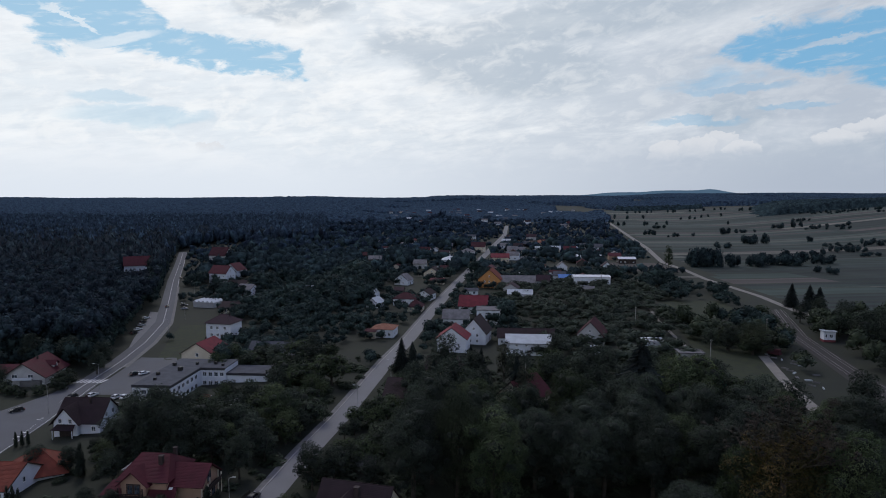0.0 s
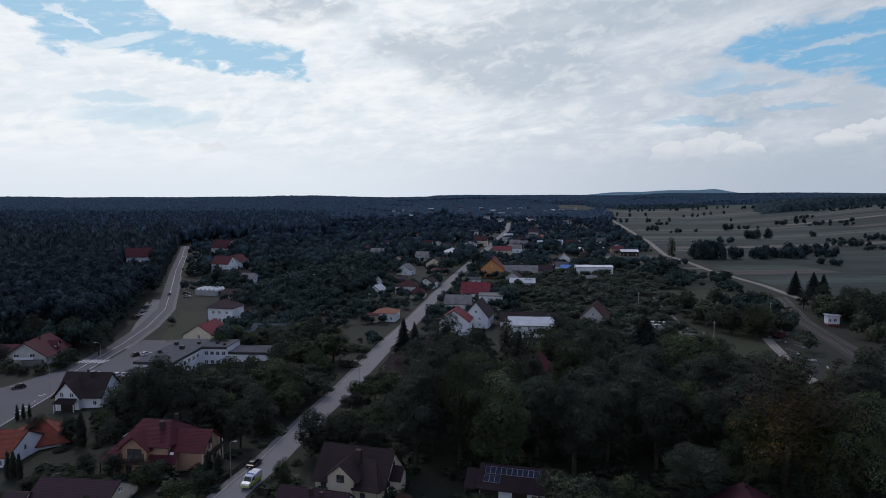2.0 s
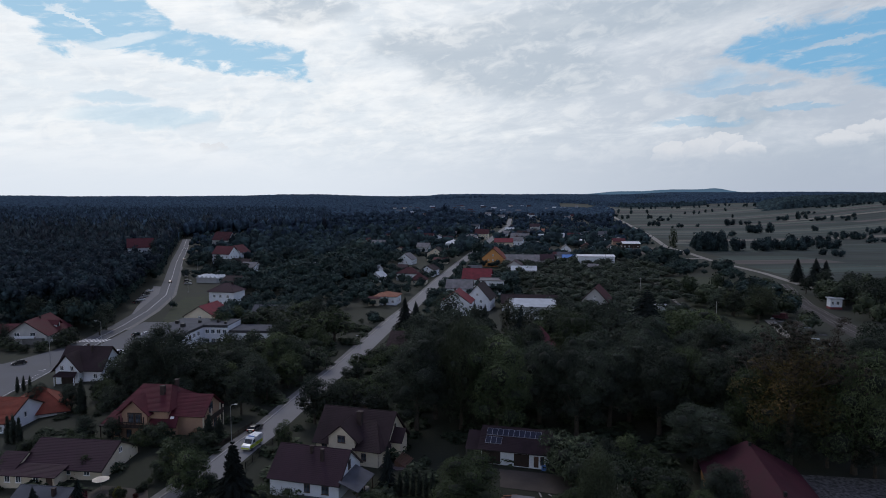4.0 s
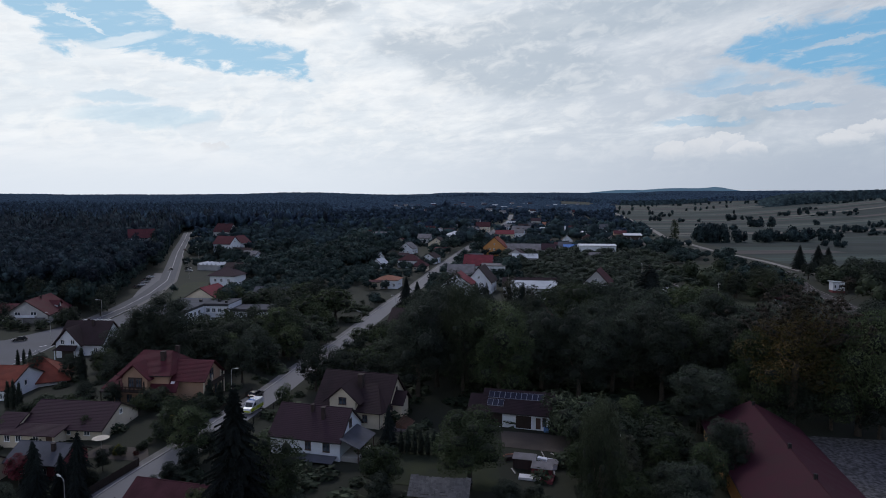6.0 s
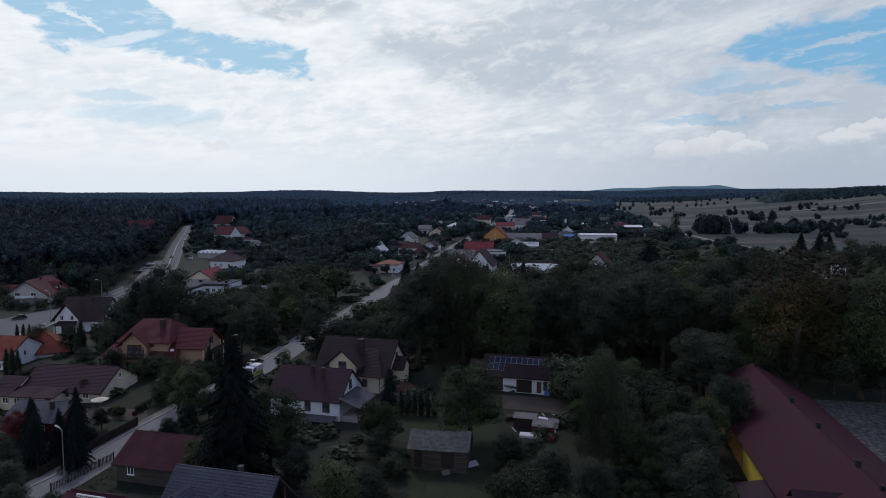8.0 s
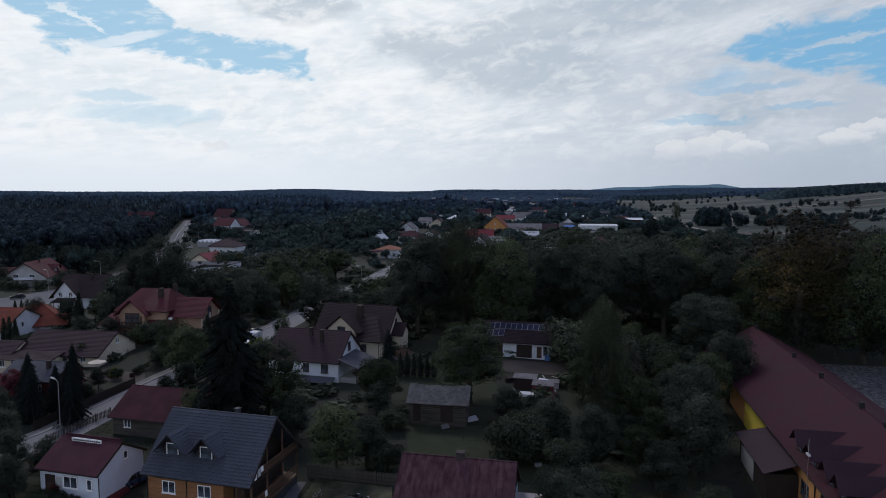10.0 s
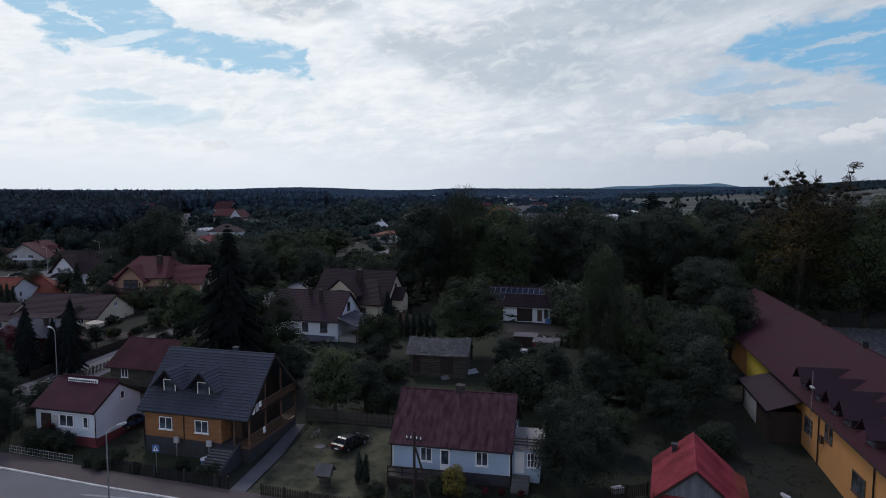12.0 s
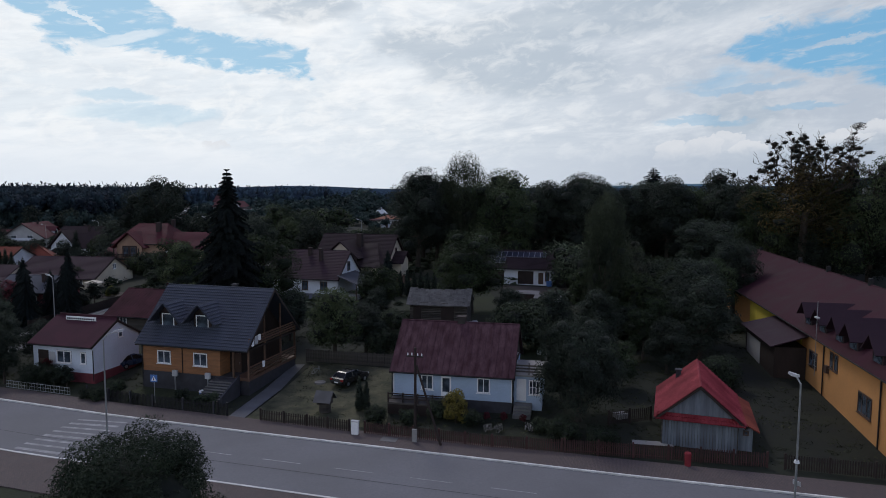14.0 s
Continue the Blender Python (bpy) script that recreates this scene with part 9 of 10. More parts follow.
# ---- woods and gardens: where trees may stand ----
FOOT = []          # footprints of houses: middle, half length and half depth, turn
for o in list(scene.objects):
    if o.type == "EMPTY" and o.parent is None and o.get("category") in ("house", "hall", "shed", "garage", "building", "barn", "tent", "hut", "carport"):
        w = [c for c in o.children if c.name.startswith(("wall", "porch", "lean_to"))]
        pts = [c.matrix_local @ Vector(b) for c in w for b in c.bound_box]
        x0, x1 = min(p.x for p in pts), max(p.x for p in pts)
        y0, y1 = min(p.y for p in pts), max(p.y for p in pts)
        FOOT.append((o.matrix_basis.inverted(), x0, x1, y0, y1))


def line_gap(x, y, line):
    p, best = Vector((x, y)), 1e9
    for a, b in zip(line, line[1:]):
        a, b = Vector(a), Vector(b)
        d = b - a
        u = max(0, min(1, (p - a).dot(d) / d.length_squared))
        best = min(best, (p - a - d * u).length)
    return best


RAIL = [(190, 370), (165, 300), (157, 260), (147, 212), (134, 150)]
PATH = [(131, 265), (119, 219), (114, 193), (115, 178), (112, 150), (106, 120)]
TRACK = [(202, 340), (200, 365), (204, 420), (202, 500), (208, 560), (210, 625), (243, 780), (303, 1109)]
ROAD_LC = [((a[0] + b[0]) / 2, a[1]) for a, b in zip(ROAD_L, ROAD_LR)]
BAY = [(-144.5, 290), (-150, 314), (-161, 356), (-172, 385)]
OPEN = [  # open ground: middle, half size
    (-115, 300, 16, 40), (-112, 235, 20, 40), (112, 240, 12, 42), (35, 258, 16, 6), (178, 590, 30, 40), (-130, 205, 36, 30), (-82, 215, 12, 14), (-40, 262, 5, 14), (80, 100, 22, 32), (150, 230, 14, 40), (-15, 84, 8, 8), (-104, 177, 14, 9), (-155, 240, 17, 16), (148, 372, 20, 30), (111, 318, 3, 55), (-93, 205, 16, 8), (30, 106, 4, 8), (172, 284, 9, 10), (-100, 146, 8, 10), (-74, 224, 17, 14), (-100, 140, 10, 8)]


def free(x, y, r, front=0.0):
    """Whether a tree of that crown radius may stand here."""
    if line_gap(x, y, STREET) < 4.2 + r * 0.75 or line_gap(x, y, KERB) < 6 + r:
        return False
    if line_gap(x, y, ROAD_LC) < 6.0 + r * 0.7 + 6 * smooth(240, 180, y) or line_gap(x, y, BAY) < 4.2 + r * 0.5:
        return False
    if line_gap(x, y, RAIL) < 7 + r * 0.5 or line_gap(x, y, PATH) < 3 + r * 0.6 or (y > 330 and line_gap(x, y, TRACK) < 4 + r):
        return False
    for cx, cy, hx, hy in OPEN:
        if abs(x - cx) < hx and abs(y - cy) < hy:
            return False
    for m, x0, x1, y0, y1 in FOOT:
        q = m @ Vector((x, y, 0))
        if x0 - r - 0.5 < q.x < x1 + r + 0.5 and y0 - r - 3.5 - 0.5 * r - front < q.y < y1 + r + 0.5:
            return False
    return True


PLACED = []


def spaced(x, y, r):
    return all((x - a) ** 2 + (y - b) ** 2 > (0.62 * (r + c)) ** 2 for a, b, c in PLACED)


def grove(seed, x0, x1, y0, y1, n, kinds, h0, h1, wide=1.0, inside=None):
    """Trees scattered over a stretch of the plan, clear of roads and houses."""
    rng = random.Random(seed)
    tries = made = 0
    while made < n and tries < n * 12:
        tries += 1
        x, y = rng.uniform(x0, x1), rng.uniform(y0, y1)
        h = rng.uniform(h0, h1)
        kind = rng.choice(kinds)
        r = h * {"birch": 0.17, "spruce": 0.17, "pine": 0.22, "bush": 0.6, "fruit": 0.5, "thuja": 0.12, "willow": 0.42, "small_spruce": 0.28}.get(kind, 0.36) * wide
        if (inside and not inside(x, y)) or not free(x, y, r, 1.7 * h if y > 165 else 0) or not spaced(x, y, r):
            continue
        PLACED.append((x, y, r))
        tree(kind, x, y, h, wide, turn=rng.uniform(0, 360))
        made += 1


for o in scene.objects:
    if o.parent is None and o.get("category") in ("tree", "bush"):
        PLACED.append((o.location.x, o.location.y, 2.5))
BROAD = ["oak", "oak_b", "ash", "ash_b", "lime_b"]
grove(1, -12, 66, 134, 172, 46, BROAD + ["ash_b", "ash"], 16, 22, 1.0, inside=lambda x, y: x > -0.05 * y)
grove(2, 25, 100, 150, 235, 52, BROAD + ["lime", "fruit"], 8, 14, 1.2)
grove(3, -28, 25, 160, 235, 28, BROAD + ["birch", "spruce"], 10, 17, 1.1, inside=lambda x, y: x > -0.05 * y or x < -0.16 * y)
grove(13, -32, -6, 148, 214, 22, ["oak_b", "lime_b", "fruit", "bush"], 4.5, 7, 1.2)
grove(4, -85, -36, 158, 262, 52, BROAD + ["bush", "lime", "fruit"], 6, 11, 1.2)
grove(7, 20, 60, 72, 120, 16, ["ash", "lime_b", "oak_b", "bush", "fruit"], 5, 9, 1.1, inside=lambda x, y: x < 30 + (y - 72) * 0.22)
grove(8, -90, -40, 95, 135, 12, ["fruit", "bush", "lime_b"], 3, 5, 1.0, inside=lambda x, y: not (-82 < x < -52 and 96 < y < 118))
grove(9, 62, 125, 60, 190, 40, BROAD + ["autumn", "lime"], 11, 18, 1.2, inside=lambda x, y: x > 74 or y > 136)
grove(11, -105, -62, 150, 205, 16, BROAD + ["thuja"], 5, 11, 1.1)


# ---- woods further off: many trees in one mesh ----
def crown_shapes(kind, n, seed):
    """A few small tree shapes for woods: clumps of leaf sprays with a core; one metre high, half a metre in radius."""
    rng = np.random.default_rng(seed)
    bm = bmesh.new()
    bmesh.ops.create_icosphere(bm, subdivisions=1, radius=1.0)
    iv = np.array([q.co[:] for q in bm.verts])
    it = np.array([[q.index for q in fc.verts] for fc in bm.faces])
    bm.free()
    out = []
    for k in range(n):
        vs, fs = [], []
        at = 0
        if kind in ("far", "farpine"):
            z, r, h = (0.55, 0.48, 0.44) if kind == "far" else (0.56, 0.46, 0.42)
            j = 1 + 0.32 * rng.normal(size=(len(iv), 1)).clip(-1.4, 1.6)
            v = np.array([0, 0, z]) + iv * j * np.array([r, r, h])
            m = 26
            p = v[rng.integers(0, len(v), m)]
            q = rng.normal(size=(m, 2, 3)) * 0.10
            vs = [v, np.stack([p, p + q[:, 0], p + q[:, 1] + [0, 0, 0.09]], 1).reshape(-1, 3)]
            out.append((np.concatenate(vs), np.concatenate([it, np.arange(m * 3).reshape(-1, 3) + len(iv)])))
            continue
        lobes = [(0, 0, 0.60, 0.36, 0.34)] + [(0.24 * math.cos(a), 0.24 * math.sin(a), 0.42 + 0.36 * rng.random(), 0.24, 0.20) for a in (0.3, 2.2, 4.3)]
        if kind == "pine":
            lobes = [(0, 0, 0.84, 0.34, 0.15), (0.20, 0.12, 0.74, 0.26, 0.11), (-0.20, -0.06, 0.78, 0.26, 0.12), (0.02, -0.2, 0.70, 0.26, 0.10)]
        for x, y, z, r, h in lobes:
            j = 1 + 0.20 * rng.normal(size=(len(iv), 1)).clip(-1.5, 1.5)
            vs.append(np.array([x, y, z]) + iv * j * np.array([r, r, h]) * 0.82)
            fs.append(it + at)
            at += len(iv)
        m = 150 if kind == "pine" else 170
        lb = np.array(lobes)[rng.integers(0, len(lobes), m)]
        d = rng.normal(size=(m, 3))
        d[:, 2] += 0.3
        d /= np.linalg.norm(d, axis=1)[:, None]
        p = lb[:, :3] + d * np.stack([lb[:, 3], lb[:, 3], lb[:, 4]], 1) * (0.9 + 0.3 * rng.random((m, 1)))
        t = np.cross(d, rng.normal(size=(m, 3)))
        t /= np.linalg.norm(t, axis=1)[:, None]
        b = np.cross(d, t) + d * 0.5
        s = 0.05 + 0.05 * rng.random((m, 1))
        flat = np.array([1, 1, 0.4 if kind == "pine" else 0.8])
        tri = np.stack([p - t * s * flat, p + t * s * flat, p + b * s * 1.7 * flat], 1).reshape(-1, 3)
        vs.append(tri)
        fs.append(np.arange(m * 3).reshape(-1, 3) + at)
        out.append((np.concatenate(vs), np.concatenate(fs)))
    return out


def scatter(name, label, spots, shapes, mat, seed, category="woods", sink=0.0):
    """One mesh of many trees. spots: (x, y, height, width)."""
    rng = np.random.default_rng(seed)
    vs, fs, at = [], [], 0
    for x, y, h, w in spots:
        v, f = shapes[rng.integers(0, len(shapes))]
        a = rng.random() * 6.283
        c, s = math.cos(a), math.sin(a)
        q = np.empty_like(v)
        q[:, 0] = (v[:, 0] * c - v[:, 1] * s) * w + x
        q[:, 1] = (v[:, 0] * s + v[:, 1] * c) * w + y
        q[:, 2] = (v[:, 2] * (1 + sink) - sink) * h + ground(x, y)
        vs.append(q)
        fs.append(f + at)
        at += len(v)
    vv, ff = np.concatenate(vs).astype(np.float32), np.concatenate(fs).astype(np.int32)
    me = bpy.data.meshes.new(name)
    me.vertices.add(len(vv))
    me.vertices.foreach_set("co", vv.ravel())
    me.loops.add(len(ff) * 3)
    me.loops.foreach_set("vertex_index", ff.ravel())
    me.polygons.add(len(ff))
    me.polygons.foreach_set("loop_start", np.arange(len(ff), dtype=np.int32) * 3)
    me.update(calc_edges=True)
    me.materials.append(mat)
    return tagged(new(name, me), label, category, kind="stuff")


def road_left_x(y):
    return float(np.interp(y, [p[1] for p in ROAD_L], [p[0] for p in ROAD_L]))


def wood_spots(seed, x0, x1, y0, y1, pitch, h0, h1, keep, slim=0.75, clear=True, thin=900):
    rng = random.Random(seed)
    out = []
    y = y0
    while y < y1:
        p = pitch * (1 + max(0, y - 400) / thin)
        x = x0
        while x < x1:
            xx, yy = x + rng.uniform(-.5, .5) * p, y + rng.uniform(-.5, .5) * p
            if keep(xx, yy):
                h = rng.uniform(h0, h1)
                w = p * rng.uniform(1.0, 1.45) * slim * 1.35
                if not clear or free(xx, yy, w * 0.35, 3.4 * h if x0 < 100 else 0):
                    out.append((xx, yy, h, w))
            x += p
        y += p
    return out


pines, broad, far_pines, far_broad = crown_shapes("pine", 6, 4), crown_shapes("broad", 6, 5), crown_shapes("farpine", 8, 6), crown_shapes("far", 8, 7)
def chance(x, y):
    return random.Random(int(x * 7) * 911 + int(y * 5)).random()


def in_town(x, y):
    return road_left_x(y) + 12 < x < float(np.interp(y, [230, 455, 777, 1000, 1700], [140, 190, 225, 270, 400]))


def distant(spot):
    """Whether a tree belongs to the far woods, whose colour holds haze blue; the border between the woods is loose."""
    return spot[1] + 420 * chance(spot[0], spot[1]) > 1050


spots = wood_spots(21, -1150, -90, 262, 1500, 5.6, 15, 22, lambda x, y: (x < road_left_x(min(y, 780)) - 2 or (y > 900 and x < -0.18 * y)) and abs(x) < 0.74 * y + 60 and not (-170 < x and y < 270), thin=1500)
spots = [(x, y, 6.0 if -0.50 < x / y < -0.445 and 425 < y < 553 else h, w) for x, y, h, w in spots]          # young growth in front of the house at the forest edge
edge_trees = wood_spots(25, -215, -138, 228, 330, 6.0, 8, 14, lambda x, y: x < road_left_x(y) - 3)
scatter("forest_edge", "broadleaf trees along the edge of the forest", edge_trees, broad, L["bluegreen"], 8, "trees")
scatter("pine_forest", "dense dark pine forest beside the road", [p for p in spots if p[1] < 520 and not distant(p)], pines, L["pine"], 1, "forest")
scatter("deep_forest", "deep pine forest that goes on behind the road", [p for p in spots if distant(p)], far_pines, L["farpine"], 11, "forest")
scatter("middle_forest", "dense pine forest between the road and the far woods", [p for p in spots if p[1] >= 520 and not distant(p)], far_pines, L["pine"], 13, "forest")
def town_spots(seed, y0, y1, pitch):
    """Trees between the houses of the town: groups of tall ones, gaps and low bushes."""
    rng = random.Random(seed)
    out = []
    y = y0
    while y < y1:
        p = pitch * (1 + max(0, y - 400) / 800)
        x = -330.0
        while x < 400:
            xx, yy = x + rng.uniform(-.6, .6) * p, y + rng.uniform(-.6, .6) * p
            n = noise.noise((xx / 42.0, yy / 75.0, 3.0)) + 0.5 * noise.noise((xx / 15.0, yy / 24.0, 7.0))
            x += p
            n += 0.3 * smooth(-45, -80, xx - float(np.interp(yy, [q[1] for q in STREET], [q[0] for q in STREET]))) * smooth(50, 80, xx - road_left_x(min(yy, 780)))
            if n < -0.28 + 0.25 * smooth(900, 600, yy) - 0.2 or not in_town(xx, yy) or (35 < xx < 140 and yy < 480) or (yy > 900 and xx < -0.19 * yy):
                continue
            if n < 0.0 and rng.random() < 0.35:
                continue
            h = rng.uniform(3.0, 5.5) + max(0.0, n) * 13 * rng.uniform(0.6, 1.2)
            w = h * rng.uniform(0.7, 1.05) + 0.8
            if free(xx, yy, w * 0.35, 2.6 * h):
                out.append((xx, yy, h, w))
        y += p
    return out


mid = town_spots(22, 255, 1600, 6.0)
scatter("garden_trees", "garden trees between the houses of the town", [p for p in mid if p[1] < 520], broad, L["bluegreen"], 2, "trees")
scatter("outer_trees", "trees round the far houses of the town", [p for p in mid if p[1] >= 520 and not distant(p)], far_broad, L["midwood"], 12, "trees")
scatter("distant_trees", "trees of the next village, haze blue put into their colour", [p for p in mid if distant(p)], far_broad, L["farpine"], 15, "trees")
verge = [(road_left_x(y) - random.Random(int(y * 10)).uniform(4, 16), y, random.Random(int(y * 7)).uniform(9, 17), random.Random(int(y * 3)).uniform(7, 11)) for y in np.arange(392, 790, 3.1)]
verge += [(road_left_x(y) - random.Random(int(y * 10)).uniform(11, 17), y, random.Random(int(y * 7)).uniform(9, 15), random.Random(int(y * 3)).uniform(7, 10)) for y in np.arange(286, 392, 3.3)]
verge = [(x, y, 4.5 if -0.50 < x / y < -0.445 and 425 < y < 553 else h, w) for x, y, h, w in verge]
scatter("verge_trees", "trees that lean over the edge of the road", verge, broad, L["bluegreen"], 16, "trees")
low = wood_spots(23, 36, 150, 236, 480, 5.4, 2.5, 6.5, lambda x, y: chance(x, y) < 0.6 and x < 140, slim=0.85)
scatter("orchard_trees", "low trees and bushes of the allotment gardens", low, broad, L["ash"], 6, "trees")
rail = wood_spots(24, 120, 260, 225, 352, 6.5, 5, 12, lambda x, y: chance(x, y) < (0.7 if x > 172 else 0.25) and not (195 < x < 215 and y > 330), slim=0.8)
scatter("railway_trees", "bushes and trees along the railway", rail, broad, L["bush"], 7, "trees")
hedge = []
hr = random.Random(8)
for k in range(26):          # broken hedges along the field edges
    hx, hy = hr.uniform(260, 900), hr.uniform(640, 1900)
    for q in range(hr.randint(2, 9)):
        if is_field(hx + q * 9, hy - q * 1.5):
            hedge.append((hx + q * hr.uniform(6, 11), hy + q * 1.0 + hr.uniform(-3, 3), hr.uniform(3, 8), hr.uniform(4, 9)))


def clump(cx, cy, n, sx, sy, h):
    for _ in range(n):
        hedge.append((cx + hr.uniform(-sx, sx), cy + hr.uniform(-sy, sy), h * hr.uniform(0.8, 1.3), h * hr.uniform(0.7, 1.05)))


clump(322, 1022, 4, 12, 12, 8)
clump(235, 588, 16, 13, 6, 14)
clump(440, 1036, 5, 16, 12, 9)
clump(273, 588, 12, 17, 6, 10)
clump(308, 597, 14, 18, 6, 11)
clump(352, 616, 8, 14, 12, 9)
clump(405, 845, 7, 15, 12, 11)
clump(581, 1109, 8, 23, 12, 9)
clump(607, 1009, 4, 12, 12, 7)
clump(481, 863, 2, 4, 12, 7)
clump(449, 726, 10, 21, 12, 7)
clump(507, 777, 6, 16, 12, 6)
clump(315, 547, 3, 5, 6, 6)
clump(318, 535, 3, 5, 6, 6)
clump(790, 1490, 5, 38, 12, 8)
clump(563, 1293, 2, 9, 12, 6)
clump(383, 996, 2, 5, 12, 5)
clump(660, 1613, 3, 28, 12, 8)
clump(568, 1549, 3, 27, 12, 8)
clump(864, 1841, 6, 38, 12, 9)
clump(1032, 2031, 8, 52, 12, 10)
clump(456, 1337, 3, 28, 12, 7)
clump(374, 1293, 4, 33, 12, 8)
clump(438, 1613, 6, 56, 12, 9)
clump(796, 2031, 8, 105, 12, 9)
clump(639, 2031, 8, 105, 12, 9)
clump(335, 1409, 6, 36, 12, 8)
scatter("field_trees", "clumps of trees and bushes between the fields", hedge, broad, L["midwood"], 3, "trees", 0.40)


# ---- the canopy of the far forest ----
def far_canopy():
    rng = np.random.default_rng(12)
    ys = [1420.0]
    while ys[-1] < 4900:
        ys.append(ys[-1] * 1.006 + 2)
    vs, fs = [], []
    cols = 560
    for j, y in enumerate(ys):
        for i in range(cols + 1):
            x = (i / cols * 2 - 1) * (0.76 * y + 60)
            g = ground(x, y)
            edge = x / y + 0.03 * noise.noise((x / 120.0, y / 160.0, 4.0))
            field = is_field(x, y) and not (y > 1480 and edge > 0.47)
            village = smooth(-0.14, -0.06, edge) * (1 - smooth(0.20, 0.26, edge)) * (1 - smooth(2300, 2700, y))
            gaps = x > -0.25 * y and y > 1700 and noise.noise((x / 330.0, y / 520.0, 1.0)) > 0.28
            h = (12 + 1.5 * noise.noise((x / 70.0, y / 90.0, 0)) + 8.0 * rng.random() ** 0.8) * (1 - 0.62 * village) * (smooth(0.46, 0.52, edge) if is_field(x, y) else 1.0)
            vs.append((x, y, g - 3 if field or gaps else g - 3 + (h + 3) * smooth(1420, 1480, y)))
    for j in range(len(ys) - 1):
        for i in range(cols):
            a = j * (cols + 1) + i
            q = (a, a + 1, a + cols + 2, a + cols + 1)
            fs.append(q)
    me = bpy.data.meshes.new("far_forest")
    me.from_pydata(vs, [], fs)
    # both canopy colours carry the blue of haze
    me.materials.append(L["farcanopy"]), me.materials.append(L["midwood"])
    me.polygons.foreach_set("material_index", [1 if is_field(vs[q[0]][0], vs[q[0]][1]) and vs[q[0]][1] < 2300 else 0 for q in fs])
    tagged(new("far_forest", me), "endless dark forest reaching to the horizon", "forest", kind="stuff")


far_canopy()


def distant_ridge():
    """The long hill on the horizon, kilometres off: a backdrop that glows in painted haze blue."""
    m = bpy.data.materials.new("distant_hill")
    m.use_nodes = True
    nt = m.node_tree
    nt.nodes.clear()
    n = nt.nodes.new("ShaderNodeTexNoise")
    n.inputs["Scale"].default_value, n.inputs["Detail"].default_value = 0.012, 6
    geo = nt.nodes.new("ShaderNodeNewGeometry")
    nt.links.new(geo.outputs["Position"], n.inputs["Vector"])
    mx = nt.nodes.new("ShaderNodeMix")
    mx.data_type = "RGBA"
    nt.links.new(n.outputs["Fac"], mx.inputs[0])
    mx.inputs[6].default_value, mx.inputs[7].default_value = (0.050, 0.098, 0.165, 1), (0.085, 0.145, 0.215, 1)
    # emission imitates hazy daylight on the hill, which is no light source
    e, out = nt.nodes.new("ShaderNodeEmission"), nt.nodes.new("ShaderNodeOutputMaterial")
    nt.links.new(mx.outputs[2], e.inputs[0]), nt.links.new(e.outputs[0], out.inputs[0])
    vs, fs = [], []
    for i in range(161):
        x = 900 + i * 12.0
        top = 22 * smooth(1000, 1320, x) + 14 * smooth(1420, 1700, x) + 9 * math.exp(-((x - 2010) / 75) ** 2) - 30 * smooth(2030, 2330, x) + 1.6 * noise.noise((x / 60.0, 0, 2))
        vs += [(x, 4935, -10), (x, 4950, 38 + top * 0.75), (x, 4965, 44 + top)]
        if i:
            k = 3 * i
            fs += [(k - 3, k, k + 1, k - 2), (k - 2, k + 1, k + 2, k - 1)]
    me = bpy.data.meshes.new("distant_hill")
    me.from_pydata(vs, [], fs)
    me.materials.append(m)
    tagged(new("backdrop", me), "long glowing haze-blue backdrop hill on the far horizon", "hill", kind="structure")


distant_ridge()


# ---- undergrowth below the trees and along the garden edges ----
def low_shapes():
    rng = np.random.default_rng(31)
    out = []
    for k in range(6):
        m = 110
        d = rng.normal(size=(m, 3))
        d[:, 2] = np.abs(d[:, 2])
        d /= np.linalg.norm(d, axis=1)[:, None]
        p = d * (0.55 + 0.45 * rng.random((m, 1))) * np.array([0.5, 0.5, 0.95])
        t = np.cross(d, rng.normal(size=(m, 3)))
        t /= np.linalg.norm(t, axis=1)[:, None]
        b = np.cross(d, t) + d * 0.6
        s = 0.07 + 0.08 * rng.random((m, 1))
        out.append((np.stack([p - t * s, p + t * s, p + b * s * 1.8], 1).reshape(-1, 3), np.arange(m * 3).reshape(-1, 3)))
    return out


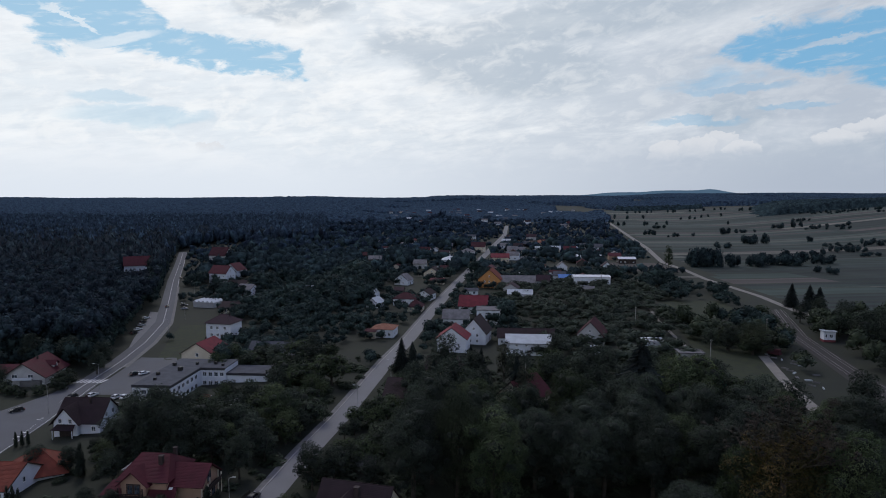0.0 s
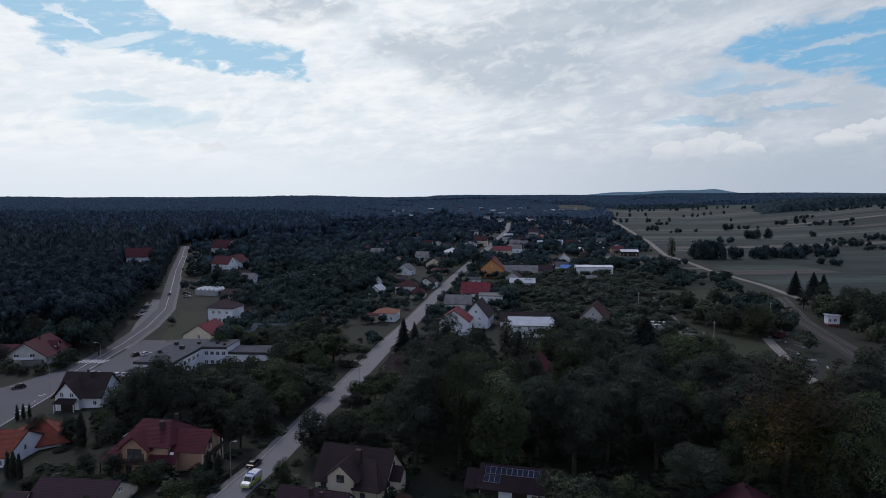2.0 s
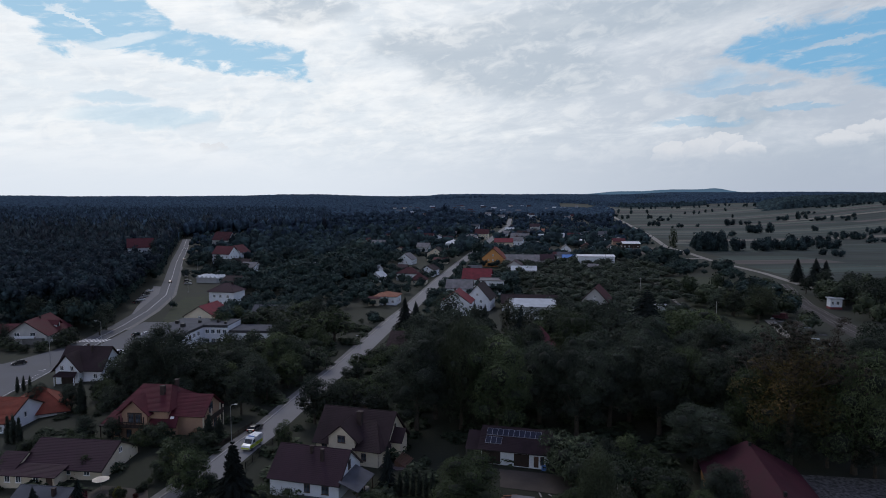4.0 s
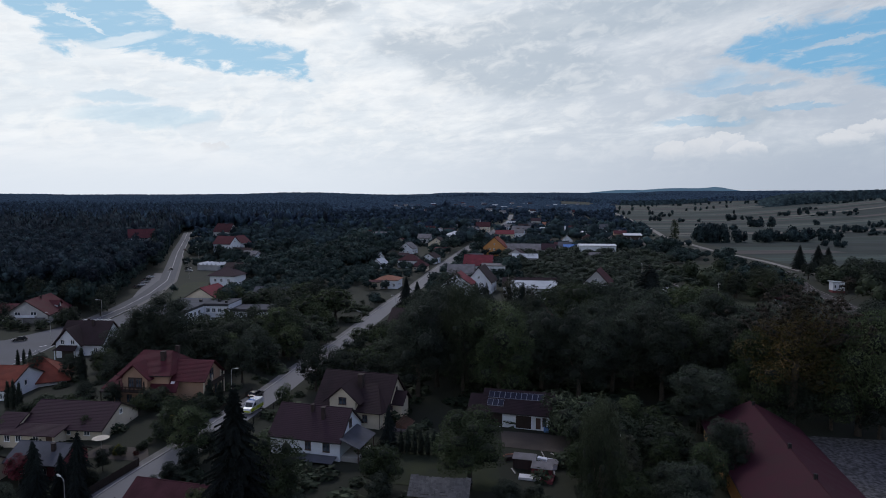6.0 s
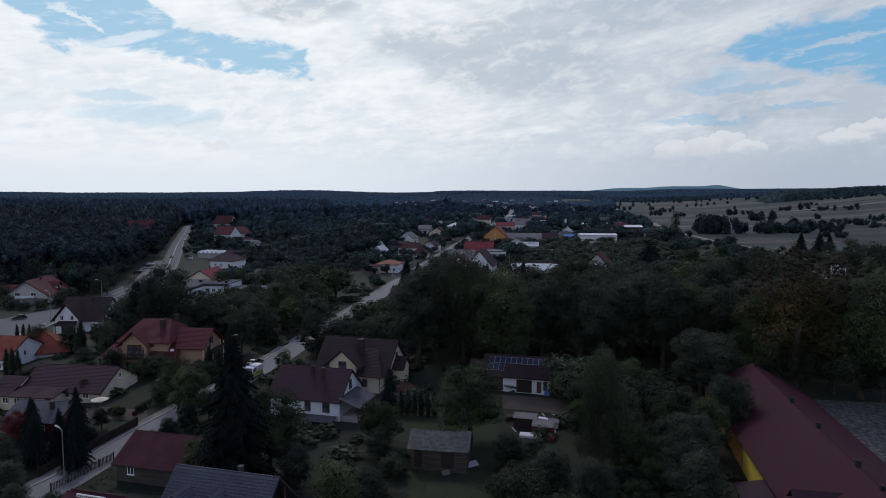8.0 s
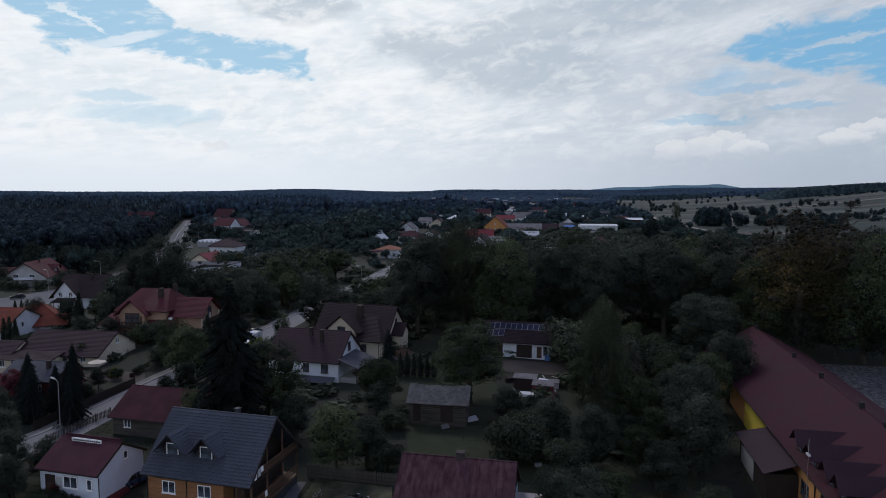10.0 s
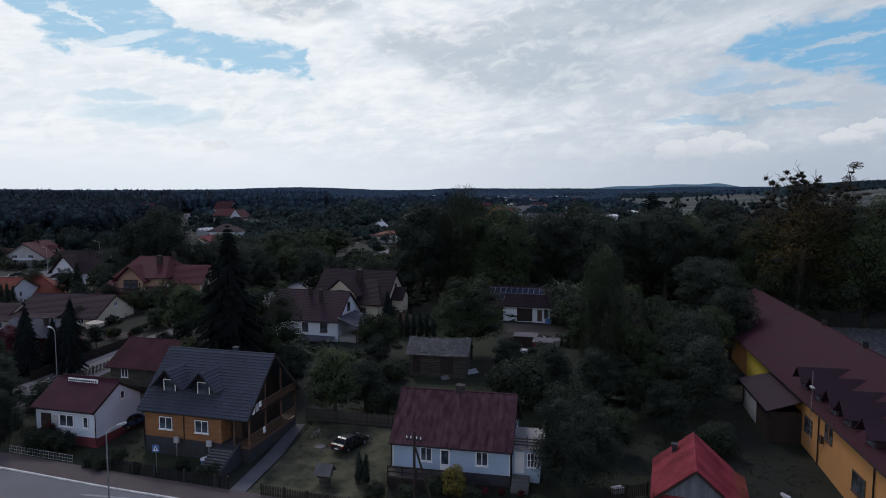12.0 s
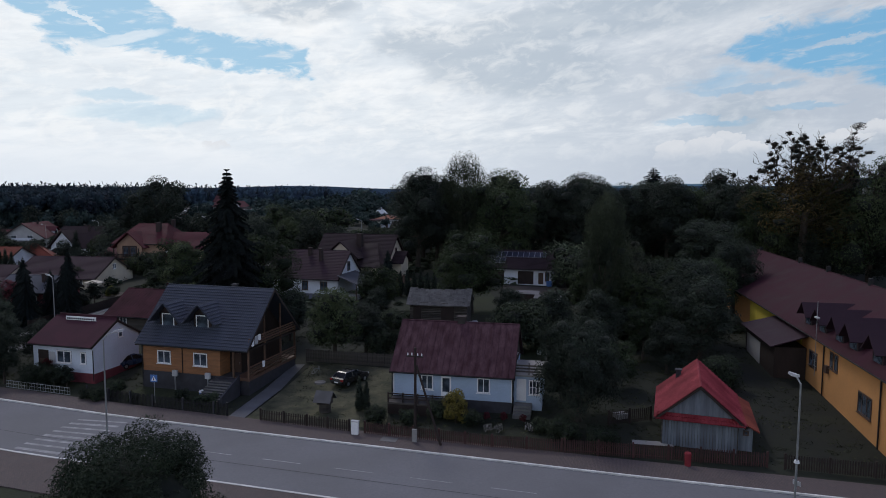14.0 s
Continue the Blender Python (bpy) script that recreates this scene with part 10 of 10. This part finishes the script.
LAWNS = [(-12, 66, 8, 9), (3, 83, 9, 8), (1, 106, 9, 9), (17, 116, 9, 5), (-57, 109, 9, 5), (-28, 62, 10, 4), (-41, 66, 6, 3), (21, 52, 14, 5), (33, 56, 8, 12), (2, 57, 8, 3)]
ur = random.Random(17)
under = []
while len(under) < 1100:
    x, y = ur.uniform(-100, 110), ur.uniform(78, 262)
    if ur.random() > 0.45 + 0.55 * smooth(90, 130, y) or any(abs(x - a) < c and abs(y - b) < d for a, b, c, d in LAWNS):
        continue
    h = ur.uniform(0.7, 2.4)
    if free(x, y, h * 0.5):
        under.append((x, y, h, h * ur.uniform(1.6, 3.0)))


def tuft_shapes():
    """Small tufts of grass blades, one metre high."""
    rng = np.random.default_rng(5)
    out = []
    for k in range(6):
        m = 12
        p = np.concatenate([rng.normal(size=(m, 2)) * 0.35, np.zeros((m, 1))], 1)
        a = rng.random(m) * 6.28
        t = np.stack([np.cos(a), np.sin(a), np.zeros(m)], 1) * 0.10
        top = p + np.concatenate([rng.normal(size=(m, 2)) * 0.22, 0.4 + 0.6 * rng.random((m, 1))], 1)
        out.append((np.stack([p - t, p + t, top], 1).reshape(-1, 3), np.arange(m * 3).reshape(-1, 3)))
    return out


tufts = []
while len(tufts) < 5000:
    x, y = ur.uniform(-52, 42), ur.uniform(46, 92)
    if y < fline(max(-58, min(33, x)))[1] + 0.4 or (-20.6 < x < -16 and y < 82) or (x > 33.5 + (y - 50) * 0.19):
        continue
    if not any(x0 - 0.3 < (m @ Vector((x, y, 0))).x < x1 + 0.3 and y0 - 0.3 < (m @ Vector((x, y, 0))).y < y1 + 0.3 for m, x0, x1, y0, y1 in FOOT):
        tufts.append((x, y, ur.uniform(0.06, 0.20), ur.uniform(0.35, 0.8)))
scatter("grass_tufts", "uneven tufts of grass and weeds in the gardens", tufts, tuft_shapes(), L["blades"], 14, "grass")
scatter("undergrowth", "low shrubs and tall weeds under the trees", under, low_shapes(), L["bush"], 9, "undergrowth")
